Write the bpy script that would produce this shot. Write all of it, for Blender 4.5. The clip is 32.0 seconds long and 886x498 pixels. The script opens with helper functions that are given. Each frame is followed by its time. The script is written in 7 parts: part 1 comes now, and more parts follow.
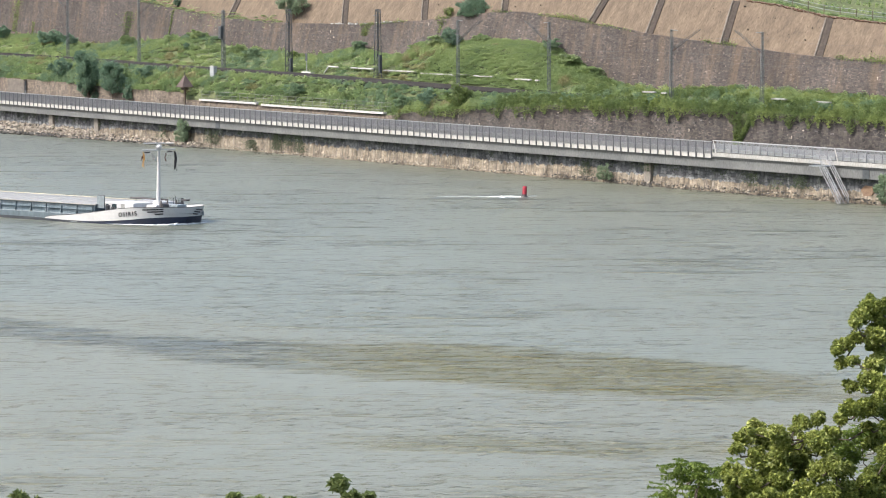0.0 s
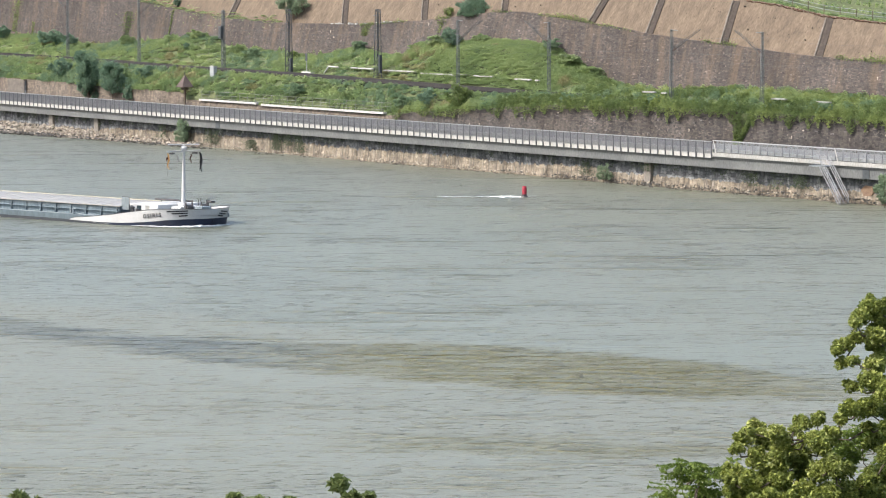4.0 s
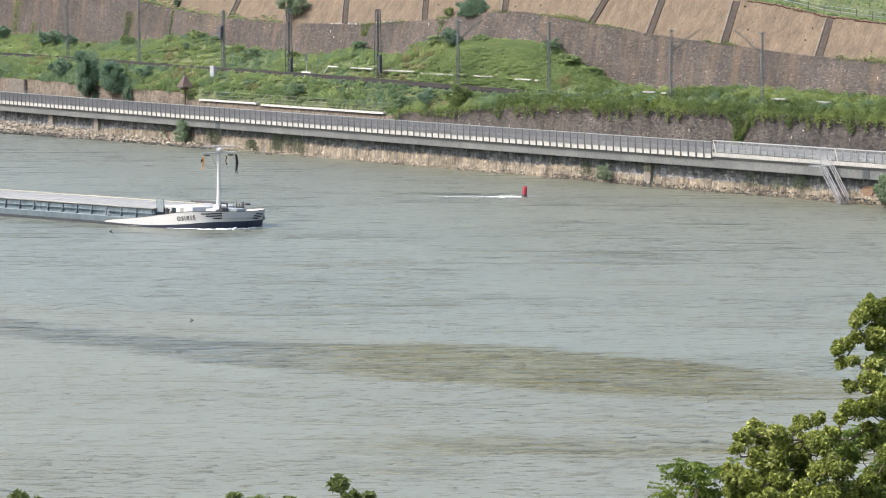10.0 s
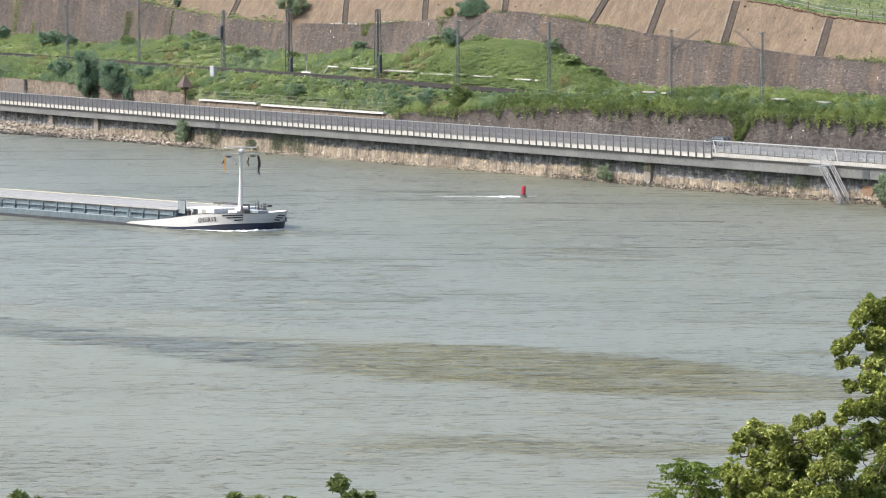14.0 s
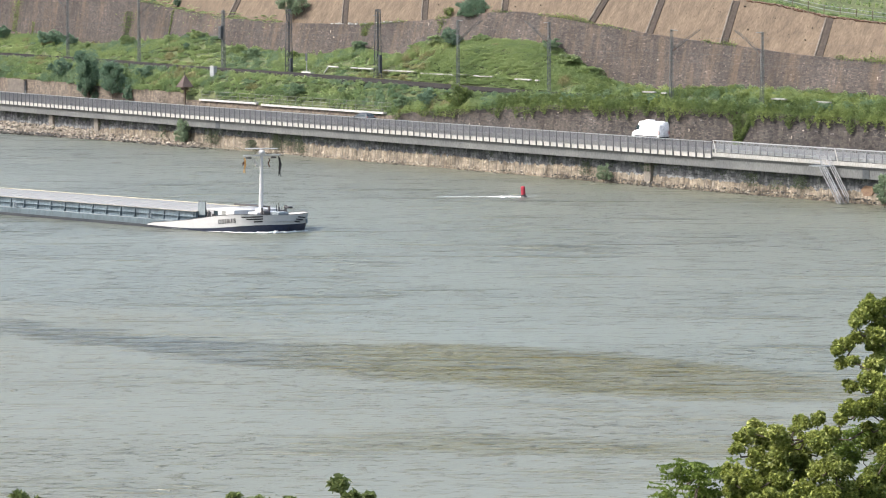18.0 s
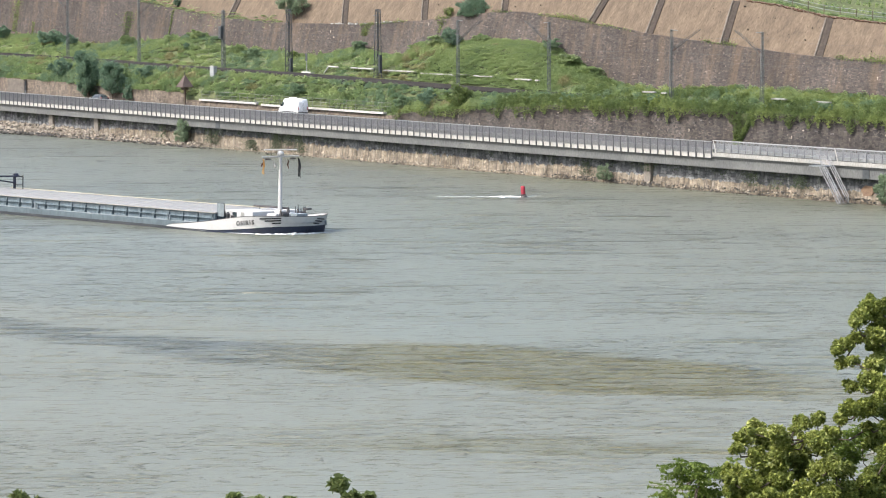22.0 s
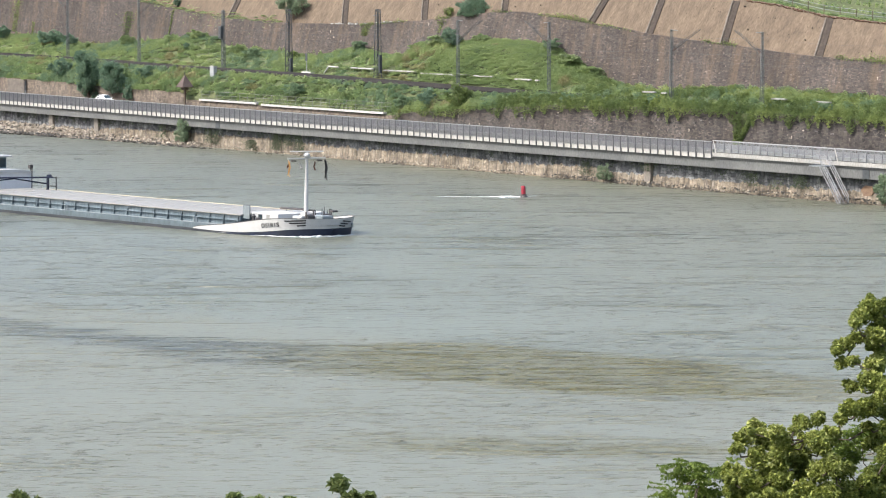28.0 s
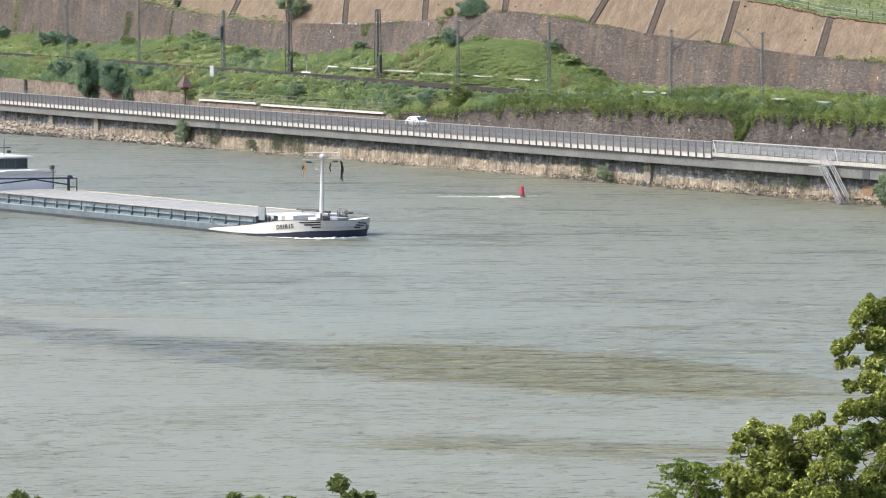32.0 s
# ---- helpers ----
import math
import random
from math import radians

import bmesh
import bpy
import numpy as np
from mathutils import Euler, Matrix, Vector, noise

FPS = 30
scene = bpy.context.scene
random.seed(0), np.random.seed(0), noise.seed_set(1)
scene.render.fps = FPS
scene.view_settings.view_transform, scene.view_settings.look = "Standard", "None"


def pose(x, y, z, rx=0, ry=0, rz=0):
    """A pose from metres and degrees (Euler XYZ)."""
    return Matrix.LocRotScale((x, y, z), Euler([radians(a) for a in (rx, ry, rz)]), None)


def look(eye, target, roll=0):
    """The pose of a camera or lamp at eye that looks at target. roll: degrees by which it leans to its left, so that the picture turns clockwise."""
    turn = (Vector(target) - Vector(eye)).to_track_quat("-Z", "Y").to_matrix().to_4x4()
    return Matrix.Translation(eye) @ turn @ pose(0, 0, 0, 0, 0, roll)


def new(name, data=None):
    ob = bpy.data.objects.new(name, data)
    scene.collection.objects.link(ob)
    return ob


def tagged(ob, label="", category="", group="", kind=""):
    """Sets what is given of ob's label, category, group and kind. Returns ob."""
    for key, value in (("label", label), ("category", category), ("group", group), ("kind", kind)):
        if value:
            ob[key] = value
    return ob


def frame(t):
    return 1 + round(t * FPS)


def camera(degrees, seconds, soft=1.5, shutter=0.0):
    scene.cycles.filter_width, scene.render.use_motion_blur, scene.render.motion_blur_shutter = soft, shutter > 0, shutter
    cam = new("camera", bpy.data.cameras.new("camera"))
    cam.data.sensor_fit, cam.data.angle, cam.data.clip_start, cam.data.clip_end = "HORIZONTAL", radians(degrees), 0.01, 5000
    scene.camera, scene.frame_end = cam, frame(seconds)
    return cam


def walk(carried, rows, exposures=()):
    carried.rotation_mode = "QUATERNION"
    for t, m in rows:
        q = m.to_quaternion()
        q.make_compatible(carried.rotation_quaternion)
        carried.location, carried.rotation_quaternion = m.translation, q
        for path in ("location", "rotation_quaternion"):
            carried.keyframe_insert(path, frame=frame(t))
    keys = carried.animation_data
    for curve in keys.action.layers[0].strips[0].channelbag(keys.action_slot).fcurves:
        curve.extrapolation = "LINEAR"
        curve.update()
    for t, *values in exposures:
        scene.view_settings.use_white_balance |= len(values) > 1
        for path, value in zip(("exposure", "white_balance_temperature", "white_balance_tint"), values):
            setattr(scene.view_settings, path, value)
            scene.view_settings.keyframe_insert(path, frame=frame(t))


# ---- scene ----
# The far bank of a river seen from a hillside: a road on a viaduct along the quay,
# a railway above it, stone terraces, and a loaded barge going upstream.

import collections

EYE = (0.0, 0.0, 31.0)
AIM = (0.0, 100.0, 31.0 - 8.6833)
cam = camera(14.889, 32.0, soft=1.05)
walk(cam, [(0.0, look(EYE, AIM)), (32.0, look(EYE, AIM))])

# ---- light ----
SUN_EL, SUN_AZ = radians(52), radians(-112)   # azimuth from +Y, clockwise
world = bpy.data.worlds.new("sky")
scene.world = world
world.use_nodes = True
wt = world.node_tree
sky = wt.nodes.new("ShaderNodeTexSky")
sky.sky_type = "NISHITA"
sky.sun_disc = False
sky.sun_elevation = SUN_EL
sky.sun_rotation = SUN_AZ
sky.dust_density = 4.8
sky.air_density = 1.0
wt.nodes["Background"].inputs["Strength"].default_value = 0.15
wt.links.new(sky.outputs[0], wt.nodes["Background"].inputs["Color"])
sun_data = bpy.data.lights.new("sun", "SUN")
sun_data.energy = 2.0
sun_data.angle = radians(3.0)
sun_data.color = (1.0, 0.98, 0.95)
sun_lamp = new("sun", sun_data)
sun_from = Vector((math.sin(SUN_AZ) * math.cos(SUN_EL), math.cos(SUN_AZ) * math.cos(SUN_EL), math.sin(SUN_EL)))
sun_lamp.matrix_world = look(sun_from * 300, (0, 0, 0))
scene.view_settings.exposure = 1.31


# ---- materials ----
def node(nt, kind, **values):
    n = nt.nodes.new(kind)
    for key, value in values.items():
        n.inputs[key.replace("_", " ")].default_value = value
    return n


def material(name, c1, c2=None, rough=0.8, metal=0.0, scale=1.0, detail=6.0, bump=0.0, stretch=(1, 1, 1), fine=None, spread=(0.35, 0.65), spec=0.3, grain=(0.7, 1.25)):
    """Two colours mixed by noise at one scale, shaded again by a finer noise, with a fine relief."""
    m = bpy.data.materials.new(name)
    m.use_nodes = True
    nt = m.node_tree
    b = nt.nodes["Principled BSDF"]
    b.inputs["Roughness"].default_value = rough
    b.inputs["Metallic"].default_value = metal
    b.inputs["Specular IOR Level"].default_value = spec
    c2 = c2 or tuple(x * 0.72 for x in c1)
    tex = nt.nodes.new("ShaderNodeTexCoord")
    mp = nt.nodes.new("ShaderNodeMapping")
    mp.inputs["Scale"].default_value = stretch
    nt.links.new(tex.outputs["Object"], mp.inputs["Vector"])
    n1 = node(nt, "ShaderNodeTexNoise", Scale=scale, Detail=detail, Roughness=0.6)
    nt.links.new(mp.outputs[0], n1.inputs["Vector"])
    ramp = nt.nodes.new("ShaderNodeValToRGB")
    ramp.color_ramp.elements[0].position, ramp.color_ramp.elements[1].position = spread
    ramp.color_ramp.elements[0].color = (*c1, 1)
    ramp.color_ramp.elements[1].color = (*c2, 1)
    nt.links.new(n1.outputs["Fac"], ramp.inputs[0])
    n2 = node(nt, "ShaderNodeTexNoise", Scale=fine or scale * 7, Detail=4.0, Roughness=0.65)
    nt.links.new(mp.outputs[0], n2.inputs["Vector"])
    mr = node(nt, "ShaderNodeMapRange")
    mr.inputs["From Min"].default_value, mr.inputs["From Max"].default_value = 0.25, 0.75
    mr.inputs["To Min"].default_value, mr.inputs["To Max"].default_value = grain
    nt.links.new(n2.outputs["Fac"], mr.inputs["Value"])
    mul = nt.nodes.new("ShaderNodeMixRGB")
    mul.blend_type = "MULTIPLY"
    mul.inputs[0].default_value = 1.0
    nt.links.new(ramp.outputs[0], mul.inputs[1])
    nt.links.new(mr.outputs[0], mul.inputs[2])
    nt.links.new(mul.outputs[0], b.inputs["Base Color"])
    if bump:
        bn = node(nt, "ShaderNodeBump", Strength=bump, Distance=0.1)
        nt.links.new(n2.outputs["Fac"], bn.inputs["Height"])
        nt.links.new(bn.outputs[0], b.inputs["Normal"])
    return m


def stone_wall(name, cols, mortar, size=(0.55, 0.3), stain=(0.30, 0.17, 0.08), stain_amount=0.5, pale=2.0, streaks=0.0, mottle=(0.72, 1.25), joint=0.09, mottle_scale=0.12, fall=(0.35, 1.7)):
    """Rough coursed stonework on an upright face: cells of unlike colour in dark joints, streaked by water."""
    m = bpy.data.materials.new(name)
    m.use_nodes = True
    nt = m.node_tree
    L = nt.links.new
    b = nt.nodes["Principled BSDF"]
    b.inputs["Roughness"].default_value = 0.9
    b.inputs["Specular IOR Level"].default_value = 0.2
    tex = nt.nodes.new("ShaderNodeTexCoord")
    def calc(op, a, c=0.0, d=0.0):
        n = nt.nodes.new("ShaderNodeMath")
        n.operation = op
        for k, v in enumerate((a, c, d)):
            if isinstance(v, (int, float)):
                n.inputs[k].default_value = v
            else:
                L(v, n.inputs[k])
        return n.outputs[0]

    # courses of unlike length: a running coordinate along each course, shifted at random from course to course
    warp = node(nt, "ShaderNodeTexNoise", Scale=1.3, Detail=4.0)
    L(tex.outputs["Object"], warp.inputs["Vector"])
    wsep = nt.nodes.new("ShaderNodeSeparateColor")
    L(warp.outputs["Color"], wsep.inputs[0])
    sep = nt.nodes.new("ShaderNodeSeparateXYZ")
    L(tex.outputs["Object"], sep.inputs[0])
    rise = calc("DIVIDE", calc("MULTIPLY_ADD", wsep.outputs[0], size[1] * 2.4, sep.outputs[2]), size[1])
    row = calc("FLOOR", rise)
    hash_row = nt.nodes.new("ShaderNodeTexWhiteNoise")
    hash_row.noise_dimensions = "1D"
    L(row, hash_row.inputs["W"])
    run = calc("DIVIDE", calc("MULTIPLY_ADD", wsep.outputs[1], size[0] * 2.4, sep.outputs[0]), size[0])
    run = calc("MULTIPLY_ADD", hash_row.outputs["Value"], 17.0, calc("MULTIPLY", run, calc("MULTIPLY_ADD", hash_row.outputs["Value"], 0.7, 0.7)))
    both = nt.nodes.new("ShaderNodeCombineXYZ")
    L(calc("FLOOR", run), both.inputs[0])
    L(row, both.inputs[1])
    cell = nt.nodes.new("ShaderNodeTexWhiteNoise")
    cell.noise_dimensions = "2D"
    L(both.outputs[0], cell.inputs["Vector"])
    fu, fw = calc("FRACT", run), calc("FRACT", rise)
    du = calc("MULTIPLY", calc("MINIMUM", fu, calc("SUBTRACT", 1.0, fu)), size[0] / size[1])
    edge = calc("MINIMUM", du, calc("MINIMUM", fw, calc("SUBTRACT", 1.0, fw)))
    ramp = nt.nodes.new("ShaderNodeValToRGB")
    ramp.color_ramp.elements[0].color = (*cols[0], 1)
    ramp.color_ramp.elements[1].color = (*cols[-1], 1)
    for i, c in enumerate(cols[1:-1]):
        e = ramp.color_ramp.elements.new((i + 1) / (len(cols) - 1))
        e.color = (*c, 1)
    e = ramp.color_ramp.elements.new(0.975)          # a few pale stones
    e.color = (*cols[-1], 1)
    ramp.color_ramp.elements[len(ramp.color_ramp.elements) - 1].color = (*(min(0.6, x * pale) for x in cols[-1]), 1)
    L(cell.outputs["Value"], ramp.inputs[0])
    jr = node(nt, "ShaderNodeMapRange")
    jr.inputs["From Min"].default_value, jr.inputs["From Max"].default_value = 0.0, joint
    L(edge, jr.inputs["Value"])
    mix = nt.nodes.new("ShaderNodeMixRGB")
    mix.inputs[1].default_value = (*mortar, 1)
    open_joint = node(nt, "ShaderNodeTexNoise", Scale=0.75, Detail=4.0, Roughness=0.7)      # joints washed out here, filled there
    L(tex.outputs["Object"], open_joint.inputs["Vector"])
    filled = node(nt, "ShaderNodeMapRange")
    filled.inputs["From Min"].default_value, filled.inputs["From Max"].default_value = 0.42, 0.58
    filled.inputs["To Max"].default_value = 0.85
    L(open_joint.outputs["Fac"], filled.inputs["Value"])
    L(calc("MAXIMUM", jr.outputs[0], filled.outputs[0]), mix.inputs[0])
    L(ramp.outputs[0], mix.inputs[2])
    # large patches of stain and streaks that run down the face
    mp2 = nt.nodes.new("ShaderNodeMapping")
    mp2.inputs["Scale"].default_value = (fall[0], 0.2, 0.06)
    L(tex.outputs["Object"], mp2.inputs["Vector"])
    n1 = node(nt, "ShaderNodeTexNoise", Scale=1.0, Detail=6.0, Roughness=0.7)
    L(mp2.outputs[0], n1.inputs["Vector"])
    sr = node(nt, "ShaderNodeMapRange")
    sr.inputs["From Min"].default_value, sr.inputs["From Max"].default_value = 0.48, 0.72
    sr.inputs["To Max"].default_value = stain_amount
    L(n1.outputs["Fac"], sr.inputs["Value"])
    mix2 = nt.nodes.new("ShaderNodeMixRGB")
    mix2.inputs[2].default_value = (*stain, 1)
    L(sr.outputs[0], mix2.inputs[0])
    L(mix.outputs[0], mix2.inputs[1])
    if streaks:
        # dark runs of damp down the face
        mp3 = nt.nodes.new("ShaderNodeMapping")
        mp3.inputs["Scale"].default_value = (fall[1], 0.5, 0.14)
        L(tex.outputs["Object"], mp3.inputs["Vector"])
        n4 = node(nt, "ShaderNodeTexNoise", Scale=1.0, Detail=5.0, Roughness=0.7)
        L(mp3.outputs[0], n4.inputs["Vector"])
        dr = node(nt, "ShaderNodeMapRange")
        dr.inputs["From Min"].default_value, dr.inputs["From Max"].default_value = 0.46, 0.62
        dr.inputs["To Max"].default_value = streaks
        L(n4.outputs["Fac"], dr.inputs["Value"])
        damp = nt.nodes.new("ShaderNodeMixRGB")
        damp.inputs[2].default_value = (*mortar, 1)
        L(dr.outputs[0], damp.inputs[0])
        L(mix2.outputs[0], damp.inputs[1])
        mix2 = damp
    n3 = node(nt, "ShaderNodeTexNoise", Scale=mottle_scale, Detail=5.0, Roughness=0.65)
    L(tex.outputs["Object"], n3.inputs["Vector"])
    br = node(nt, "ShaderNodeMapRange")
    br.inputs["From Min"].default_value, br.inputs["From Max"].default_value = 0.3, 0.7
    br.inputs["To Min"].default_value, br.inputs["To Max"].default_value = mottle
    L(n3.outputs["Fac"], br.inputs["Value"])
    mul = nt.nodes.new("ShaderNodeMixRGB")
    mul.blend_type = "MULTIPLY"
    mul.inputs[0].default_value = 1.0
    L(mix2.outputs[0], mul.inputs[1])
    L(br.outputs[0], mul.inputs[2])
    L(mul.outputs[0], b.inputs["Base Color"])
    bn = node(nt, "ShaderNodeBump", Strength=0.5, Distance=0.1)
    L(jr.outputs[0], bn.inputs["Height"])
    L(bn.outputs[0], b.inputs["Normal"])
    return m


def leaf_material(name, cols, glow=0.35, rough=0.55, single=0.24):
    m = bpy.data.materials.new(name)
    m.use_nodes = True
    nt = m.node_tree
    L = nt.links.new
    b = nt.nodes["Principled BSDF"]
    b.inputs["Roughness"].default_value = rough
    b.inputs["Specular IOR Level"].default_value = 0.25
    geo = nt.nodes.new("ShaderNodeNewGeometry")
    ramp = nt.nodes.new("ShaderNodeValToRGB")
    ramp.color_ramp.elements[0].color = (*cols[0], 1)
    ramp.color_ramp.elements[1].color = (*cols[-1], 1)
    for i, c in enumerate(cols[1:-1]):
        e = ramp.color_ramp.elements.new((i + 1) / (len(cols) - 1))
        e.color = (*c, 1)
    n1 = node(nt, "ShaderNodeTexNoise", Scale=0.14, Detail=6.0, Roughness=0.65)
    tex = nt.nodes.new("ShaderNodeTexCoord")
    L(tex.outputs["Object"], n1.inputs["Vector"])
    mx = nt.nodes.new("ShaderNodeMath")
    mx.operation = "MULTIPLY_ADD"
    mx.inputs[1].default_value = single
    L(geo.outputs["Random Per Island"], mx.inputs[0])
    sub = nt.nodes.new("ShaderNodeMapRange")
    sub.inputs["From Min"].default_value, sub.inputs["From Max"].default_value = 0.3, 0.7
    sub.inputs["To Min"].default_value, sub.inputs["To Max"].default_value = 0.0, 0.62
    L(n1.outputs["Fac"], sub.inputs["Value"])
    L(sub.outputs[0], mx.inputs[2])
    L(mx.outputs[0], ramp.inputs[0])
    L(ramp.outputs[0], b.inputs["Base Color"])
    tr = nt.nodes.new("ShaderNodeBsdfTranslucent")
    L(ramp.outputs[0], tr.inputs["Color"])
    mix = nt.nodes.new("ShaderNodeMixShader")
    mix.inputs[0].default_value = glow
    L(b.outputs[0], mix.inputs[1])
    L(tr.outputs[0], mix.inputs[2])
    L(mix.outputs[0], nt.nodes["Material Output"].inputs["Surface"])
    return m


def water_material():
    m = bpy.data.materials.new("river_water")
    m.use_nodes = True
    nt = m.node_tree
    L = nt.links.new
    b = nt.nodes["Principled BSDF"]
    b.inputs["IOR"].default_value = 1.33
    b.inputs["Roughness"].default_value = 0.28
    b.inputs["Specular IOR Level"].default_value = 0.5
    tex = nt.nodes.new("ShaderNodeTexCoord")
    geo = nt.nodes.new("ShaderNodeNewGeometry")
    # silt: two greys of turbid water in long drifts
    mp = nt.nodes.new("ShaderNodeMapping")
    mp.inputs["Rotation"].default_value = (0, 0, radians(30))
    mp.inputs["Scale"].default_value = (0.012, 0.05, 1)
    L(geo.outputs["Position"], mp.inputs["Vector"])
    drift = node(nt, "ShaderNodeTexNoise", Scale=1.0, Detail=5.0, Roughness=0.6)
    L(mp.outputs[0], drift.inputs["Vector"])
    sep = nt.nodes.new("ShaderNodeSeparateXYZ")
    L(geo.outputs["Position"], sep.inputs[0])

    def math_node(op, a, bb=None, c=None):
        n = nt.nodes.new("ShaderNodeMath")
        n.operation = op
        for i, v in enumerate((a, bb, c)):
            if v is None:
                continue
            if isinstance(v, (int, float)):
                n.inputs[i].default_value = v
            else:
                L(v, n.inputs[i])
        return n.outputs[0]

    return m, nt, L, b, tex, geo, sep, drift, math_node


# ---- mesh building ----
class Geo:
    """Collects vertices and faces of one mesh."""

    def __init__(self):
        self.v, self.f = [], []

    def add(self, vs, fs, m=None):
        k = len(self.v)
        self.v += [tuple(m @ Vector(p)) for p in vs] if m is not None else [tuple(p) for p in vs]
        self.f += [tuple(i + k for i in f) for f in fs]
        return self

    def box(self, x0, x1, y0, y1, z0, z1, m=None):
        vs = [(x, y, z) for z in (z0, z1) for y in (y0, y1) for x in (x0, x1)]
        fs = [(0, 2, 3, 1), (4, 5, 7, 6), (0, 1, 5, 4), (2, 6, 7, 3), (0, 4, 6, 2), (1, 3, 7, 5)]
        return self.add(vs, fs, m)

    def soft_box(self, x0, x1, y0, y1, z0, z1, c=0.03, m=None):
        """A box with its edges cut off."""
        bm = bmesh.new()
        bmesh.ops.create_cube(bm, size=1)
        for v in bm.verts:
            v.co = ((x0 + x1) / 2 + v.co.x * (x1 - x0), (y0 + y1) / 2 + v.co.y * (y1 - y0), (z0 + z1) / 2 + v.co.z * (z1 - z0))
        bmesh.ops.bevel(bm, geom=bm.edges[:], offset=c, segments=2, affect="EDGES", profile=0.5)
        bm.verts.index_update()
        vs, fs = [v.co[:] for v in bm.verts], [[v.index for v in f.verts] for f in bm.faces]
        bm.free()
        return self.add(vs, fs, m)

    def tube(self, a, b, r0, r1=None, n=8, caps=True):
        a, b = Vector(a), Vector(b)
        r1 = r0 if r1 is None else r1
        q = (b - a).to_track_quat("Z", "Y")
        k = len(self.v)
        for p, r in ((a, r0), (b, r1)):
            for i in range(n):
                w = 2 * math.pi * i / n
                self.v.append(tuple(p + q @ Vector((r * math.cos(w), r * math.sin(w), 0))))
        for i in range(n):
            j = (i + 1) % n
            self.f.append((k + i, k + j, k + n + j, k + n + i))
        if caps:
            self.f.append(tuple(k + i for i in reversed(range(n))))
            self.f.append(tuple(k + n + i for i in range(n)))
        return self

    def bar(self, a, b, w=0.05, h=None):
        return self.tube(a, b, w, h if h else w, n=4)

    def grid(self, rows):
        """A sheet through rows of points."""
        k, n = len(self.v), len(rows[0])
        for row in rows:
            self.v += [tuple(p) for p in row]
        for i in range(len(rows) - 1):
            for j in range(n - 1):
                a = k + i * n + j
                self.f.append((a, a + 1, a + n + 1, a + n))
        return self

    def extrude(self, outline, y0, y1, m=None):
        """A closed outline in x, z drawn out along y."""
        n = len(outline)
        vs = [(x, y0, z) for x, z in outline] + [(x, y1, z) for x, z in outline]
        fs = [tuple(range(n)), tuple(reversed(range(n, 2 * n)))]
        fs += [(i, i + n, (i + 1) % n + n, (i + 1) % n) for i in range(n)]
        return self.add(vs, fs, m)

    def lathe(self, prof, n=16, m=None):
        k, vs, fs = len(prof), [], []
        for r, z in prof:
            for i in range(n):
                w = 2 * math.pi * i / n
                vs.append((r * math.cos(w), r * math.sin(w), z))
        for a in range(k - 1):
            for i in range(n):
                j = (i + 1) % n
                fs.append((a * n + i, a * n + j, a * n + n + j, a * n + n + i))
        return self.add(vs, fs, m)

    def mesh(self, name, mat, smooth=False):
        me = bpy.data.meshes.new(name)
        me.from_pydata(self.v, [], self.f)
        me.update()
        if mat:
            me.materials.append(mat)
        if smooth:
            me.polygons.foreach_set("use_smooth", [True] * len(me.polygons))
        return me


def part(name, geo, mat, parent=None, label="", smooth=False, m=None):
    """One mesh object under a thing or a part."""
    me = geo if isinstance(geo, bpy.types.Mesh) else geo.mesh(name, mat, smooth)
    ob = new(name, me)
    if parent:
        ob.parent = parent
    if m is not None:
        ob.matrix_basis = m
    return tagged(ob, label)


def thing(name, label, category, m=None, group="", kind=""):
    """An empty at the thing's base that carries its parts."""
    ob = new(name)
    ob.empty_display_size = 0.3
    if m is not None:
        ob.matrix_basis = m
    return tagged(ob, label, category, group, kind)


def quads_mesh(name, co, mat, smooth=False):
    """A mesh of loose quads from an array (n, 4, 3)."""
    n = len(co)
    me = bpy.data.meshes.new(name)
    me.vertices.add(n * 4)
    me.vertices.foreach_set("co", np.asarray(co, dtype=np.float32).ravel())
    me.loops.add(n * 4)
    me.loops.foreach_set("vertex_index", np.arange(n * 4, dtype=np.int32))
    me.polygons.add(n)
    me.polygons.foreach_set("loop_start", np.arange(0, n * 4, 4, dtype=np.int32))
    me.update(calc_edges=True)
    me.validate()
    me.materials.append(mat)
    return me


def leaves(centres, size, rng, up=0.5, long=1.5):
    """Leaf quads, pointed at both ends, round the centres; turned every way, more of them facing up."""
    c = np.asarray(centres, dtype=float)
    n = len(c)
    nor = rng.normal(size=(n, 3))
    nor[:, 2] = np.abs(nor[:, 2]) + up
    nor /= np.linalg.norm(nor, axis=1)[:, None]
    a = np.cross(nor, rng.normal(size=(n, 3)))
    a /= np.linalg.norm(a, axis=1)[:, None] + 1e-9
    b = np.cross(nor, a)
    s = (np.asarray(size) * rng.uniform(0.6, 1.3, n))[:, None]
    a, b = a * s * 0.5 * long, b * s * 0.5
    fold = nor * s * 0.16
    return np.stack([c - a, c - b + fold, c + a, c + b + fold], axis=1)


def blob(n, rng, radius=(1, 1, 1), lumps=6, rough=0.35, inner=0.55):
    """Points in the outer part of an uneven, lumpy crown."""
    d = rng.normal(size=(n, 3))
    d /= np.linalg.norm(d, axis=1)[:, None]
    k = rng.normal(size=(lumps, 3))
    k /= np.linalg.norm(k, axis=1)[:, None]
    swell = np.max(d @ k.T, axis=1)
    r = (1 - rough + rough * np.clip((swell - 0.3) / 0.7, 0, 1) * 1.3) * (inner + (1 - inner) * rng.random(n) ** 0.5)
    return d * r[:, None] * np.asarray(radius)


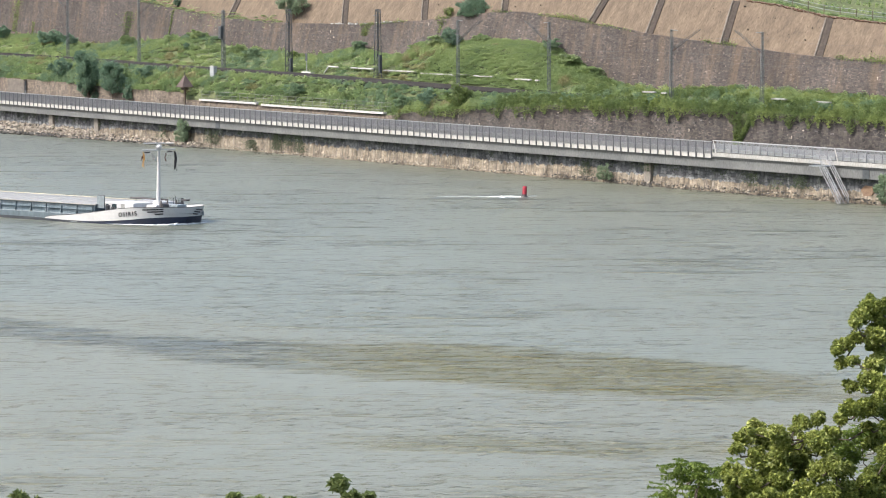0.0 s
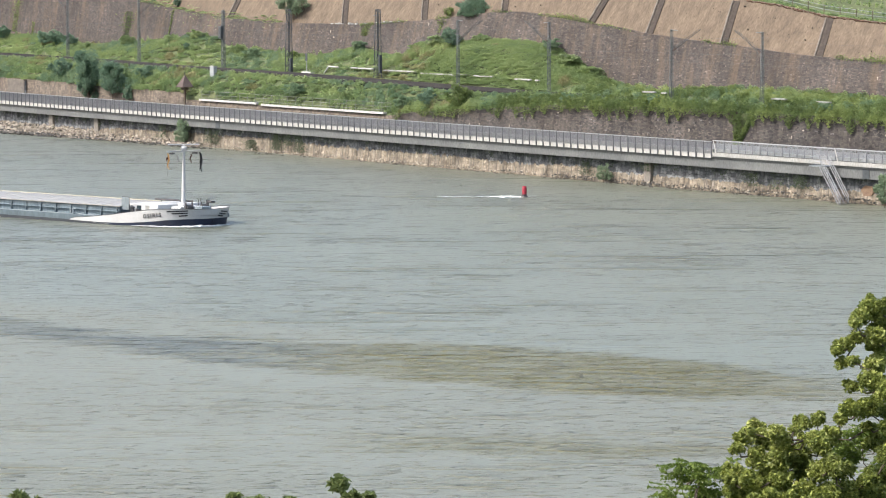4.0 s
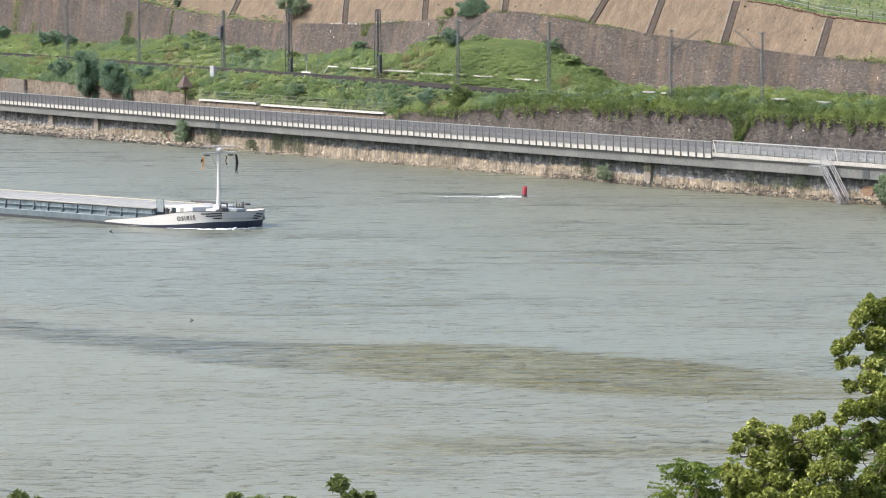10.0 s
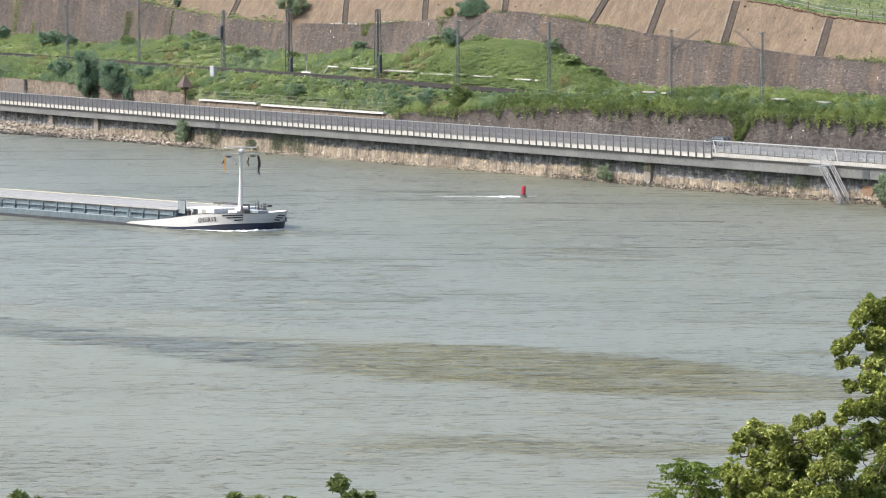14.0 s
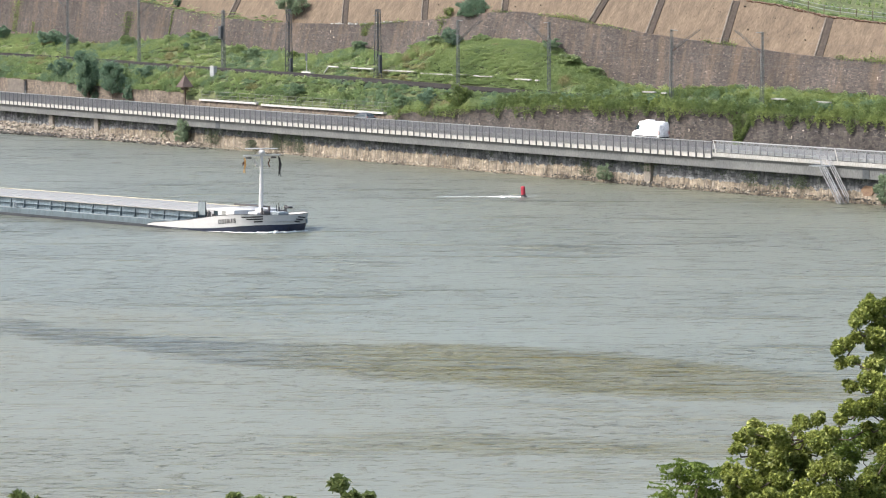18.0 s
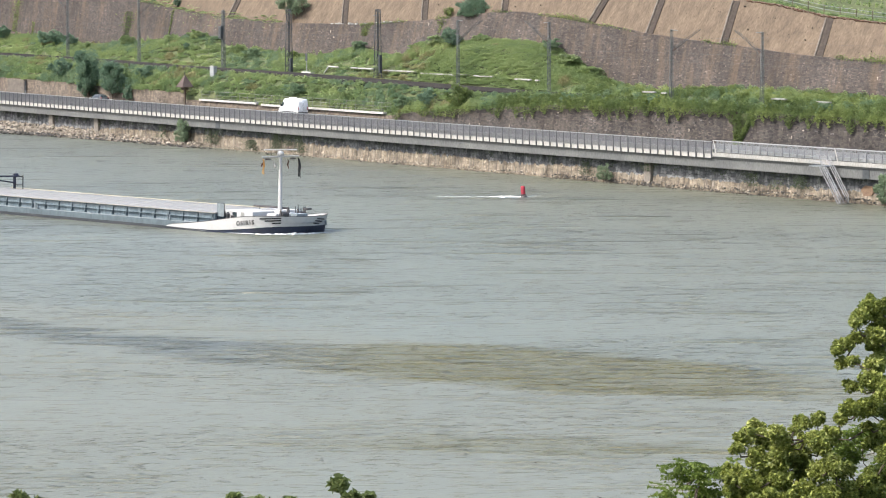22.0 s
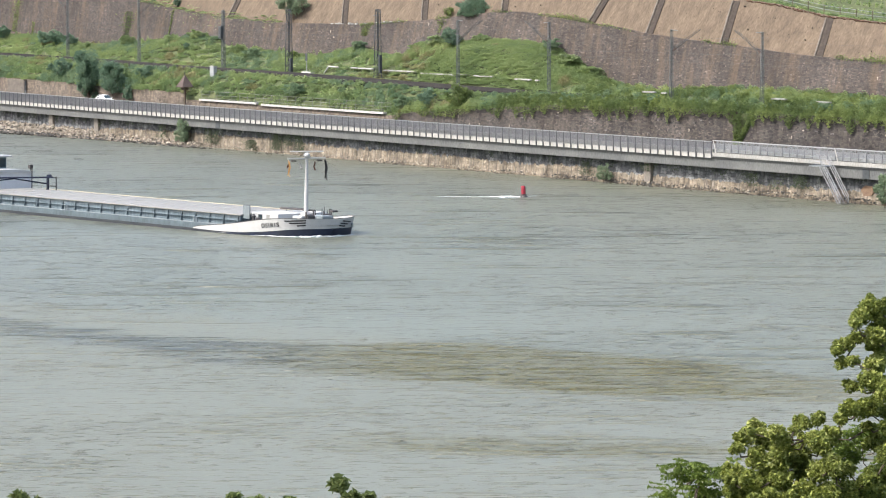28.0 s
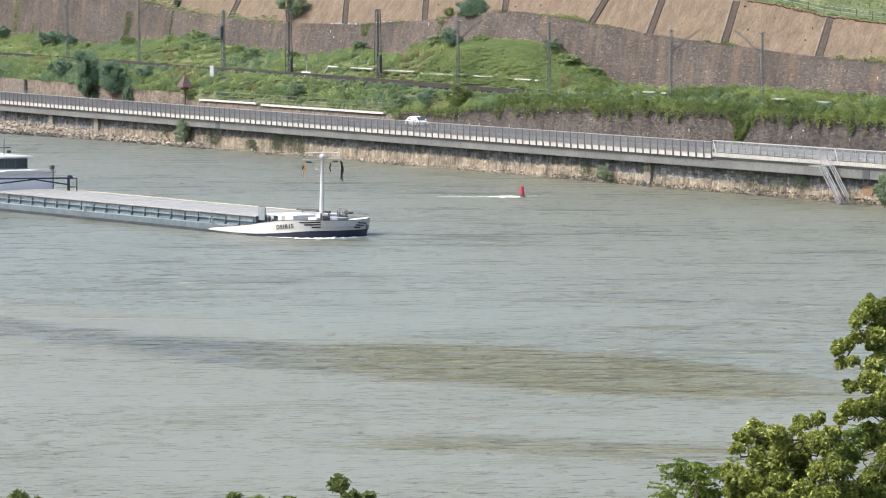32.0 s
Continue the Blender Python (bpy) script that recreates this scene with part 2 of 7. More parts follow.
# ---- the far bank's own frame: r along the quay, off away from the river ----
BANK = pose(-6.618, 501.896, 0, 0, 0, -54.727)


def bend(r):
    r = np.clip(r, -260, 260)
    return 1.211e-4 * r * r + 2.904e-3 * r - 0.870


def at(r, off, z):
    return (r, off + float(bend(r)), z)


def bank_pose(r, off, z, turn=0.0):
    """A pose in the world at a place on the bank; local x runs along the quay, y into the hill."""
    yaw = math.degrees(math.atan(2.42e-4 * max(-260, min(260, r)) + 2.9e-3))
    return BANK @ Matrix.Translation(at(r, off, z)) @ pose(0, 0, 0, 0, 0, yaw + turn)


def bank_thing(name, label, category, r, off, z, turn=0.0, group="", kind=""):
    return thing(name, label, category, bank_pose(r, off, z, turn), group, kind)


ROAD_Z = 5.65


def wall1_top(r):
    return np.interp(r, [-170, -136, -76, -72, -63, -16, -13, 0, 26, 52, 66, 70.5, 95, 140], [8.7, 8.5, 8.0, 7.0, 6.95, 6.6, 7.0, 7.9, 9.5, 10.1, 10.1, 10.1, 10.0, 9.8])


def track_z(r):
    return np.interp(r, [-160, -130, -95, -57, -30, -9, 15, 75, 140], [12.3, 12.2, 11.8, 11.6, 11.25, 10.95, 10.7, 10.35, 10.2])


def upper_foot(r):
    return np.interp(r, [-186, -173, -161, -149.5, -138, -127, -116.5, -108, -100.5, -96.5, -86.7, -77, -68, -59.5, -52.6, -47.5, -42.5, -36, -29.7, -23.4, -17.3, -11.3, -4, 1, 3, 7.3, 10, 15.5, 18, 30, 37.6, 42.5, 54.5, 66, 73, 140],
                     [15.4, 15.3, 15.0, 13.9, 14.1, 15.1, 15.5, 16.3, 16.5, 14.6, 14.4, 14.2, 13.5, 14.4, 15.4, 14.8, 14.6, 15.5, 17.0, 17.3, 17.7, 17.8, 17.4, 16.9, 15.4, 14.4, 13.2, 11.8, 11.2, 10.9, 11.3, 11.6, 11.6, 11.4, 11.2, 11.0])


def upper_top(r):
    return np.interp(r, [-191, -132, -116, -100, -80, -56, -33, -22, -12, 0, 14, 24, 37, 54, 71, 120], [24.8, 22.6, 21.0, 19.8, 19.3, 19.4, 20.7, 21.8, 22.2, 21.35, 20.0, 19.0, 18.2, 17.0, 16.3, 15.0])


def shore_z(r):
    return np.interp(r, [-140, -105, -85, -60, -40], [1.2, 0.9, 0.5, 0.1, -1.2])


PROFILE_OFF = (-1500, -700, -400, -310, -292, -262, -228, -219, -212, -150, -60, -12, -8, -3, 1.75, 1.9, 9.72, 9.8, 11.5, 13.6, 14.3, 20.9, 22.0, 24.5, 27.0, 29.9, 30.3, 31.7, 32.1, 34.0, 35.7, 36.4, 39, 60, 130, 300, 700, 1500)


def profile(r):
    w, t, f, u, s = (float(q(r)) for q in (wall1_top, track_z, upper_foot, upper_top, shore_z))
    e = float(np.interp(r, [44, 54, 65, 120], [6.3, 5.55, 5.2, 5.0]))
    return (190, 120, 72, 36.5, 29.2, 17.0, 3.2, 0.4, -2, -4, -5, -3.0, min(-0.3, s - 1.6), s - 0.5, s, 5.2, 5.2, w - 0.25, w + (t - w) * 0.35,
            t - 0.75, t - 0.55, t - 0.55, t - 0.3, t + (f - t) * 0.45, t + (f - t) * 0.8, f, f, f + 0.4, u - 0.15, u + e * 0.5, u + e - 0.2, u + e, u + e + 0.3, u + e + 7, u + e + 14, u + e + 24, u + e + 40, u + e + 60)


def ground_z(r, off):
    return float(np.interp(off, PROFILE_OFF, profile(r)))


# ---- materials of the place ----
M_stone_up = stone_wall("terrace_masonry", [(0.048, 0.044, 0.042), (0.082, 0.073, 0.067), (0.068, 0.057, 0.052), (0.108, 0.091, 0.079)], (0.024, 0.022, 0.022), (0.44, 0.2), (0.163, 0.116, 0.071), 0.5, 1.45, 0.25, (0.72, 1.28), 0.14)
M_stone_low = stone_wall("retaining_masonry", [(0.034, 0.033, 0.033), (0.072, 0.066, 0.061), (0.108, 0.092, 0.079), (0.052, 0.048, 0.046)], (0.020, 0.018, 0.018), (0.46, 0.2), (0.135, 0.110, 0.090), 0.4, 3.2, 0.3, (0.62, 1.38), 0.13, 0.3)
M_stone_east = stone_wall("dark_retaining_masonry", [(0.027, 0.026, 0.027), (0.056, 0.053, 0.050), (0.084, 0.074, 0.065), (0.041, 0.038, 0.038)], (0.016, 0.014, 0.015), (0.46, 0.2), (0.105, 0.088, 0.074), 0.4, 3.2, 0.3, (0.62, 1.38), 0.13, 0.3)
M_stone_west = stone_wall("tan_road_masonry", [(0.088, 0.075, 0.063), (0.145, 0.121, 0.098), (0.20, 0.165, 0.13), (0.112, 0.094, 0.078)], (0.045, 0.038, 0.033), (0.55, 0.3), (0.187, 0.149, 0.111), 0.5, 1.8, 0.4, (0.70, 1.28), 0.13)
M_stone_quay = stone_wall("quay_masonry", [(0.20, 0.166, 0.122), (0.26, 0.22, 0.168), (0.15, 0.125, 0.095), (0.24, 0.206, 0.160)], (0.075, 0.064, 0.052), (0.62, 0.33), (0.40, 0.365, 0.31), 0.75, 1.5, 0.85, (0.45, 1.5), 0.10, 0.55, (1.3, 2.6))
M_concrete = material("concrete", (0.36, 0.36, 0.345), (0.27, 0.275, 0.265), 0.85, scale=0.35, fine=6, bump=0.15)
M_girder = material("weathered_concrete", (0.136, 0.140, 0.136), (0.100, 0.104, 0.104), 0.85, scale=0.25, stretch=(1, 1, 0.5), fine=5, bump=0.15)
M_white = material("pale_concrete", (0.430, 0.421, 0.396), (0.327, 0.323, 0.301), 0.8, scale=0.8, fine=9, bump=0.1)
M_kerb = material("kerb_concrete", (0.328, 0.324, 0.303), (0.254, 0.250, 0.234), 0.85, scale=0.6, stretch=(1, 1, 0.4), fine=7, bump=0.1)
M_asphalt = material("asphalt", (0.135, 0.135, 0.135), (0.105, 0.105, 0.107), 0.85, scale=0.3, fine=20, bump=0.1)
M_steel = material("galvanised_steel", (0.33, 0.35, 0.36), (0.25, 0.27, 0.28), 0.5, 0.6, scale=2, fine=20)
M_pale_steel = material("pale_painted_steel", (0.384, 0.400, 0.408), (0.304, 0.320, 0.328), 0.5, 0.2, scale=2, fine=15)
M_rail_steel = material("weathered_rail_steel", (0.30, 0.305, 0.315), (0.22, 0.225, 0.235), 0.6, 0.2, scale=2, fine=15)
M_post = material("grey_painted_steel", (0.20, 0.205, 0.215), (0.155, 0.16, 0.168), 0.55, 0.3, scale=3, fine=20)
M_dark_post = material("dark_painted_steel", (0.105, 0.108, 0.115), (0.08, 0.082, 0.088), 0.6, 0.2, scale=3, fine=20)
M_infill = material("faded_grey_steel", (0.27, 0.272, 0.282), (0.21, 0.212, 0.222), 0.6, 0.2, scale=3, fine=20)
M_fence_steel = material("dull_fence_steel", (0.20, 0.212, 0.195), (0.15, 0.16, 0.145), 0.7, 0.1, scale=2, fine=15)
M_wire = material("pale_wire_mesh", (0.272, 0.296, 0.308), (0.224, 0.244, 0.256), 0.6, 0.2, scale=3, fine=20)
M_mast = material("dull_green_steel", (0.15, 0.165, 0.165), (0.11, 0.12, 0.12), 0.6, 0.3, scale=2, fine=15)
M_mast_dark = material("dark_lattice_steel", (0.075, 0.085, 0.09), (0.055, 0.06, 0.065), 0.6, 0.3, scale=2, fine=15)
M_ballast = material("ballast", (0.039, 0.041, 0.043), (0.023, 0.025, 0.027), 0.95, scale=1.2, fine=9, bump=0.6, spec=0.02)
M_rail = material("worn_rail", (0.046, 0.044, 0.043), (0.034, 0.032, 0.031), 0.8, 0.0, scale=2, spec=0.1)
M_sleeper = material("sleeper_wood", (0.05, 0.046, 0.043), None, 0.9, scale=2, spec=0.03)
M_earth = material("terrace_earth", (0.145, 0.112, 0.079), (0.086, 0.066, 0.048), 0.95, scale=0.7, detail=9.0, stretch=(1.0, 0.5, 0.42), fine=3.6, bump=0.7, grain=(0.62, 1.3), spread=(0.3, 0.7))
M_grass = material("rough_grass", (0.053, 0.073, 0.033), (0.106, 0.119, 0.055), 0.95, scale=0.35, fine=4, bump=0.8, spread=(0.35, 0.7))
M_rock = material("river_stone", (0.230, 0.196, 0.155), (0.115, 0.103, 0.087), 0.9, scale=0.7, fine=6, bump=0.4)
M_rock_pale = material("pale_limestone", (0.408, 0.360, 0.294), (0.216, 0.192, 0.156), 0.9, scale=0.9, fine=6, bump=0.4)
M_kerb_stone = material("weathered_kerb_stone", (0.155, 0.135, 0.115), (0.10, 0.088, 0.075), 0.9, scale=1.2, fine=6, bump=0.3)
M_pier = material("pier_stone", (0.235, 0.212, 0.185), (0.16, 0.145, 0.125), 0.9, scale=1.0, stretch=(1, 1, 0.4), fine=6, bump=0.3)
M_clay = material("orange_clay", (0.230, 0.152, 0.100), (0.162, 0.110, 0.076), 0.95, scale=1.6, fine=8, bump=0.5)
M_gutter = material("gutter_stone", (0.060, 0.049, 0.040), (0.036, 0.030, 0.025), 0.95, scale=1.5, fine=6, bump=0.6)
M_roof = material("brown_roof", (0.10, 0.074, 0.065), (0.07, 0.053, 0.047), 0.8, scale=2)
M_wood = material("weathered_wood", (0.12, 0.09, 0.065), None, 0.85, scale=2, stretch=(1, 1, 0.2))
M_bark = material("bark", (0.13, 0.10, 0.075), (0.075, 0.06, 0.045), 0.95, scale=4, stretch=(1, 1, 0.3), bump=0.6)
M_foam = material("foam", (0.74, 0.77, 0.76), (0.5, 0.54, 0.53), 0.7, scale=1.5, fine=8, bump=0.4)
M_leaf_bank = leaf_material("bank_foliage", [(0.096, 0.154, 0.081), (0.170, 0.243, 0.106), (0.256, 0.330, 0.135), (0.345, 0.405, 0.183), (0.475, 0.478, 0.279)], 0.58)
M_leaf_ivy = leaf_material("ivy_foliage", [(0.038, 0.059, 0.024), (0.105, 0.149, 0.051), (0.219, 0.272, 0.087), (0.402, 0.425, 0.137)], 0.5)
M_leaf_olive = leaf_material("olive_foliage", [(0.140, 0.200, 0.097), (0.195, 0.264, 0.120), (0.267, 0.329, 0.152), (0.349, 0.386, 0.207)], 0.58)
M_leaf_shade = leaf_material("shade_foliage", [(0.097, 0.155, 0.095), (0.149, 0.224, 0.130), (0.219, 0.294, 0.170), (0.296, 0.365, 0.219)], 0.58)
M_leaf_dry = leaf_material("dry_grass", [(0.17, 0.185, 0.085), (0.23, 0.235, 0.11), (0.28, 0.26, 0.135), (0.34, 0.30, 0.18)], 0.4)
M_leaf_meadow = leaf_material("meadow_foliage", [(0.171, 0.240, 0.098), (0.215, 0.286, 0.120), (0.261, 0.333, 0.142), (0.326, 0.378, 0.179)], 0.66)
M_leaf_dark = leaf_material("dark_foliage", [(0.103, 0.168, 0.116), (0.149, 0.227, 0.150), (0.197, 0.281, 0.181)], 0.58)
M_leaf_lime = leaf_material("lime_foliage", [(0.042, 0.061, 0.015), (0.096, 0.128, 0.028), (0.193, 0.228, 0.049), (0.331, 0.363, 0.100), (0.497, 0.512, 0.218)], 0.38, 0.45, 0.5)
M_leaf_grey = leaf_material("willow_foliage", [(0.125, 0.187, 0.118), (0.203, 0.265, 0.168), (0.281, 0.343, 0.227)], 0.45)
M_leaf_weed = leaf_material("wall_weed_foliage", [(0.05, 0.066, 0.045), (0.08, 0.105, 0.062), (0.12, 0.145, 0.08)], 0.45)
M_leaf_fine = leaf_material("locust_foliage", [(0.083, 0.122, 0.025), (0.143, 0.196, 0.038), (0.209, 0.260, 0.060)], 0.45)
M_leaf_maple = leaf_material("maple_foliage", [(0.055, 0.08, 0.028), (0.10, 0.135, 0.045), (0.17, 0.20, 0.075), (0.25, 0.26, 0.13)], 0.42)


# ---- water ----
def make_water():
    m, nt, L, b, tex, geo, sep, drift, mth = water_material()
    X, Y = sep.outputs[0], sep.outputs[1]

    def ramp01(v, lo, hi, a=0.0, c=1.0):
        n = node(nt, "ShaderNodeMapRange")
        n.interpolation_type = "SMOOTHSTEP"
        n.inputs["From Min"].default_value, n.inputs["From Max"].default_value = lo, hi
        n.inputs["To Min"].default_value, n.inputs["To Max"].default_value = a, c
        L(v, n.inputs["Value"])
        return n.outputs[0]

    # wave crests lie across the river's width, long and low; the pattern drifts with the water
    turn = nt.nodes.new("ShaderNodeMapping")
    turn.inputs["Rotation"].default_value = (0, 0, radians(-54.2))
    L(tex.outputs["Object"], turn.inputs["Vector"])

    def waves(sx, sy, scale, detail, rough=0.55, shift=0.0, at_rest=False):
        mp = nt.nodes.new("ShaderNodeMapping")
        mp.inputs["Scale"].default_value = (sx, sy, 1)
        mp.inputs["Location"].default_value = (shift, shift * 1.7, shift)
        L(geo.outputs["Position"] if at_rest else turn.outputs[0], mp.inputs["Vector"])
        n = node(nt, "ShaderNodeTexNoise", Scale=scale, Detail=detail, Roughness=rough)
        L(mp.outputs[0], n.inputs["Vector"])
        return n.outputs["Fac"]

    long_w = waves(0.30, 1.0, 0.75, 3.0)
    mid_w = waves(0.42, 1.0, 1.7, 3.0, shift=3.0)
    fine_w = waves(0.6, 1.0, 4.2, 2.0, shift=9.0)
    swell = waves(0.20, 1.0, 0.22, 3.0, shift=5.0)
    paws = waves(0.35, 1.0, 0.05, 4.0, 0.6, 2.0)
    wob = waves(0.5, 1.0, 0.06, 4.0, 0.6, 1.0, True)
    wob2 = waves(0.12, 1.0, 0.35, 3.0, 0.6, 4.0, True)

    # the shoal: a band of broken brown water between two long edges that draw together upstream
    sway = mth("MULTIPLY_ADD", mth("SUBTRACT", wob, 0.5), 9.0, mth("MULTIPLY", mth("SUBTRACT", wob2, 0.5), 12.0))
    xx = mth("MULTIPLY", X, X)
    top_edge = mth("ADD", mth("MULTIPLY", xx, mth("MULTIPLY_ADD", X, -0.00039, -0.0074)), mth("MULTIPLY_ADD", X, -0.236, 268.4))
    low_edge = mth("MULTIPLY_ADD", xx, 0.0083, mth("MULTIPLY_ADD", X, -0.60, 244.6))
    yy = mth("ADD", Y, sway)
    over = mth("SUBTRACT", yy, low_edge)
    under = mth("SUBTRACT", top_edge, yy)
    main = mth("MULTIPLY", ramp01(over, -3.0, 3.5), ramp01(under, -2.0, 2.0))
    brown_reach = ramp01(X, -19.0, -1.0)
    main = mth("MULTIPLY", main, mth("MULTIPLY", ramp01(X, 17.0, 31.0, 1.0, 0.35), ramp01(X, -44.0, -24.0, 0.8, 1.0)))
    threads = waves(0.10, 1.0, 0.85, 3.0, 0.6, 6.0, True)
    # the second, fainter streak nearer the camera
    off2 = mth("ABSOLUTE", mth("SUBTRACT", yy, mth("MULTIPLY_ADD", X, -0.16, 213.0)))
    side = mth("MULTIPLY", ramp01(off2, 1.0, 6.0, 1.0, 0.0), ramp01(X, -12.0, 2.0))
    brown = mth("MAXIMUM", mth("MULTIPLY", main, brown_reach), mth("MULTIPLY", side, 0.6))
    # slack, smoother water below the shoal; greener, rippled water beyond it
    beyond = ramp01(mth("SUBTRACT", yy, mth("MULTIPLY_ADD", X, -0.86, 270.5)), -3.0, 3.0)
    slack = mth("MULTIPLY", mth("SUBTRACT", 1.0, beyond), ramp01(Y, 212.0, 240.0))

    def blend(fac, c0, c1):
        n = nt.nodes.new("ShaderNodeMixRGB")
        L(fac, n.inputs[0])
        for k, c in ((1, c0), (2, c1)):
            if isinstance(c, tuple):
                n.inputs[k].default_value = (*c, 1)
            else:
                L(c, n.inputs[k])
        return n.outputs[0]

    near_c = blend(drift.outputs["Fac"], (0.106, 0.108, 0.076), (0.131, 0.132, 0.096))
    far_c = blend(drift.outputs["Fac"], (0.098, 0.107, 0.079), (0.131, 0.137, 0.105))
    west_c = blend(drift.outputs["Fac"], (0.096, 0.106, 0.083), (0.127, 0.136, 0.107))     # slightly bluer along the western reach
    far_c = blend(ramp01(X, -45.0, 20.0), west_c, far_c)
    colour = blend(beyond, near_c, far_c)
    # dark threads: rough water's weaker sky reflection put into the base colour
    deep = mth("MULTIPLY", mth("MULTIPLY", main, mth("SUBTRACT", 1.0, brown_reach)), mth("MULTIPLY", ramp01(threads, 0.40, 0.56, 0.2, 1.0), 0.85))
    colour = blend(deep, colour, (0.048, 0.056, 0.05))
    silt = mth("MULTIPLY", ramp01(wob2, 0.38, 0.62, 0.75, 1.0), ramp01(threads, 0.38, 0.56, 0.6, 1.0))
    colour = blend(mth("MULTIPLY", brown, silt), colour, (0.084, 0.075, 0.020))
    L(colour, b.inputs["Base Color"])

    # relief: crests stand out of flat water; more of them over the shoal and out where the wind reaches
    paw = ramp01(paws, 0.36, 0.64, 0.25, 1.45)
    open_water = ramp01(Y, 230.0, 400.0, 0.9, 3.0)
    power = mth("MULTIPLY", paw, mth("MULTIPLY_ADD", slack, -0.45, 1.0))
    power = mth("ADD", power, mth("MULTIPLY_ADD", main, 0.9, mth("MULTIPLY", side, 0.6)))

    def crest(n, floor, gain):
        return mth("MULTIPLY", mth("MAXIMUM", mth("SUBTRACT", n, floor), 0.0), gain)

    h = mth("ADD", crest(mid_w, 0.57, 5.4), mth("MULTIPLY", fine_w, 0.10))
    h = mth("ADD", h, mth("MULTIPLY", mth("ADD", crest(long_w, 0.58, 5.2), crest(swell, 0.58, 8.0)), open_water))
    h = mth("ADD", mth("MULTIPLY", h, power), mth("MULTIPLY", mth("MULTIPLY", crest(long_w, 0.47, 6.2), silt), mth("MAXIMUM", main, mth("MULTIPLY", side, 0.6))))
    bn = node(nt, "ShaderNodeBump", Strength=1.0, Distance=0.55)
    L(h, bn.inputs["Height"])
    L(bn.outputs[0], b.inputs["Normal"])
    g = Geo()
    g.grid([[(x, y, 0) for x in (-1600, -500, -150, 0, 150, 500, 1600)] for y in (-225, -150, -50, 4.2)])
    ob = new("water", g.mesh("water", m))
    ob.matrix_basis = BANK
    return tagged(ob, "grey-green turbid river with wind ripples and brown streaks", "river", kind="structure")


water = make_water()


# ---- ground: one sheet from behind the camera to the hills ----
def make_ground():
    rs = list(np.concatenate([[-1800, -900, -500, -320, -240], np.arange(-200, 131, 3.0), [160, 220, 320, 413, 520, 900, 1800]]))
    rng = np.random.default_rng(3)
    g = Geo()
    rows = []
    for r in rs:
        rows.append([at(r, o, z + (rng.uniform(-0.12, 0.12) if 10 < o < 30 else 0)) for o, z in zip(PROFILE_OFF, profile(r))])
    g.grid(rows)
    me = g.mesh("ground", M_grass)
    ob = new("ground", me)
    ob.matrix_basis = BANK
    me.materials.append(M_earth)
    me.materials.append(M_rock)
    n = len(PROFILE_OFF) - 1
    for i, p in enumerate(me.polygons):
        o = PROFILE_OFF[i % n]
        if 31 < o < 36:
            p.material_index = 1
        elif -220 < o < 9:
            p.material_index = 2
    me.flip_normals()
    return tagged(ob, "grassy river banks and terraced hillside", "ground", kind="structure")


ground = make_ground()


def wall_sheet(name, mat, r0, r1, foot_off, foot, top_off, top, thick, label, step=3.0, jag=0.0, seed=1):
    """A long wall with a leaning face, a flat top and a back; foot and top are functions of r."""
    rng = np.random.default_rng(seed)
    g = Geo()
    rows = []
    n = max(2, int((r1 - r0) / step) + 1)
    for r in np.linspace(r0, r1, n):
        zf, zt = float(foot(r)), float(top(r)) + rng.uniform(-jag, jag)
        rows.append([at(r, foot_off, zf), at(r, foot_off + (top_off - foot_off) * 0.5, (zf + zt) / 2), at(r, top_off, zt), at(r, top_off + thick, zt + 0.01), at(r, top_off + thick, zf)])
    g.grid(rows)
    k = len(g.v)
    g.f.append((0, 1, 2, 3, 4))
    g.f.append((k - 1, k - 2, k - 3, k - 4, k - 5))
    ob = new(name, g.mesh(name, mat))
    ob.matrix_basis = BANK
    return tagged(ob, label, "wall", kind="structure")


wall_upper = wall_sheet("wall_upper", M_stone_up, -192, 121, 30.1, lambda r: upper_foot(r) - 1.0, 31.6, upper_top, 0.45, "high terrace wall of purple-brown rubble stone", jag=0.06, seed=4)
wall_road = wall_sheet("wall_road", M_stone_low, -12.5, 66.2, 9.3, lambda r: 5.3, 9.62, lambda r: wall1_top(r), 0.15, "stone retaining wall beside the road, overgrown at the top", jag=0.05, seed=5)
wall_road_east = wall_sheet("wall_road_east", M_stone_east, 70.6, 130, 9.3, lambda r: 5.3, 9.62, lambda r: wall1_top(r), 0.15, "dark stone retaining wall beside the road", jag=0.04, seed=6)
wall_ramp = wall_sheet("wall_ramp", M_stone_east, 67.0, 70.6, 9.32, lambda r: 5.3, 9.62, lambda r: np.interp(r, [67.0, 70.6], [5.9, 10.05]), 0.15, "sloping end of a stone retaining wall", step=0.6, seed=7)
wall_west = wall_sheet("wall_west", M_stone_west, -180, -77, 9.3, lambda r: 5.3, 9.62, lambda r: wall1_top(r) - 0.1, 0.15, "low reddish stone wall beside the road", jag=0.08, seed=8)
wall_coping = wall_sheet("wall_low", M_stone_west, -77, -12.5, 9.3, lambda r: 5.3, 9.55, lambda r: min(wall1_top(r) - 0.25, 6.75), 0.2, "low stone wall under a pale concrete coping", seed=9)
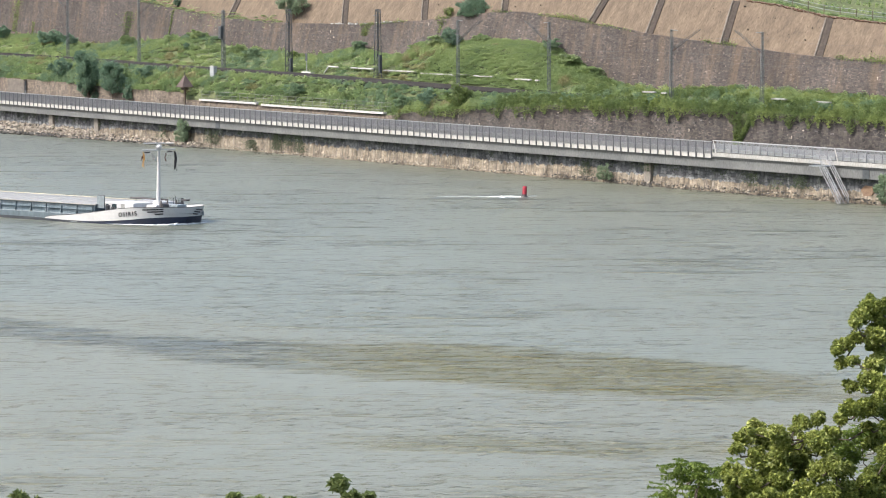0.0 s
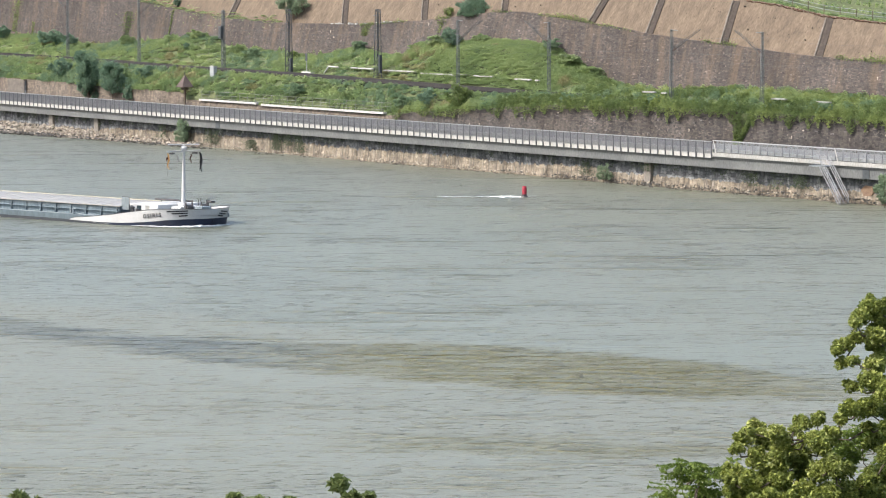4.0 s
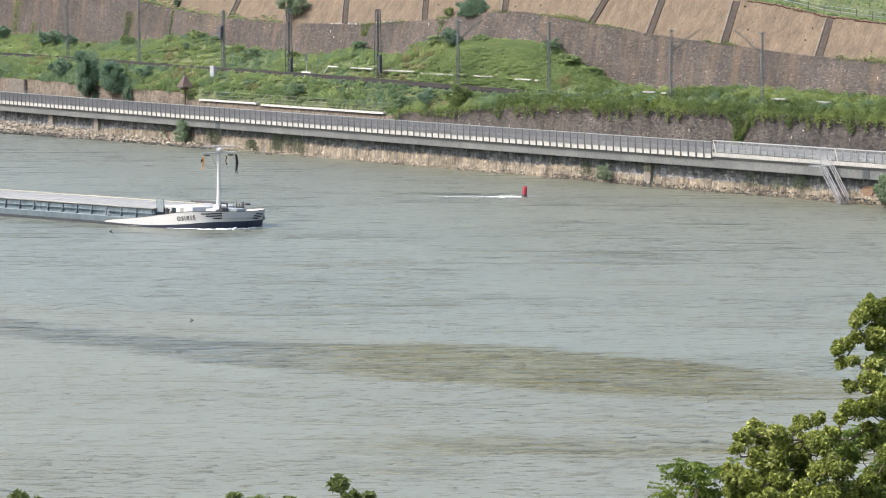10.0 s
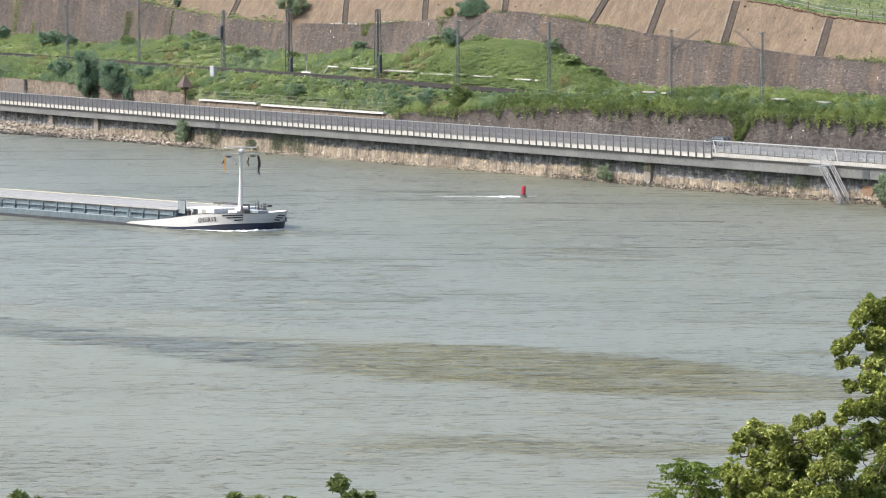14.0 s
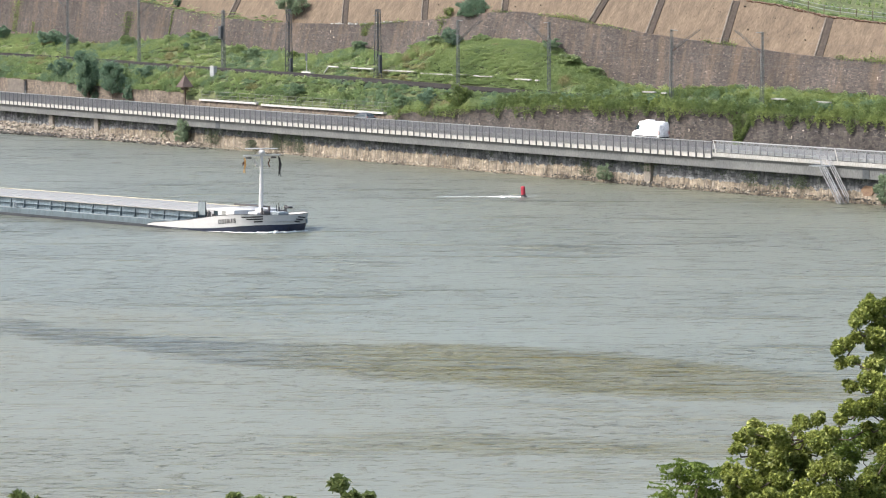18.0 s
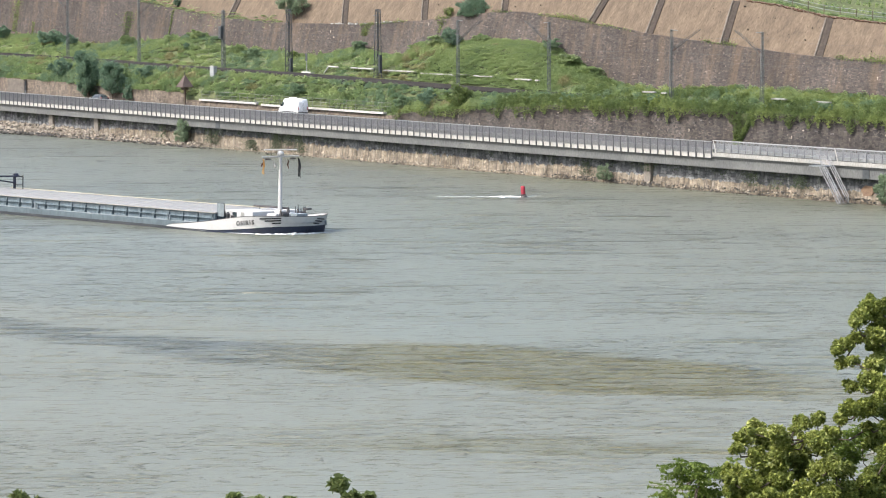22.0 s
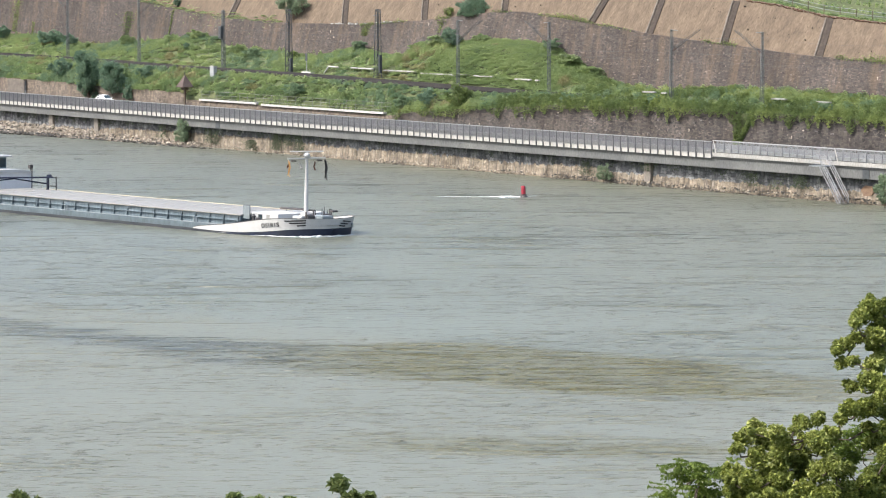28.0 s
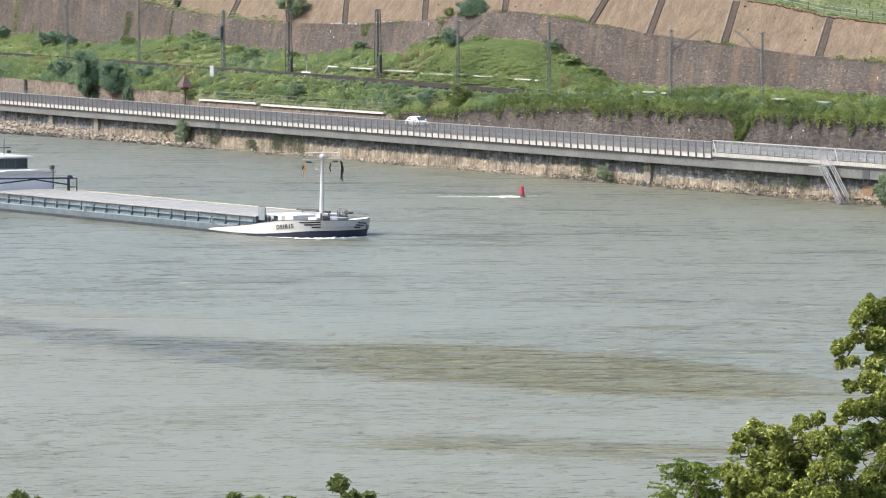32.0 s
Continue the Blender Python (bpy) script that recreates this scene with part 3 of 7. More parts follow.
quay = wall_sheet("wall_quay", M_stone_quay, -180, 135, 1.05, lambda r: -1.6, 1.42, lambda r: float(np.interp(r, [-112, -100, -87, -70, -40, -16, 5, 15, 27, 45, 52, 80, 130], [0.4, 1.0, 1.65, 2.0, 2.15, 1.8, 1.85, 1.85, 1.55, 1.9, 1.4, 1.45, 1.6])) + 0.25 * noise.noise(Vector((r * 0.3, 0, 2))) + 0.5 * noise.noise(Vector((r * 1.15, 4, 2))), 0.5, "weathered tan stone quay wall at the waterline", step=0.3, jag=0.12, seed=10)

clay = Geo()
crng = random.Random(5)
edge_pts = [(1.25 * math.cos(a) * crng.uniform(0.75, 1.15), 0.75 * math.sin(a) * crng.uniform(0.7, 1.15)) for a in np.linspace(0, 2 * math.pi, 15)[:-1]]
clay.extrude(edge_pts, -0.05, 0.2)
part("clay_patch", clay, M_clay, quay, "orange-brown patch of bare clay", m=Matrix.Translation(at(100.2, 1.36, 1.62)))
prng = random.Random(61)
pale_shapes = [Geo().soft_box(-a, a, -0.06, 0.05, -b, b, 0.03).mesh("stone", M_rock_pale if k % 2 else M_kerb_stone) for k, (a, b) in enumerate(((0.09, 0.18), (0.15, 0.1), (0.11, 0.13), (0.08, 0.22), (0.18, 0.09)))]
for k in range(48):
    r = prng.uniform(-11, 128)
    wall = wall_road if r < 66 else wall_road_east
    top = float(wall1_top(r))
    z = prng.uniform(5.9, top - 0.6)
    if 65.5 < r < 71.2:
        continue
    part("stone", pale_shapes[prng.randrange(5)], None, wall, m=Matrix.Translation(at(r, 9.3 + 0.32 * (z - 5.3) / (top - 5.3), z)))
for k in range(24):
    r = prng.uniform(-110, 110)
    f, u = float(upper_foot(r)) - 1.0, float(upper_top(r))
    z = prng.uniform(f + 1.6, u - 0.5)
    part("stone", pale_shapes[prng.randrange(5)], None, wall_upper, m=Matrix.Translation(at(r, 30.1 + 1.5 * (z - f) / (u - f), z)))

# dark rubble whose colour also carries part of the shade under the girders
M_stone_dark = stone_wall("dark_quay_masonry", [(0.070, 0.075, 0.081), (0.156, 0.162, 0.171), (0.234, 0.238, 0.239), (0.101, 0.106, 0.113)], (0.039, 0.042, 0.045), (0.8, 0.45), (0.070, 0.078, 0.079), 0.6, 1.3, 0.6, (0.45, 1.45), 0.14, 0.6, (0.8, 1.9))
wall_quay_top = wall_sheet("wall_quay_top", M_stone_dark, -180, 135, 1.46, lambda r: 0.6, 1.5, lambda r: 3.6, 0.4, "dark rubble course, its tone partly standing for the viaduct's shadow", jag=0.03, seed=14)

# ---- road on its viaduct ----
g = Geo()
g.grid([[at(r, o, ROAD_Z + dz) for o, dz in ((0.75, 0), (5, 0.04), (9.32, 0))] for r in np.arange(-330, 211, 6.0)])
me = g.mesh("road", M_asphalt)
me.flip_normals()
road = new("road", me)
road.matrix_basis = BANK
tagged(road, "grey two-lane asphalt road along the river", "road", kind="structure")

viaduct = thing("viaduct", "concrete road viaduct along the quay with pale fascia blocks", "viaduct", BANK, kind="structure")


def long_box(r0, r1, o0, o1, z0, z1, step=6.0):
    g = Geo()
    rows = []
    for r in np.linspace(r0, r1, max(2, int((r1 - r0) / step) + 1)):
        rows.append([at(r, o0, z0), at(r, o0, z1), at(r, o1, z1), at(r, o1, z0), at(r, o0, z0)])
    g.grid(rows)
    k = len(g.v)
    g.f += [(0, 1, 2, 3), (k - 2, k - 3, k - 4, k - 5)]
    return g


POST = 1.56
RAIL_END = 72.4
edges = [-330, -140, -117, -94, -71, -48, -25, -2, 21, 44, 67, 90, 113, 136, 210]
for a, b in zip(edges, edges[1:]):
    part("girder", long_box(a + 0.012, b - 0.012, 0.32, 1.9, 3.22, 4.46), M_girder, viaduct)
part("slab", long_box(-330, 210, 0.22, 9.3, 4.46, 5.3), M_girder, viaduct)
part("kerb_beam", long_box(-330, RAIL_END, 0.16, 0.75, 4.9, 5.72), M_concrete, viaduct, "grey concrete kerb beam")
part("kerb_beam", long_box(RAIL_END, 210, 0.0, 0.75, 4.72, 5.24), M_kerb, viaduct, "pale concrete kerb beam")
part("kerb_beam", long_box(RAIL_END, 210, 0.3, 0.78, 5.24, 5.72), M_concrete, viaduct)
posts_r = [RAIL_END - POST * i for i in range(170)]
fascia = Geo().box(-POST / 2 + 0.13, POST / 2 - 0.13, -0.02, 0.2, 4.5, 5.06).mesh("fascia_block", M_white)
for r in posts_r[:165]:
    part("fascia_block", fascia, None, viaduct, m=Matrix.Translation(at(r - POST / 2, 0, 0)))
# brackets and pale piers under the girder
for r in (-108.9, -92.3, 58.0):
    part("pier", Geo().soft_box(-0.7, 0.7, 0.96, 1.6, -0.5, 3.2, 0.06), M_pier, viaduct, "pale stone pier", m=Matrix.Translation(at(r, 0, 0)))
# dark boxes stand in for the shaded gaps between girders
for r in (-50.5, 101.0):
    part("girder_gap_shade", Geo().soft_box(-0.62, 0.62, 0.27, 0.4, 3.25, 4.42, 0.02), M_mast_dark, viaduct, "dark box standing for the shaded gap between girders", m=Matrix.Translation(at(r, 0, 0)))

railing = thing("railing", "grey steel railing with close posts along the viaduct", "railing", BANK)
post = Geo().box(-0.07, 0.07, -0.14, -0.03, 4.48, 6.62).mesh("post", M_dark_post)
for r in posts_r:
    part("post", post, None, railing, m=Matrix.Translation(at(r, 0, 0)))
# a comb of upright bars on one foot rail
comb = [(0.08, 5.1), (POST - 0.08, 5.1), (POST - 0.08, 5.13)]
for i in range(12, 0, -1):
    x = POST * i / 13
    comb += [(x + 0.011, 5.13), (x + 0.011, 6.6), (x - 0.011, 6.6), (x - 0.011, 5.13)]
comb.append((0.08, 5.13))
infill = Geo().extrude(comb, -0.11, -0.06).mesh("infill_panel", M_infill)
for r in posts_r[1:]:
    part("infill_panel", infill, None, railing, m=Matrix.Translation(at(r, 0, 0)))
for z, w in ((6.64, 0.055), (6.15, 0.008), (5.62, 0.008)):
    part("handrail" if z > 6.5 else "rail", long_box(posts_r[-1], RAIL_END, -0.12, -0.12 + 2 * w, z - w, z + w), M_steel if z > 6.5 else M_post, railing)

mesh_rail = thing("mesh_railing", "galvanised railing with wire mesh panels on a pale kerb", "railing", BANK)
part("handrail", long_box(RAIL_END + 0.3, 140, 0.05, 0.17, 6.74, 6.86), M_pale_steel, mesh_rail)
part("rail", long_box(RAIL_END + 0.3, 140, 0.08, 0.13, 5.36, 5.42), M_steel, mesh_rail)
post = Geo().box(-0.055, 0.055, 0.03, 0.14, 5.28, 6.76).mesh("post", M_post)
wires = Geo()
for i in range(9):
    x = 0.09 + 0.15 * i
    wires.box(x - 0.012, x + 0.012, 0.09, 0.11, 5.4, 6.75)
for i in range(10):
    z = 5.48 + 0.135 * i
    wires.box(0.03, 1.38, 0.095, 0.115, z - 0.012, z + 0.012)
wires = wires.mesh("mesh_panel", M_wire)
for i in range(46):
    r = RAIL_END + 0.9 + 1.4 * i
    part("post", post, None, mesh_rail, m=Matrix.Translation(at(r, 0, 0)))
    part("mesh_panel", wires, None, mesh_rail, m=Matrix.Translation(at(r, 0, 0)))
for r in (RAIL_END + 0.75, 96.2):
    part("brace", Geo().bar((-0.55, -0.02, 6.85), (0.1, -0.02, 5.15), 0.09), M_white, mesh_rail, "white slanting end brace", m=Matrix.Translation(at(r, 0, 0)))

block = bank_thing("concrete_block", "pale weathered concrete block in the road wall", "concrete block", -138.0, 8.95, 5.3)
part("block", Geo().soft_box(-3.4, 3.4, 0, 0.9, 0, 3.0, 0.06), M_kerb_stone, block)
part("drain_slot", Geo().soft_box(3.45, 3.75, 0.1, 0.3, 0.2, 2.8, 0.02), M_stone_dark, block, "dark drain slot")

# coping and fence above the low wall
coping = thing("coping", "pale concrete coping on the low wall", "coping", BANK)
for a, b in ((-71.4, -53.2), (-51.6, -16.2)):
    part("slab", long_box(a, b, 9.2, 9.85, 6.76 if a < -60 else 6.6, 7.06 if a < -60 else 6.9), M_white, coping)
fence = thing("fence", "thin galvanised pipe fence behind the coping", "fence", BANK)
for i in range(24):
    r = -72 + 2.46 * i
    part("post", Geo().tube((0, 0, 6.6), (0, 0, 8.35), 0.03, n=6), M_fence_steel, fence, m=Matrix.Translation(at(r, 10.1, 0)))
for z in (8.33, 7.75, 7.2):
    part("rail", long_box(-72, -15.4, 10.07, 10.13, z - 0.022, z + 0.022), M_fence_steel, fence)

# ---- railway ----
g = Geo()
rows = []
for r in np.arange(-330, 211, 5.0):
    t = float(track_z(r))
    rows.append([at(r, 13.7, t - 0.75), at(r, 14.5, t - 0.28), at(r, 20.6, t - 0.28), at(r, 21.4, t - 0.7)])
g.grid(rows)
me = g.mesh("railway_bed", M_ballast)
me.flip_normals()
bed = new("railway_bed", me)
bed.matrix_basis = BANK
tagged(bed, "brown ballast bed of a railway line", "railway bed", kind="structure")
for k, c in enumerate((15.7, 19.4)):
    track = thing("railway_track", "rusty rails on sleepers in brown ballast", "railway track", BANK, group="railway tracks")
    for o in (c - 0.75, c + 0.75):
        g = Geo()
        rows = []
        for r in np.arange(-330, 211, 5.0):
            t = float(track_z(r))
            rows.append([at(r, o - 0.06, t - 0.2), at(r, o - 0.05, t), at(r, o + 0.05, t), at(r, o + 0.06, t - 0.2)])
        g.grid(rows)
        part("rail", g, M_rail, track)
    g = Geo()
    for r in np.arange(-200, 130, 0.65):
        t = float(track_z(r))
        y = c + float(bend(r))
        g.box(r - 0.12, r + 0.12, y - 1.3, y + 1.3, t - 0.3, t - 0.2)
    tagged(part("sleepers", g, M_sleeper, track), kind="stuff")


def lattice(g, h, w0, w1, bays, leg=0.06, brace=0.03):
    """Four tapering legs with zigzag bracing on all sides."""
    def corner(i, z):
        w = (w0 + (w1 - w0) * z / h) / 2
        return Vector(((-w, -w), (w, -w), (w, w), (-w, w))[i] + (z,))
    for i in range(4):
        g.bar(corner(i, 0), corner(i, h), leg)
        for k in range(bays):
            z0, z1 = h * k / bays, h * (k + 1) / bays
            a, b = (i, (i + 1) % 4) if k % 2 else ((i + 1) % 4, i)
            g.bar(corner(a, z0), corner(b, z1), brace)
            g.bar(corner(i, z1), corner((i + 1) % 4, z1), brace)
    return g


def catenary_mast(r, off, top, side, width=0.34, dark=False, kind="arm"):
    foot = ground_z(r, off)
    h = top - foot
    mat = M_mast_dark if dark else M_mast
    ob = bank_thing("catenary_mast", ("dark wide lattice railway mast" if dark else "grey-green slender lattice railway mast") + " beside the track", "railway mast", r, off, foot, group="railway masts")
    part("mast", lattice(Geo(), h, width * (1.5 if dark else 1.15), width * (0.9 if dark else 0.75), 14 if dark else 18, 0.065 if dark else 0.042, 0.03 if dark else 0.018), mat, ob)
    part("footing", Geo().soft_box(-width, width, -width, width, -0.6, 0.25, 0.05), M_concrete if not dark else M_girder, ob, "concrete footing")
    if dark:
        part("counterweight", Geo().soft_box(width * 0.75, width * 1.45, -0.25, 0.25, 1.2 if r > -50 else 0.3, 4.1 if r > -50 else 2.6, 0.03), mat, ob)
        part("crossarm", Geo().bar((-width * 1.9, 0, h - 1.0), (width * 0.5, 0, h - 1.0), 0.06).bar((-width * 0.4, 0, h), (width * 1.4, 0, h - 0.5), 0.05), mat, ob)
        part("bracket", Geo().bar((width * 0.4, 0, h - 2.2), (width * 1.8, -1.0, h - 1.7), 0.05).bar((width * 0.4, 0, h - 3.0), (width * 1.8, -1.0, h - 1.7), 0.05), mat, ob)
    else:
        d = side
        part("top_arm", Geo().bar((0, 0, h - 0.08), (d * 1.35, 0, h - 0.12), 0.055), mat, ob)
        end = Vector((d * 4.5, 1.6, h + 0.1)) if d > 0 else Vector((-3.6, -2.0, h + 0.2))
        root = Vector((0, 0, h - 3.1))
        part("cantilever", Geo().bar(root, end, 0.05).bar(root + Vector((0, 0, 0.3)), root.lerp(end, 0.9) + Vector((0, 0, 0.28)), 0.035).bar(root + Vector((0, 0, -0.5)), root.lerp(end, 0.55), 0.03), M_mast_dark, ob)
        part("insulator", Geo().tube(root.lerp(end, 0.06), root.lerp(end, 0.16), 0.11, n=8), M_roof, ob, "brown ribbed insulator")
    return ob


catenary_mast(57.7, 21.4, 20.4, -1)
catenary_mast(38.3, 21.4, 20.4, 1)
catenary_mast(9.75, 21.4, 21.0, -1)
catenary_mast(-13.55, 21.4, 20.95, 1)
catenary_mast(-36.0, 21.6, 22.3, 1, 0.62, True)
catenary_mast(-62.7, 21.6, 21.9, 1, 0.62, True)
catenary_mast(-113.4, 21.4, 23.5, 1)
catenary_mast(-140.9, 21.4, 24.0, -1)

# signal post with its dark box
sig = bank_thing("railway_signal", "railway signal mast with a dark box and ladder", "railway signal", -83.5, 21.3, ground_z(-83.5, 21.3))
part("mast", lattice(Geo(), 10.2, 0.5, 0.36, 18, 0.06, 0.03), M_mast, sig)
part("signal_box", Geo().soft_box(-0.42, 0.42, -0.75, -0.25, 5.4, 7.5, 0.04), M_mast_dark, sig, "black signal head")
part("top_arm", Geo().bar((-1.2, 0, 9.9), (0.9, 0, 9.9), 0.05).bar((0, 0, 9.9), (0, 0, 10.6), 0.05), M_mast, sig)
part("footing", Geo().soft_box(-0.5, 0.5, -0.5, 0.5, -0.6, 0.3, 0.05), M_concrete, sig)

# overhead wires
wires = thing("overhead_wires", "thin overhead contact wires above the railway", "overhead wire", BANK)
span = [-330, -160, -140.9, -113.4, -83.5, -62.7, -36.0, -13.55, 9.75, 38.3, 57.7, 90, 120]
for o, dz in ((15.7, 5.6), (19.4, 5.6), (15.7, 7.1), (19.4, 7.1), (21.4, 9.3)):
    g = Geo()
    for a, b in zip(span, span[1:]):
        za, zb = float(track_z(a)) + dz, float(track_z(b)) + dz
        sag = 0.0 if dz == 5.6 else min(0.8, (b - a) * 0.025)
        pts = [Vector(at(a + (b - a) * k / 6, o, za + (zb - za) * k / 6 - sag * 4 * (k / 6) * (1 - k / 6))) for k in range(7)]
        for p, q in zip(pts, pts[1:]):
            g.tube(p, q, 0.007, n=4, caps=False)
    part("wire", g, M_mast_dark, wires)

# pale cable trough behind the track, seen in pieces
trough = thing("cable_trough", "pale concrete cable trough beside the railway", "cable trough", BANK)
for a, b, z in ((-45.8, -44.0, 12.75), (-43.6, -39.5, 12.72), (-36.7, -27.1, 12.6), (-25.9, -16.6, 12.42), (-16.4, -12.2, 12.5), (-11.6, -6.6, 12.45), (-0.9, 3.2, 12.25), (4.3, 5.2, 12.2), (30.0, 32.8, 11.34), (34.3, 35.4, 11.3), (57.9, 60.9, 11.28), (67.1, 69.8, 11.16)):
    part("trough_section", Geo().soft_box(0, b - a, -0.2, 0.25, z - 0.2, z + 0.02, 0.04, Matrix.Translation(at(a, 23, 0))), M_white if a < 12 else M_kerb, trough)
pipe = bank_thing("handrail_pipe", "white bent pipe handrail beside the railway", "pipe handrail", -53.7, 22.4, 11.3)
part("pipe", Geo().tube((0, 0, -0.3), (2.0, 0, 1.42), 0.13, n=8).tube((2.0, 0, 1.42), (4.9, 0, 1.36), 0.13, n=8), M_white, pipe, smooth=True)

# cabinet, sign, white heap
cab = bank_thing("trackside_cabinet", "pale grey trackside switch cabinet", "cabinet", -73.6, 13.4, ground_z(-73.6, 13.4))
part("body", Geo().soft_box(-0.62, 0.62, -0.35, 0.35, -0.2, 1.55, 0.05), M_pale_steel, cab)
part("roof", Geo().soft_box(-0.7, 0.7, -0.42, 0.42, 1.55, 1.65, 0.03), M_white, cab)
part("door", Geo().box(-0.55, -0.02, -0.375, -0.352, 0.1, 1.45).box(0.02, 0.55, -0.375, -0.352, 0.1, 1.45), M_pale_steel, cab)
sgn = bank_thing("railway_sign", "dark trackside sign board on a thin post", "sign", -57.8, 22.0, ground_z(-57.8, 22))
part("post", Geo().tube((0, 0, -0.3), (0, 0, 3.3), 0.07, n=8), M_pale_steel, sgn)
part("board", Geo().soft_box(-0.33, 0.33, -0.1, -0.04, 2.2, 3.4, 0.02), M_mast_dark, sgn)
heap = bank_thing("concrete_cover", "white concrete chamber cover beside the track", "concrete cover", -57.1, 21.9, ground_z(-57.1, 21.9))
part("cover", Geo().soft_box(-1.5, 1.4, -0.5, 0.5, -0.2, 0.45, 0.12), M_white, heap)
box2 = bank_thing("junction_box", "small grey junction box on a stake", "junction box", -113.0, 10.6, ground_z(-113, 10.6))
part("stake", Geo().tube((0, 0, -0.3), (0, 0, 1.0), 0.06, n=6), M_steel, box2)
part("box", Geo().soft_box(-0.35, 0.35, -0.2, 0.2, 0.9, 1.6, 0.04), M_pale_steel, box2)

# wayside shrine on a post with a brown pyramid roof
hut = bank_thing("wayside_shrine", "small wooden wayside shrine with a brown pyramid roof", "shrine", -75.3, 8.8, ROAD_Z)
part("post", Geo().soft_box(-0.16, 0.16, -0.16, 0.16, -0.1, 3.2, 0.03), M_wood, hut)
part("niche", Geo().soft_box(-0.5, 0.5, -0.45, 0.45, 2.75, 3.35, 0.05), M_wood, hut)
part("roof", Geo().add([(-1.1, -1.1, 3.25), (1.1, -1.1, 3.25), (1.1, 1.1, 3.25), (-1.1, 1.1, 3.25), (-0.45, -0.45, 4.45), (0.45, -0.45, 4.45), (0.45, 0.45, 4.45), (-0.45, 0.45, 4.45), (0, 0, 5.35)],
                       [(3, 2, 1, 0), (0, 1, 5, 4), (1, 2, 6, 5), (2, 3, 7, 6), (3, 0, 4, 7), (4, 5, 8), (5, 6, 8), (6, 7, 8), (7, 4, 8)]), M_roof, hut, "brown pyramid roof")
part("finial", Geo().tube((0, 0, 5.3), (0, 0, 5.75), 0.05, n=6), M_mast_dark, hut)

# stone gutters down the earth slope, the lit edge coloured as a pale kerb; they stray from the line of fall
grng = random.Random(19)
for r, stray in ((-99.2, 0.0), (-61.6, -4.4), (-37.8, -4.5), (-15.8, -3.6), (6.3, 1.5), (20.3, -0.8), (37.2, -1.4), (57.4, -1.6)):
    gut = thing("stone_gutter", "dark rubble stone gutter down the earth slope, lit edge painted as a pale kerb", "gutter", BANK, group="slope gutters")
    u = float(upper_top(r))

    def slope_box(x0, x1, a, b, lift, deep=0.45):
        rows = []
        for t in (a, b):
            o = 32.1 + 3.6 * t
            z = ground_z(r, o)
            rows.append([at(r + stray * t + x, o - lift * 0.86 + q * 0.86, z + lift * 0.5 - q * 0.5) for q, x in ((0, x0), (0, x1), (deep, x1), (deep, x0))])
        return Geo().add(rows[0] + rows[1], [(0, 1, 5, 4), (1, 2, 6, 5), (2, 3, 7, 6), (3, 0, 4, 7), (3, 2, 1, 0), (4, 5, 6, 7)])

    for k in range(24):
        a, b = k / 24, (k + 0.98) / 24
        cut = grng.uniform(-0.25, 0.25)
        part("gutter_stone", slope_box(-0.66, cut - 0.008, a, b, grng.uniform(0.08, 0.12)), M_gutter, gut)
        part("gutter_stone", slope_box(cut + 0.008, 0.66, a, b, grng.uniform(0.08, 0.12)), M_gutter, gut)
    for k in range(8):
        part("kerb", slope_box(-0.98 + grng.uniform(-0.03, 0.03), -0.68, k / 8, (k + 0.97) / 8, 0.24), M_kerb_stone, gut, "kerb stone coloured pale for the lit edge")

# loose stones and clods on the bare slope
srng = random.Random(44)
clod = Geo()
M_clod = material("dark_clods", (0.072, 0.055, 0.042), (0.045, 0.036, 0.029), 0.95, scale=3, fine=12, bump=0.4)
for k in range(420):
    r, o = srng.uniform(-130, 112), srng.uniform(32.3, 35.6)
    w = srng.uniform(0.04, 0.12) * (2.0 if srng.random() < 0.12 else 1)
    c = Vector(at(r, o - w * 0.3, ground_z(r, o) + w * 0.2))
    ringv = [c + Vector((math.cos(a) * w * srng.uniform(0.7, 1.5), -math.sin(a) * w * 0.35, math.sin(a) * w * srng.uniform(0.6, 1.2))) for a in (0, 1.05, 2.1, 3.14, 4.2, 5.2)]
    tip, back = c + Vector((0, -w * 0.9, w * 0.4)), c + Vector((0, w, 0))
    clod.add(ringv + [tip, back], [(q, (q + 1) % 6, 6) for q in range(6)] + [((q + 1) % 6, q, 7) for q in range(6)])
M_red_soil = material("red_soil", (0.135, 0.075, 0.048), (0.085, 0.05, 0.036), 0.95, scale=2, fine=8, bump=0.5)
lip = Geo()
for k in range(330):
    r = 38 + 74 * k / 330 + srng.uniform(-0.15, 0.15)
    o, w = 35.9 + srng.uniform(-0.25, 0.12), srng.uniform(0.12, 0.3)
    vs = [at(r + math.cos(a) * w * 1.2, o - 0.1 - 0.12 * math.sin(a), ground_z(r, o) + math.sin(a) * w * 0.6) for a in (0, 1.05, 2.1, 3.14, 4.2, 5.2)]
    lip.add(vs + [at(r, o - 0.3, ground_z(r, o) + 0.06)], [(q, (q + 1) % 6, 6) for q in range(6)])
ob = new("red_soil", lip.mesh("red_soil", M_red_soil))
ob.matrix_basis = BANK
tagged(ob, "reddish soil laid bare along the slope's upper edge", "soil", kind="stuff")
ob = new("slope_stones", clod.mesh("slope_stones", M_clod))
ob.matrix_basis = BANK
tagged(ob, "dark loose stones and clods on the bare earth slope", "stones", kind="stuff")

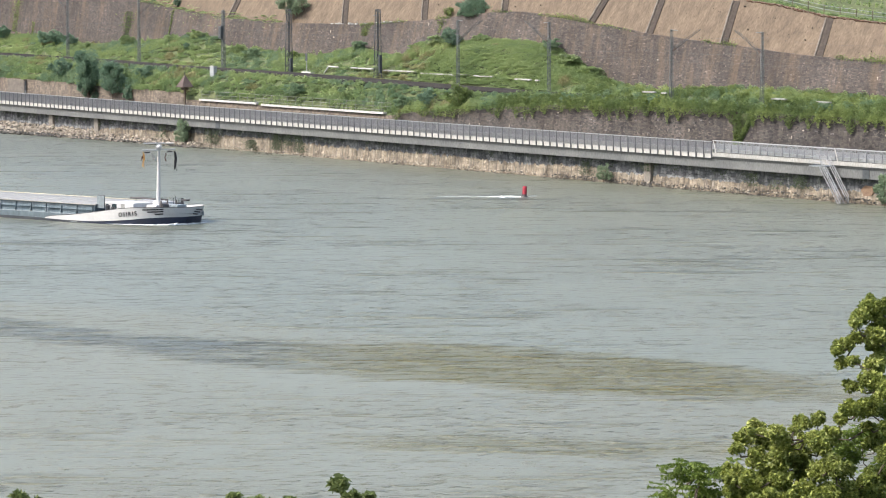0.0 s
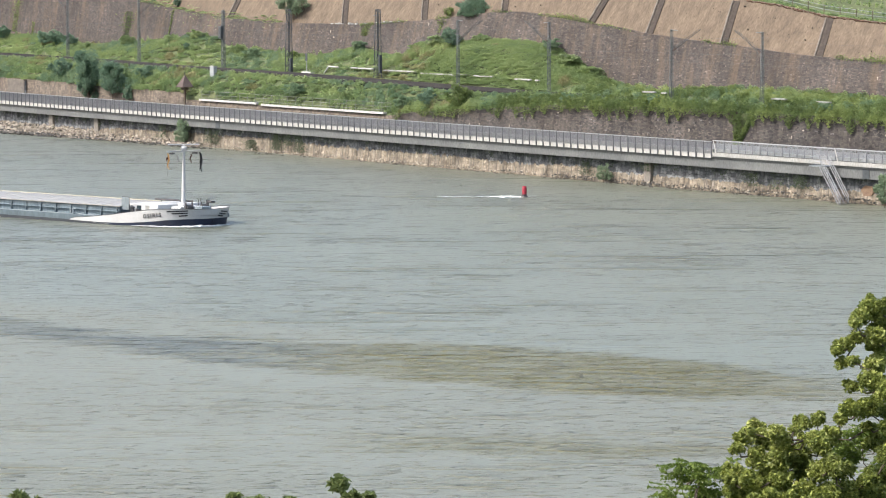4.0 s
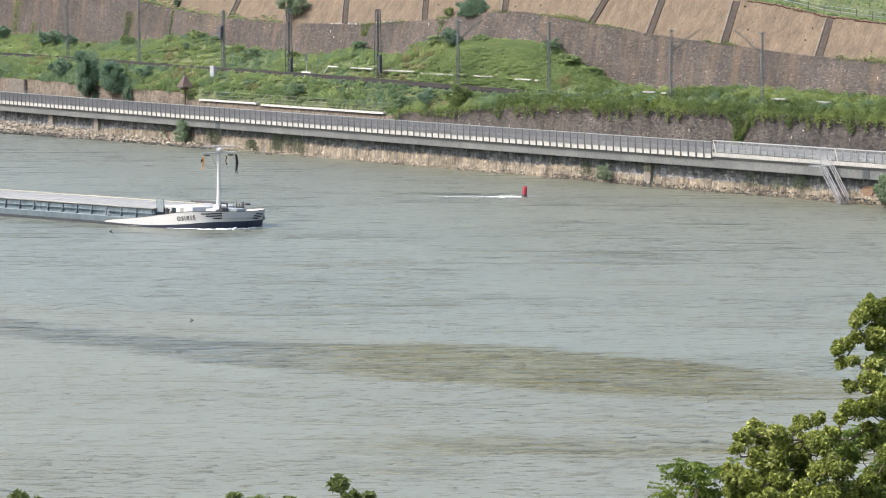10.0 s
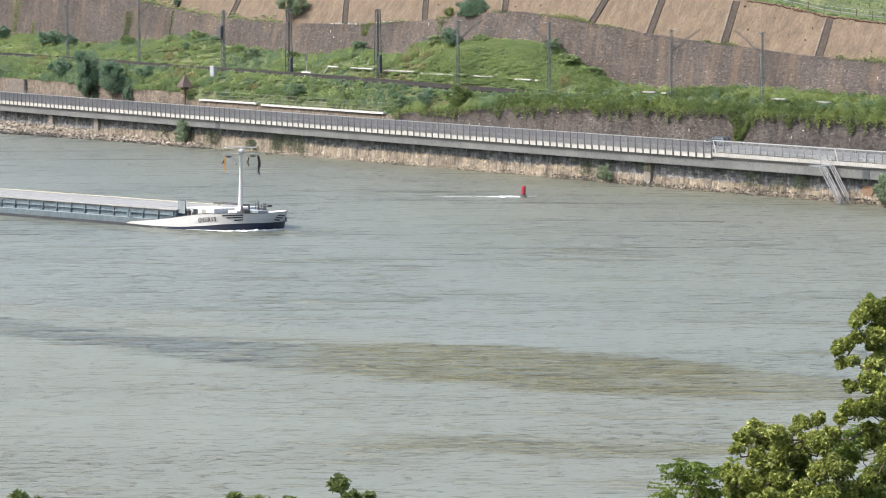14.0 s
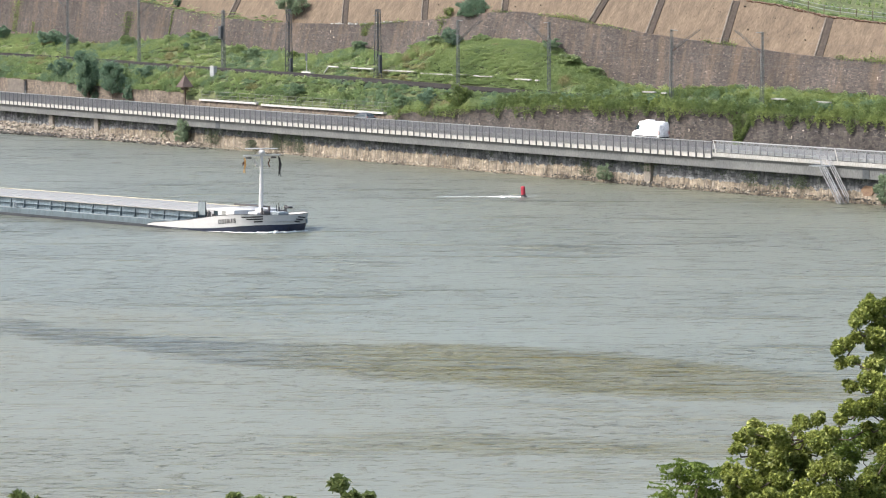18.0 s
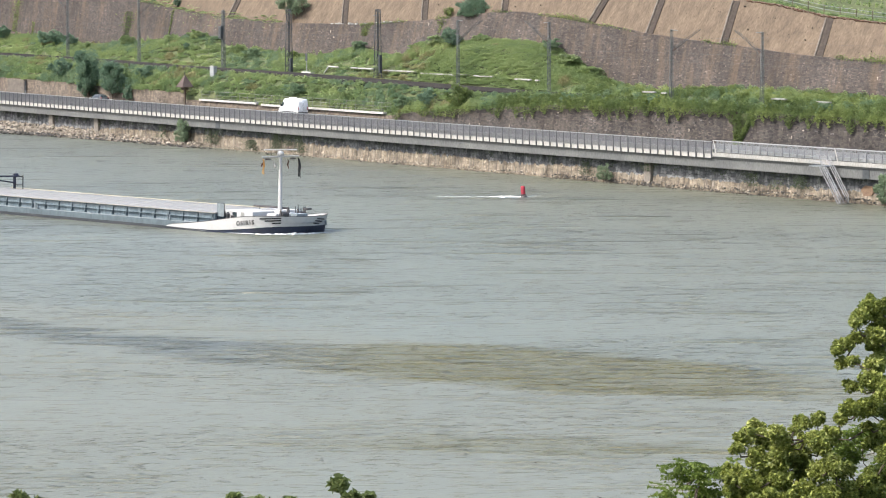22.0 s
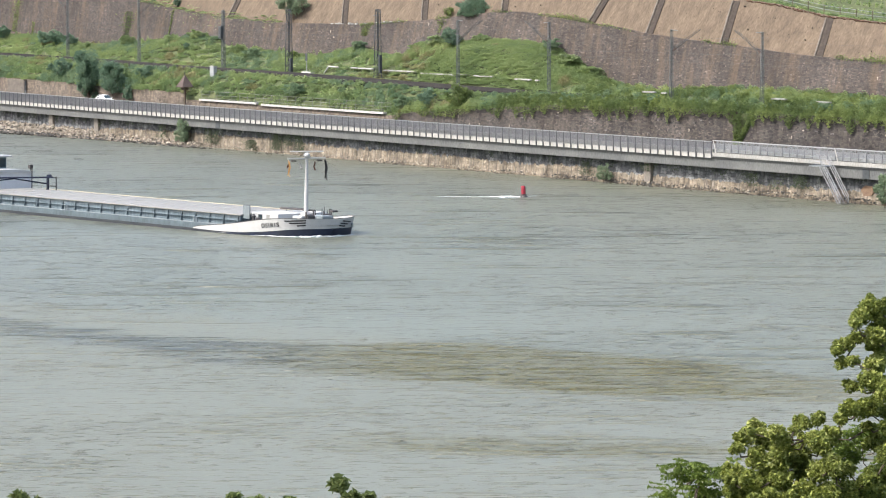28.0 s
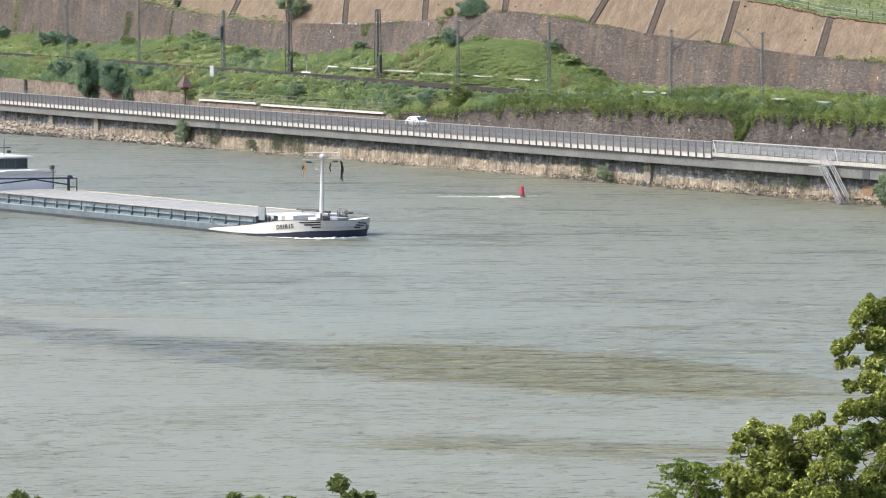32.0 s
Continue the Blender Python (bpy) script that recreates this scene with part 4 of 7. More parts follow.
# fence and vines on the top terrace
vf = thing("vineyard_fence", "weathered post and wire fence along the terrace edge", "fence", BANK)
for i in range(16):
    r = 30 + 3.3 * i
    z = ground_z(r, 36.7)
    part("post", Geo().tube((0, 0, -0.2), (0, 0, 1.25), 0.06, n=6), M_wood, vf, m=Matrix.Translation(at(r, 36.8, z)))
for dz in (1.15, 0.6):
    g = Geo()
    for i in range(15):
        r = 30 + 3.3 * i
        g.bar(at(r, 36.8, ground_z(r, 36.7) + dz), at(r + 3.3, 36.8, ground_z(r + 3.3, 36.7) + dz), 0.03)
    part("wire", g, M_steel, vf)

# slanting handrail beside steps up to the track, and pale capping stones on the terrace wall
hr = thing("step_handrail", "pale slanting pipe handrail up to the railway", "handrail", BANK)
low_end, top_end = Vector(at(-136.2, 11.5, 8.6)), Vector(at(-131.0, 13.0, 11.3))
for dz in (0.0, -0.55):
    part("rail", Geo().tube(low_end + Vector((0, 0, dz)), top_end + Vector((0, 0, dz)), 0.06, n=6), M_pale_steel, hr)
for t in (0.03, 0.35, 0.68, 0.97):
    p = low_end.lerp(top_end, t)
    part("post", Geo().tube(p + Vector((0, 0, -1.2)), p, 0.06, n=6), M_pale_steel, hr)
caps = thing("capping_stones", "row of pale capping stones along the terrace wall", "capping stone", BANK)
crng = random.Random(8)
for k in range(22):
    r = -66 + 1.05 * k + crng.uniform(-0.2, 0.2)
    if crng.random() < 0.75:
        part("stone", Geo().soft_box(-0.22, 0.22 + crng.uniform(0, 0.15), -0.15, 0.2, -0.2, crng.uniform(0.05, 0.25), 0.04, Matrix.Translation(at(r, 31.75, float(upper_top(r)) + 0.02))), M_concrete, caps)


# ---- the barge; x forward from the stem, y to port, z up from the waterline ----
M_hull_white = material("white_hull_paint", (0.461, 0.461, 0.454), (0.408, 0.408, 0.401), 0.4, scale=0.3, fine=3, grain=(0.92, 1.06))
M_hull_blue = material("blue_grey_hull_paint", (0.105, 0.136, 0.153), (0.081, 0.106, 0.120), 0.5, scale=0.4, stretch=(1, 1, 0.3), fine=3)
# hull blue-grey made lighter to offset shade in the recess between stays
M_coaming = material("coaming_paint_lifted", (0.143, 0.184, 0.208), (0.112, 0.146, 0.167), 0.5, scale=0.5, stretch=(1, 1, 0.3), fine=3)
M_boot = material("navy_boot_paint", (0.017, 0.025, 0.05), (0.024, 0.028, 0.04), 0.5, scale=0.5)
M_boot_side = material("scuffed_grey_boot_paint", (0.026, 0.031, 0.038), (0.045, 0.048, 0.054), 0.7, scale=0.8, stretch=(0.3, 1, 2), fine=4)
M_black = material("black_paint", (0.015, 0.016, 0.018), (0.025, 0.025, 0.028), 0.5, scale=2)
M_hatch = material("aluminium_hatch", (0.262, 0.260, 0.244), (0.221, 0.219, 0.204), 0.55, 0.15, scale=0.5, stretch=(1, 0.2, 1), fine=5)
M_cream = material("cream_paint", (0.410, 0.385, 0.295), (0.344, 0.320, 0.246), 0.5, scale=1)
M_hatch_rim = material("hatch_rim", (0.10, 0.11, 0.115), None, 0.6, scale=2)
# lighter than the hull white, to offset the shade on the forward wall
M_house = material("deckhouse_white_lifted", (0.66, 0.66, 0.66), (0.60, 0.60, 0.60), 0.45, scale=0.4, fine=3, grain=(0.92, 1.06))
M_seam = material("hatch_seam", (0.305, 0.295, 0.265), (0.275, 0.265, 0.24), 0.7, scale=2)
M_deck = material("deck_paint", (0.19, 0.225, 0.24), (0.15, 0.175, 0.185), 0.7, scale=0.8)
M_crane = material("blue_crane_paint", (0.016, 0.022, 0.046), (0.014, 0.017, 0.028), 0.5, scale=1)
M_gear = material("dark_deck_gear", (0.06, 0.06, 0.063), (0.085, 0.078, 0.075), 0.65, 0.3, scale=2)
M_glass_dark = material("tinted_glass", (0.03, 0.045, 0.05), (0.04, 0.055, 0.06), 0.08, scale=0.5, spec=0.6)
M_orange = material("orange_flag_cloth", (0.58, 0.38, 0.14), (0.36, 0.17, 0.06), 0.9, scale=5)
M_brown_flag = material("dark_flag_cloth", (0.12, 0.05, 0.03), (0.07, 0.035, 0.03), 0.9, scale=3)
M_wheel_teal = material("wheelhouse_paint", (0.17, 0.24, 0.26), (0.13, 0.19, 0.21), 0.4, scale=1)


STEM, NOSE, BEAM = -2.2, 6.0, 5.8      # the bluff bow: where it ends, how long it is, its half breadth


def half(x, z):
    """Half breadth of the hull: a full round bow that runs out into straight sides."""
    u = min(1.0, max(0.0, (STEM - x) / NOSE))
    b = BEAM * (1 - (1 - u) ** 2.2) ** (1 / 2.2) + float(np.interp(x, [-15, -8], [0.5, 0.0]))
    b *= 1 - 0.05 * (2 - min(z, 2.0)) * min(1.0, max(0.0, 1 + x / 14))
    if x < -72:
        b *= max(0.0, 1 - ((-72 - x) / 9.5) ** 2.4)
    return b


def bow_x(y):
    """Where along the ship the bow's shell is y from the middle."""
    return STEM - NOSE * (1 - (1 - min(1.0, abs(y) / BEAM) ** 2.2) ** (1 / 2.2))


def fwd(x, z):
    """The stem rakes forward with height."""
    return x - 0.3 * (2 - min(z, 2.0)) * max(0.0, 1 + x / 6.0)


def sheer(x):
    return float(np.interp(x, [-19.4, -19, -14.8, -12, -10.2, -8.2, -6.2, -5.2, -4.2, -3.2, -2.5, -2.2], [0.12, 0.33, 0.72, 1.08, 1.36, 1.64, 1.85, 1.9, 1.94, 1.93, 1.9, 1.88]))


def boot_top(x):
    return float(np.interp(x, [-80, -20.5, -19.3, -15, -12, -10.2, -8.2, -6.2, -5.2, -4.2, -3.2, -2.5, -2.2], [0.11, 0.11, 0.05, 0.0, 0.03, 0.12, 0.28, 0.47, 0.6, 0.69, 0.76, 0.78, 0.78]))


def hull_strip(x0, x1, lower, upper, proud=0.0, n=60, rows=4):
    """A band of shell plating on both sides, between two heights that vary along the ship."""
    g = Geo()
    ts = np.linspace(0, 1, n)
    if x1 > -3:
        ts = 1 - (1 - ts) ** 2.4
    sheets = []
    for side in (-1, 1):
        sheet = []
        for t in ts:
            x = x0 + (x1 - x0) * t
            zl, zu = lower(x), max(lower(x) + 0.01, upper(x))
            row = []
            for k in range(rows + 1):
                z = zl + (zu - zl) * k / rows
                row.append((fwd(x, z), side * (half(x, z) + proud), z))
            sheet.append(row)
        sheets.append(sheet)
    if x1 > -3:      # one sheet round the stem
        g.grid(sheets[0] + sheets[1][::-1])
    else:
        g.grid(sheets[0])
        g.grid([row[::-1] for row in sheets[1]])
    return g


ship = thing("cargo_barge", "loaded white and blue-grey river barge going upstream", "barge")
part("boot", hull_strip(-80, -13.5, lambda x: -0.9, boot_top, n=60), M_boot_side, ship, "dark grey boot-topping along the side", True)
part("boot", hull_strip(-13.5, STEM, lambda x: -0.9, boot_top, n=60), M_boot, ship, "navy blue boot-topping at the bow", True)
part("side_plating", hull_strip(-80, -11.5, boot_top, lambda x: 0.72), M_hull_blue, ship, "blue-grey shell plating", True)
bul = part("bulwark", hull_strip(-19.4, STEM, lambda x: boot_top(x) + 0.004, sheer, 0.03), M_hull_white, ship, "white bow bulwark", True)
g = Geo()
rim = []
for side in (-1, 1):
    pts = []
    for t in 1 - np.linspace(1, 0, 50) ** 2.4:
        x = -19.2 + (STEM + 19.2) * t
        z = sheer(x)
        pts.append((fwd(x, z), side * (half(x, z) + 0.03), z))
    for a, b in zip(pts, pts[1:]):
        g.tube(a, b, 0.032, n=5, caps=False)
part("rim", g, M_gear, bul, "dark rubbing rim")

# the name on both bows, bent to the shell
def lettering(word, side, x_mid, z_mid, size, slope):
    cu = bpy.data.curves.new("name", "FONT")
    cu.body = word
    cu.size = size
    cu.align_x, cu.align_y = "CENTER", "CENTER"
    cu.offset = 0.02
    cu.space_character = 1.32
    tmp = bpy.data.objects.new("tmp", cu)
    scene.collection.objects.link(tmp)
    dg = bpy.context.evaluated_depsgraph_get()
    me = bpy.data.meshes.new_from_object(tmp.evaluated_get(dg))
    bpy.data.objects.remove(tmp)
    for v in me.vertices:
        x = x_mid + v.co.x * side * -1
        z = z_mid + v.co.y + slope * (x - x_mid)
        v.co = (x, side * (half(x, z) + 0.10), z)
    me.materials.clear()
    me.materials.append(M_black)
    return me


for side in (-1, 1):
    part("lettering", lettering("OSIRIS", side, -6.75, 1.06, 0.68, 0.11), None, bul, "black ship's name in serif capitals")
    for y0, y1, z0, z1 in ((5.05, 3.4, 1.62, 1.72), (4.75, 3.4, 1.38, 1.46), (4.2, 3.4, 1.12, 1.18)) if side < 0 else ((2.9, 1.2, 1.42, 1.58), (2.4, 0.9, 1.2, 1.34), (1.8, 0.7, 0.98, 1.08)):
        g = Geo()
        sheet = []
        for t in np.linspace(0, 1, 12):
            y, z = y0 + (y1 - y0) * t, z0 + (z1 - z0) * t
            x = bow_x(y)
            sheet.append([(fwd(x, zc) + 0.04, side * (half(x, zc) + 0.05), zc) for zc in (z - 0.07, z + 0.07)])
        g.grid(sheet)
        part("bow_stripe", g, M_black, bul, "black painted stripe")
part("anchor", Geo().soft_box(-0.07, 0.07, -0.2, 0.2, -0.28, 0.25, 0.04, Matrix.Translation((bow_x(3.3) - 0.04, 3.3, 1.0)) @ pose(0, 0, 0, 0, 0, 32)), M_deck, bul, "grey stowed anchor")

# decks
g = Geo()
g.grid([[(x, -half(x, 0.7) + 0.03, 0.71), (x, half(x, 0.7) - 0.03, 0.71)] for x in np.linspace(-79.5, -11, 30)])
part("side_deck", g, M_deck, ship)
g = Geo()
g.grid([[(x, -half(x, 1.1) + 0.03, 1.15), (x, half(x, 1.1) - 0.03, 1.15)] for x in np.linspace(-12, STEM - 0.02, 30)])
part("foredeck", g, M_deck, ship)

# coaming with its stays, and the hatch covers
HX0, HX1 = -63.6, -12.5
coam = part("coaming", Geo().box(HX0, HX1, -5.05, 5.05, 0.71, 1.8), M_coaming, ship, "blue-grey hatch coaming")
stay = Geo().add([(-0.05, 0, 0), (0.05, 0, 0), (0.05, -0.28, 0), (-0.05, -0.28, 0), (-0.05, 0, 1.04), (0.05, 0, 1.04), (0.05, -0.12, 1.04), (-0.05, -0.12, 1.04)],
                 [(0, 1, 2, 3), (7, 6, 5, 4), (0, 4, 5, 1), (1, 5, 6, 2), (2, 6, 7, 3), (3, 7, 4, 0)]).mesh("stay", M_hull_blue)
n = 20
for i in range(n + 1):
    x = HX0 + 0.3 + (HX1 - HX0 - 0.6) * i / n
    part("stay", stay, None, coam, m=Matrix.Translation((x, -5.05, 0.72)))
part("ledge", Geo().box(HX0, HX1, -5.3, -5.05, 1.24, 1.30), M_coaming, coam)
part("grab_rail", Geo().tube((HX0, -5.16, 1.62), (HX1, -5.16, 1.62), 0.02, n=6), M_hatch_rim, coam, "dark grab rail")
part("far_edge", Geo().soft_box(HX0, HX1 + 0.15, 5.2, 5.32, 1.8, 2.0, 0.02), M_cream, coam, "cream painted edge of the far coaming")
nh = 17
cover = Geo()
w = (HX1 + 0.2 - HX0) / nh
arch = [(-5.2, 1.8), (-5.2, 1.92), (-3.4, 2.03), (-1.2, 2.09), (1.2, 2.09), (3.4, 2.03), (5.2, 1.92), (5.2, 1.8)]
sheet = [[(x, y, z - dz) for y, z in arch] for x, dz in ((0.0, 0.0), (0.02, -0.0), (w - 0.02, 0.0), (w - 0.004, 0.0))]
cover.grid(sheet)
cover.f += [(0, 7, 6, 5, 4, 3, 2, 1), tuple(range(24, 32))]
cover = cover.mesh("hatch_cover", M_hatch)
rim_m = Geo().box(0.0, w - 0.03, -5.24, -5.195, 1.84, 1.90).mesh("cover_edge", M_seam)
rib_m = Geo()
for a, b in zip(arch[1:-2], arch[2:-1]):
    rib_m.add([(w - 0.05, a[0], a[1]), (w + 0.01, a[0], a[1]), (w + 0.01, b[0], b[1]), (w - 0.05, b[0], b[1]), (w - 0.05, a[0], a[1] + 0.025), (w + 0.01, a[0], a[1] + 0.025), (w + 0.01, b[0], b[1] + 0.025), (w - 0.05, b[0], b[1] + 0.025)],
              [(4, 5, 6, 7), (0, 4, 7, 3), (1, 2, 6, 5)])
rib_m = rib_m.mesh("cover_seam", M_seam)
for i in range(nh):
    hc = part("hatch_cover", cover, None, ship, "pale grey arched aluminium hatch cover", m=Matrix.Translation((HX0 + w * i, 0, 0)))
    part("cover_edge", rim_m, None, hc)
    if i < nh - 1:
        part("cover_seam", rib_m, None, hc)

# fore structure
house = part("forecastle_house", Geo().soft_box(-12.3, -7.7, -3.6, 3.6, 1.15, 2.2, 0.08), M_hull_white, ship, "white forecastle deckhouse")
part("window", Geo().box(-11.1, -10.4, -3.63, -3.59, 1.45, 2.0), M_glass_dark, house)
part("window", Geo().box(-12.1, -11.7, -3.63, -3.59, 1.45, 1.95), M_glass_dark, house)
part("door", Geo().box(-9.7, -9.1, -3.63, -3.59, 1.2, 2.05), M_hatch, house)
part("light_board", Geo().soft_box(-12.48, -11.28, -4.75, -4.62, 1.5, 2.95, 0.02), M_deck, ship, "grey running-light board")
part("board_frame", Geo().bar((-12.48, -4.68, 1.0), (-12.48, -4.68, 2.97), 0.04).bar((-11.28, -4.68, 1.0), (-11.28, -4.68, 2.97), 0.04).bar((-12.48, -4.68, 2.97), (-11.28, -4.68, 2.97), 0.04), M_black, ship)
part("vent", Geo().tube((-11.0, -4.4, 1.0), (-11.0, -4.4, 1.75), 0.2, n=10).lathe([(0.26, 1.7), (0.28, 1.85), (0.0, 1.95)], 10, Matrix.Translation((-11.0, -4.4, 0))), M_gear, ship)
part("vent", Geo().tube((-10.2, -4.4, 1.0), (-10.2, -4.4, 1.7), 0.22, n=10), M_gear, ship)
part("fore_coaming", Geo().soft_box(-7.4, -5.8, -1.8, 1.8, 1.15, 2.0, 0.1), M_hull_white, ship, "white low deck trunk")
part("boom", Geo().soft_box(-12.2, -6.4, 0.4, 0.8, 2.42, 2.62, 0.07).soft_box(-11.9, -9.6, 1.4, 1.8, 2.42, 2.58, 0.05), M_gear, ship, "dark stowed boom on the deckhouse")
for x in (-11.5, -8.2, -6.5):
    part("boom_crutch", Geo().bar((x, 0.8, 1.2), (x, 0.8, 2.5), 0.06), M_gear, ship)
for y in (-1.3, 1.3):
    win = part("anchor_winch", Geo().soft_box(-5.4, -4.6, y - 0.45, y + 0.45, 1.15, 1.5, 0.05).tube((-5.0, y - 0.5, 1.95), (-5.0, y + 0.5, 1.95), 0.3, n=14), M_gear, ship, "dark anchor winch")
    part("winch_frame", Geo().box(-5.1, -4.9, y - 0.58, y - 0.5, 1.4, 2.55), M_gear, win)
    part("winch_frame", Geo().box(-5.1, -4.9, y + 0.5, y + 0.58, 1.4, 2.75), M_gear, win)
for x, y in ((-3.4, -2.2), (-3.4, 2.2), (-19.6, -5.95), (-44.0, -5.95)):
    z = 1.15 if x > -13 else 0.71
    part("bollard", Geo().tube((x, y, z), (x, y, z + 0.62), 0.13, n=10).tube((x + 0.4, y, z), (x + 0.4, y, z + 0.62), 0.13, n=10).box(x - 0.2, x + 0.6, y - 0.2, y + 0.2, z, z + 0.06).lathe([(0.17, z + 0.58), (0.17, z + 0.66), (0, z + 0.68)], 10, Matrix.Translation((x, y, 0))), M_deck, ship)
part("bow_locker", Geo().soft_box(-4.6, -3.4, -0.8, 0.8, 1.2, 2.1, 0.06), M_deck, ship)
part("anchor_chain_guide", Geo().soft_box(-4.4, -3.6, 0.9, 1.6, 2.45, 2.67, 0.05), M_gear, ship)
for x in (-6.3, -5.9, -5.4, -5.0):
    part("stanchion", Geo().tube((x, 1.6, 1.15), (x, 1.6, 2.75 + 0.2 * math.sin(x * 5)), 0.045, n=6), M_gear, ship)
# mast
MX = -7.15
mast = part("mast", Geo().lathe([(0.29, 1.15), (0.25, 3.0), (0.2, 5.4), (0.15, 8.5)], 16, Matrix.Translation((MX, 0, 0))), M_hull_white, ship, "white tapering bow mast", True)
part("mast_foot", Geo().soft_box(MX - 0.5, MX + 0.5, -0.5, 0.5, 1.1, 2.3, 0.08), M_hull_white, mast)
part("crossbar", Geo().soft_box(MX - 0.1, MX + 0.1, -2.79, 2.79, 8.26, 8.41, 0.05), M_hull_white, mast, "white yard")
part("masthead", Geo().lathe([(0.0, 8.35), (0.3, 8.42), (0.4, 8.65), (0.32, 8.85), (0.15, 8.98), (0.0, 9.0)], 14, Matrix.Translation((MX, 0, 0))), M_hull_white, mast, "white masthead dome", True)
part("radar_bar", Geo().soft_box(MX - 0.16, MX + 0.16, -1.95, 1.95, 9.02, 9.15, 0.05, Matrix.Translation((MX, 0, 0)) @ pose(0, 0, 0, 0, 0, -22) @ Matrix.Translation((-MX, 0, 0))), M_hull_white, mast, "white radar scanner")
for y in (-1.9, 1.9):
    part("floodlight", Geo().soft_box(MX - 0.3, MX + 0.2, y - 0.25, y + 0.25, 7.98, 8.16, 0.05), M_gear, mast)
part("horn", Geo().tube((MX, -1.2, 7.95), (MX + 0.5, -1.2, 7.2), 0.06, 0.16, 8), M_hatch, mast, "grey horn")
part("pennant", Geo().grid([[(MX + 0.12 * math.sin(k * 1.7), 1.15 + 0.2 * j - 0.1, 7.95 - 0.2 * k) for j in (0, 1)] for k in range(6)]), M_brown_flag, mast)
for y, mat, label, ln in ((-2.65, M_orange, "hanging orange-yellow flag", 1.75), (2.65, M_black, "hanging black flag", 2.2)):
    g = Geo()
    for f in range(3):
        sheet = []
        for k in range(9):
            t = k / 8
            wv = 0.16 * math.sin(t * 5 + f * 2.1) * t
            wd = (0.2 if y < 0 else 0.3) * (0.35 + math.sin(math.pi * min(1, t * 1.05)) * 0.65) * (1 - 0.35 * t)
            sheet.append([(MX + wv + 0.09 * f + wd * s * math.cos(f), y + 0.1 * math.sin(t * 4 + f) + wd * s * 0.7 + (0.12 if y < 0 else 0.28) * t, 8.15 - ln * t - 0.12 * f) for s in (-0.5, 0.0, 0.5)])
        g.grid(sheet)
    fl = part("flag", g, mat, mast, label)
    part("halyard", Geo().tube((MX, y, 8.1), (MX, y, 1.2), 0.005, n=4, caps=False), M_gear, mast)
    if y < 0:
        part("flag_band", Geo().grid([[(MX - 0.12 + 0.03 * k, y - 0.13 + 0.1 * k, 7.55 - 0.35 * j + 0.1 * k) for k in range(4)] for j in (0, 1)]), M_brown_flag, fl)

# aft: crane, accommodation, wheelhouse
crane = part("crane", Geo().soft_box(-60.4, -60.1, 3.2, 3.45, 0.7, 3.75, 0.04), M_crane, ship, "dark blue deck crane laid across the hatch")
part("crane_boom", Geo().bar((-59.6, 3.6, 3.6), (-63.2, -5.0, 3.55), 0.1).bar((-59.9, 3.3, 2.75), (-61.5, -0.9, 3.45), 0.085).bar((-61.5, -0.9, 3.45), (-63.2, -5.0, 2.95), 0.085), M_crane, crane)
part("crane_post", Geo().bar((-59.3, 3.9, 0.7), (-59.3, 3.9, 3.7), 0.09).bar((-59.3, 3.9, 2.5), (-60.3, 3.2, 2.5), 0.06).bar((-59.3, 3.9, 3.55), (-60.3, 3.2, 3.55), 0.08), M_black, crane)
part("winch_drum", Geo().tube((-60.0, 3.1, 3.72), (-60.0, 3.6, 3.72), 0.22, n=12), M_crane, crane)
acc = part("accommodation", Geo().extrude([(-4.45, 0.7), (4.45, 0.7), (4.45, 3.95), (2.5, 4.2), (-2.5, 4.2), (-4.45, 3.95)], 65.2, 78.0, pose(0, 0, 0, 0, 0, 90)), M_house, ship, "white aft deckhouse")
for x in (-69, -72, -75):
    part("window", Geo().soft_box(x, x + 1.4, -4.48, -4.42, 2.2, 3.3, 0.02), M_glass_dark, acc)
part("deckhouse_roof", Geo().extrude([(-4.7, 3.95), (4.7, 3.95), (4.7, 4.1), (2.5, 4.36), (-2.5, 4.36), (-4.7, 4.1)], 64.9, 78.4, pose(0, 0, 0, 0, 0, 90)), M_hull_white, acc)
part("aft_lamp", Geo().tube((-65.1, 4.2, 4.1), (-65.1, 4.2, 4.5), 0.05, n=6).soft_box(-65.35, -64.85, 3.95, 4.45, 4.4, 4.9, 0.08), M_gear, acc)
part("lamp_post", Geo().tube((-64.8, 4.2, 0.8), (-64.8, 4.2, 4.4), 0.07, n=6), M_gear, acc)
wh = part("wheelhouse", Geo().soft_box(-74.0, -68.1, -2.7, 2.7, 4.2, 5.75, 0.1), M_wheel_teal, ship, "teal-grey wheelhouse with wide windows")
for x in (-73.8, -72.0, -70.3):
    part("window", Geo().soft_box(x, x + 1.65, -2.74, -2.68, 4.5, 5.62, 0.02), M_glass_dark, wh)
for y in (-2.5, -0.8, 0.9):
    part("window", Geo().soft_box(-68.12, -68.06, y, y + 1.65, 4.5, 5.62, 0.02), M_glass_dark, wh)
part("wheelhouse_roof", Geo().soft_box(-74.6, -67.5, -3.1, 3.1, 5.75, 6.0, 0.09), M_hull_white, wh, "white flat roof")
part("radar_mast", Geo().tube((-70, 0.4, 6.0), (-70, 0.4, 8.0), 0.05, n=6).soft_box(-70.3, -69.7, -0.5, 1.3, 6.9, 7.0, 0.03).soft_box(-70.2, -69.8, 0.9, 1.3, 6.25, 6.6, 0.04), M_gear, wh)

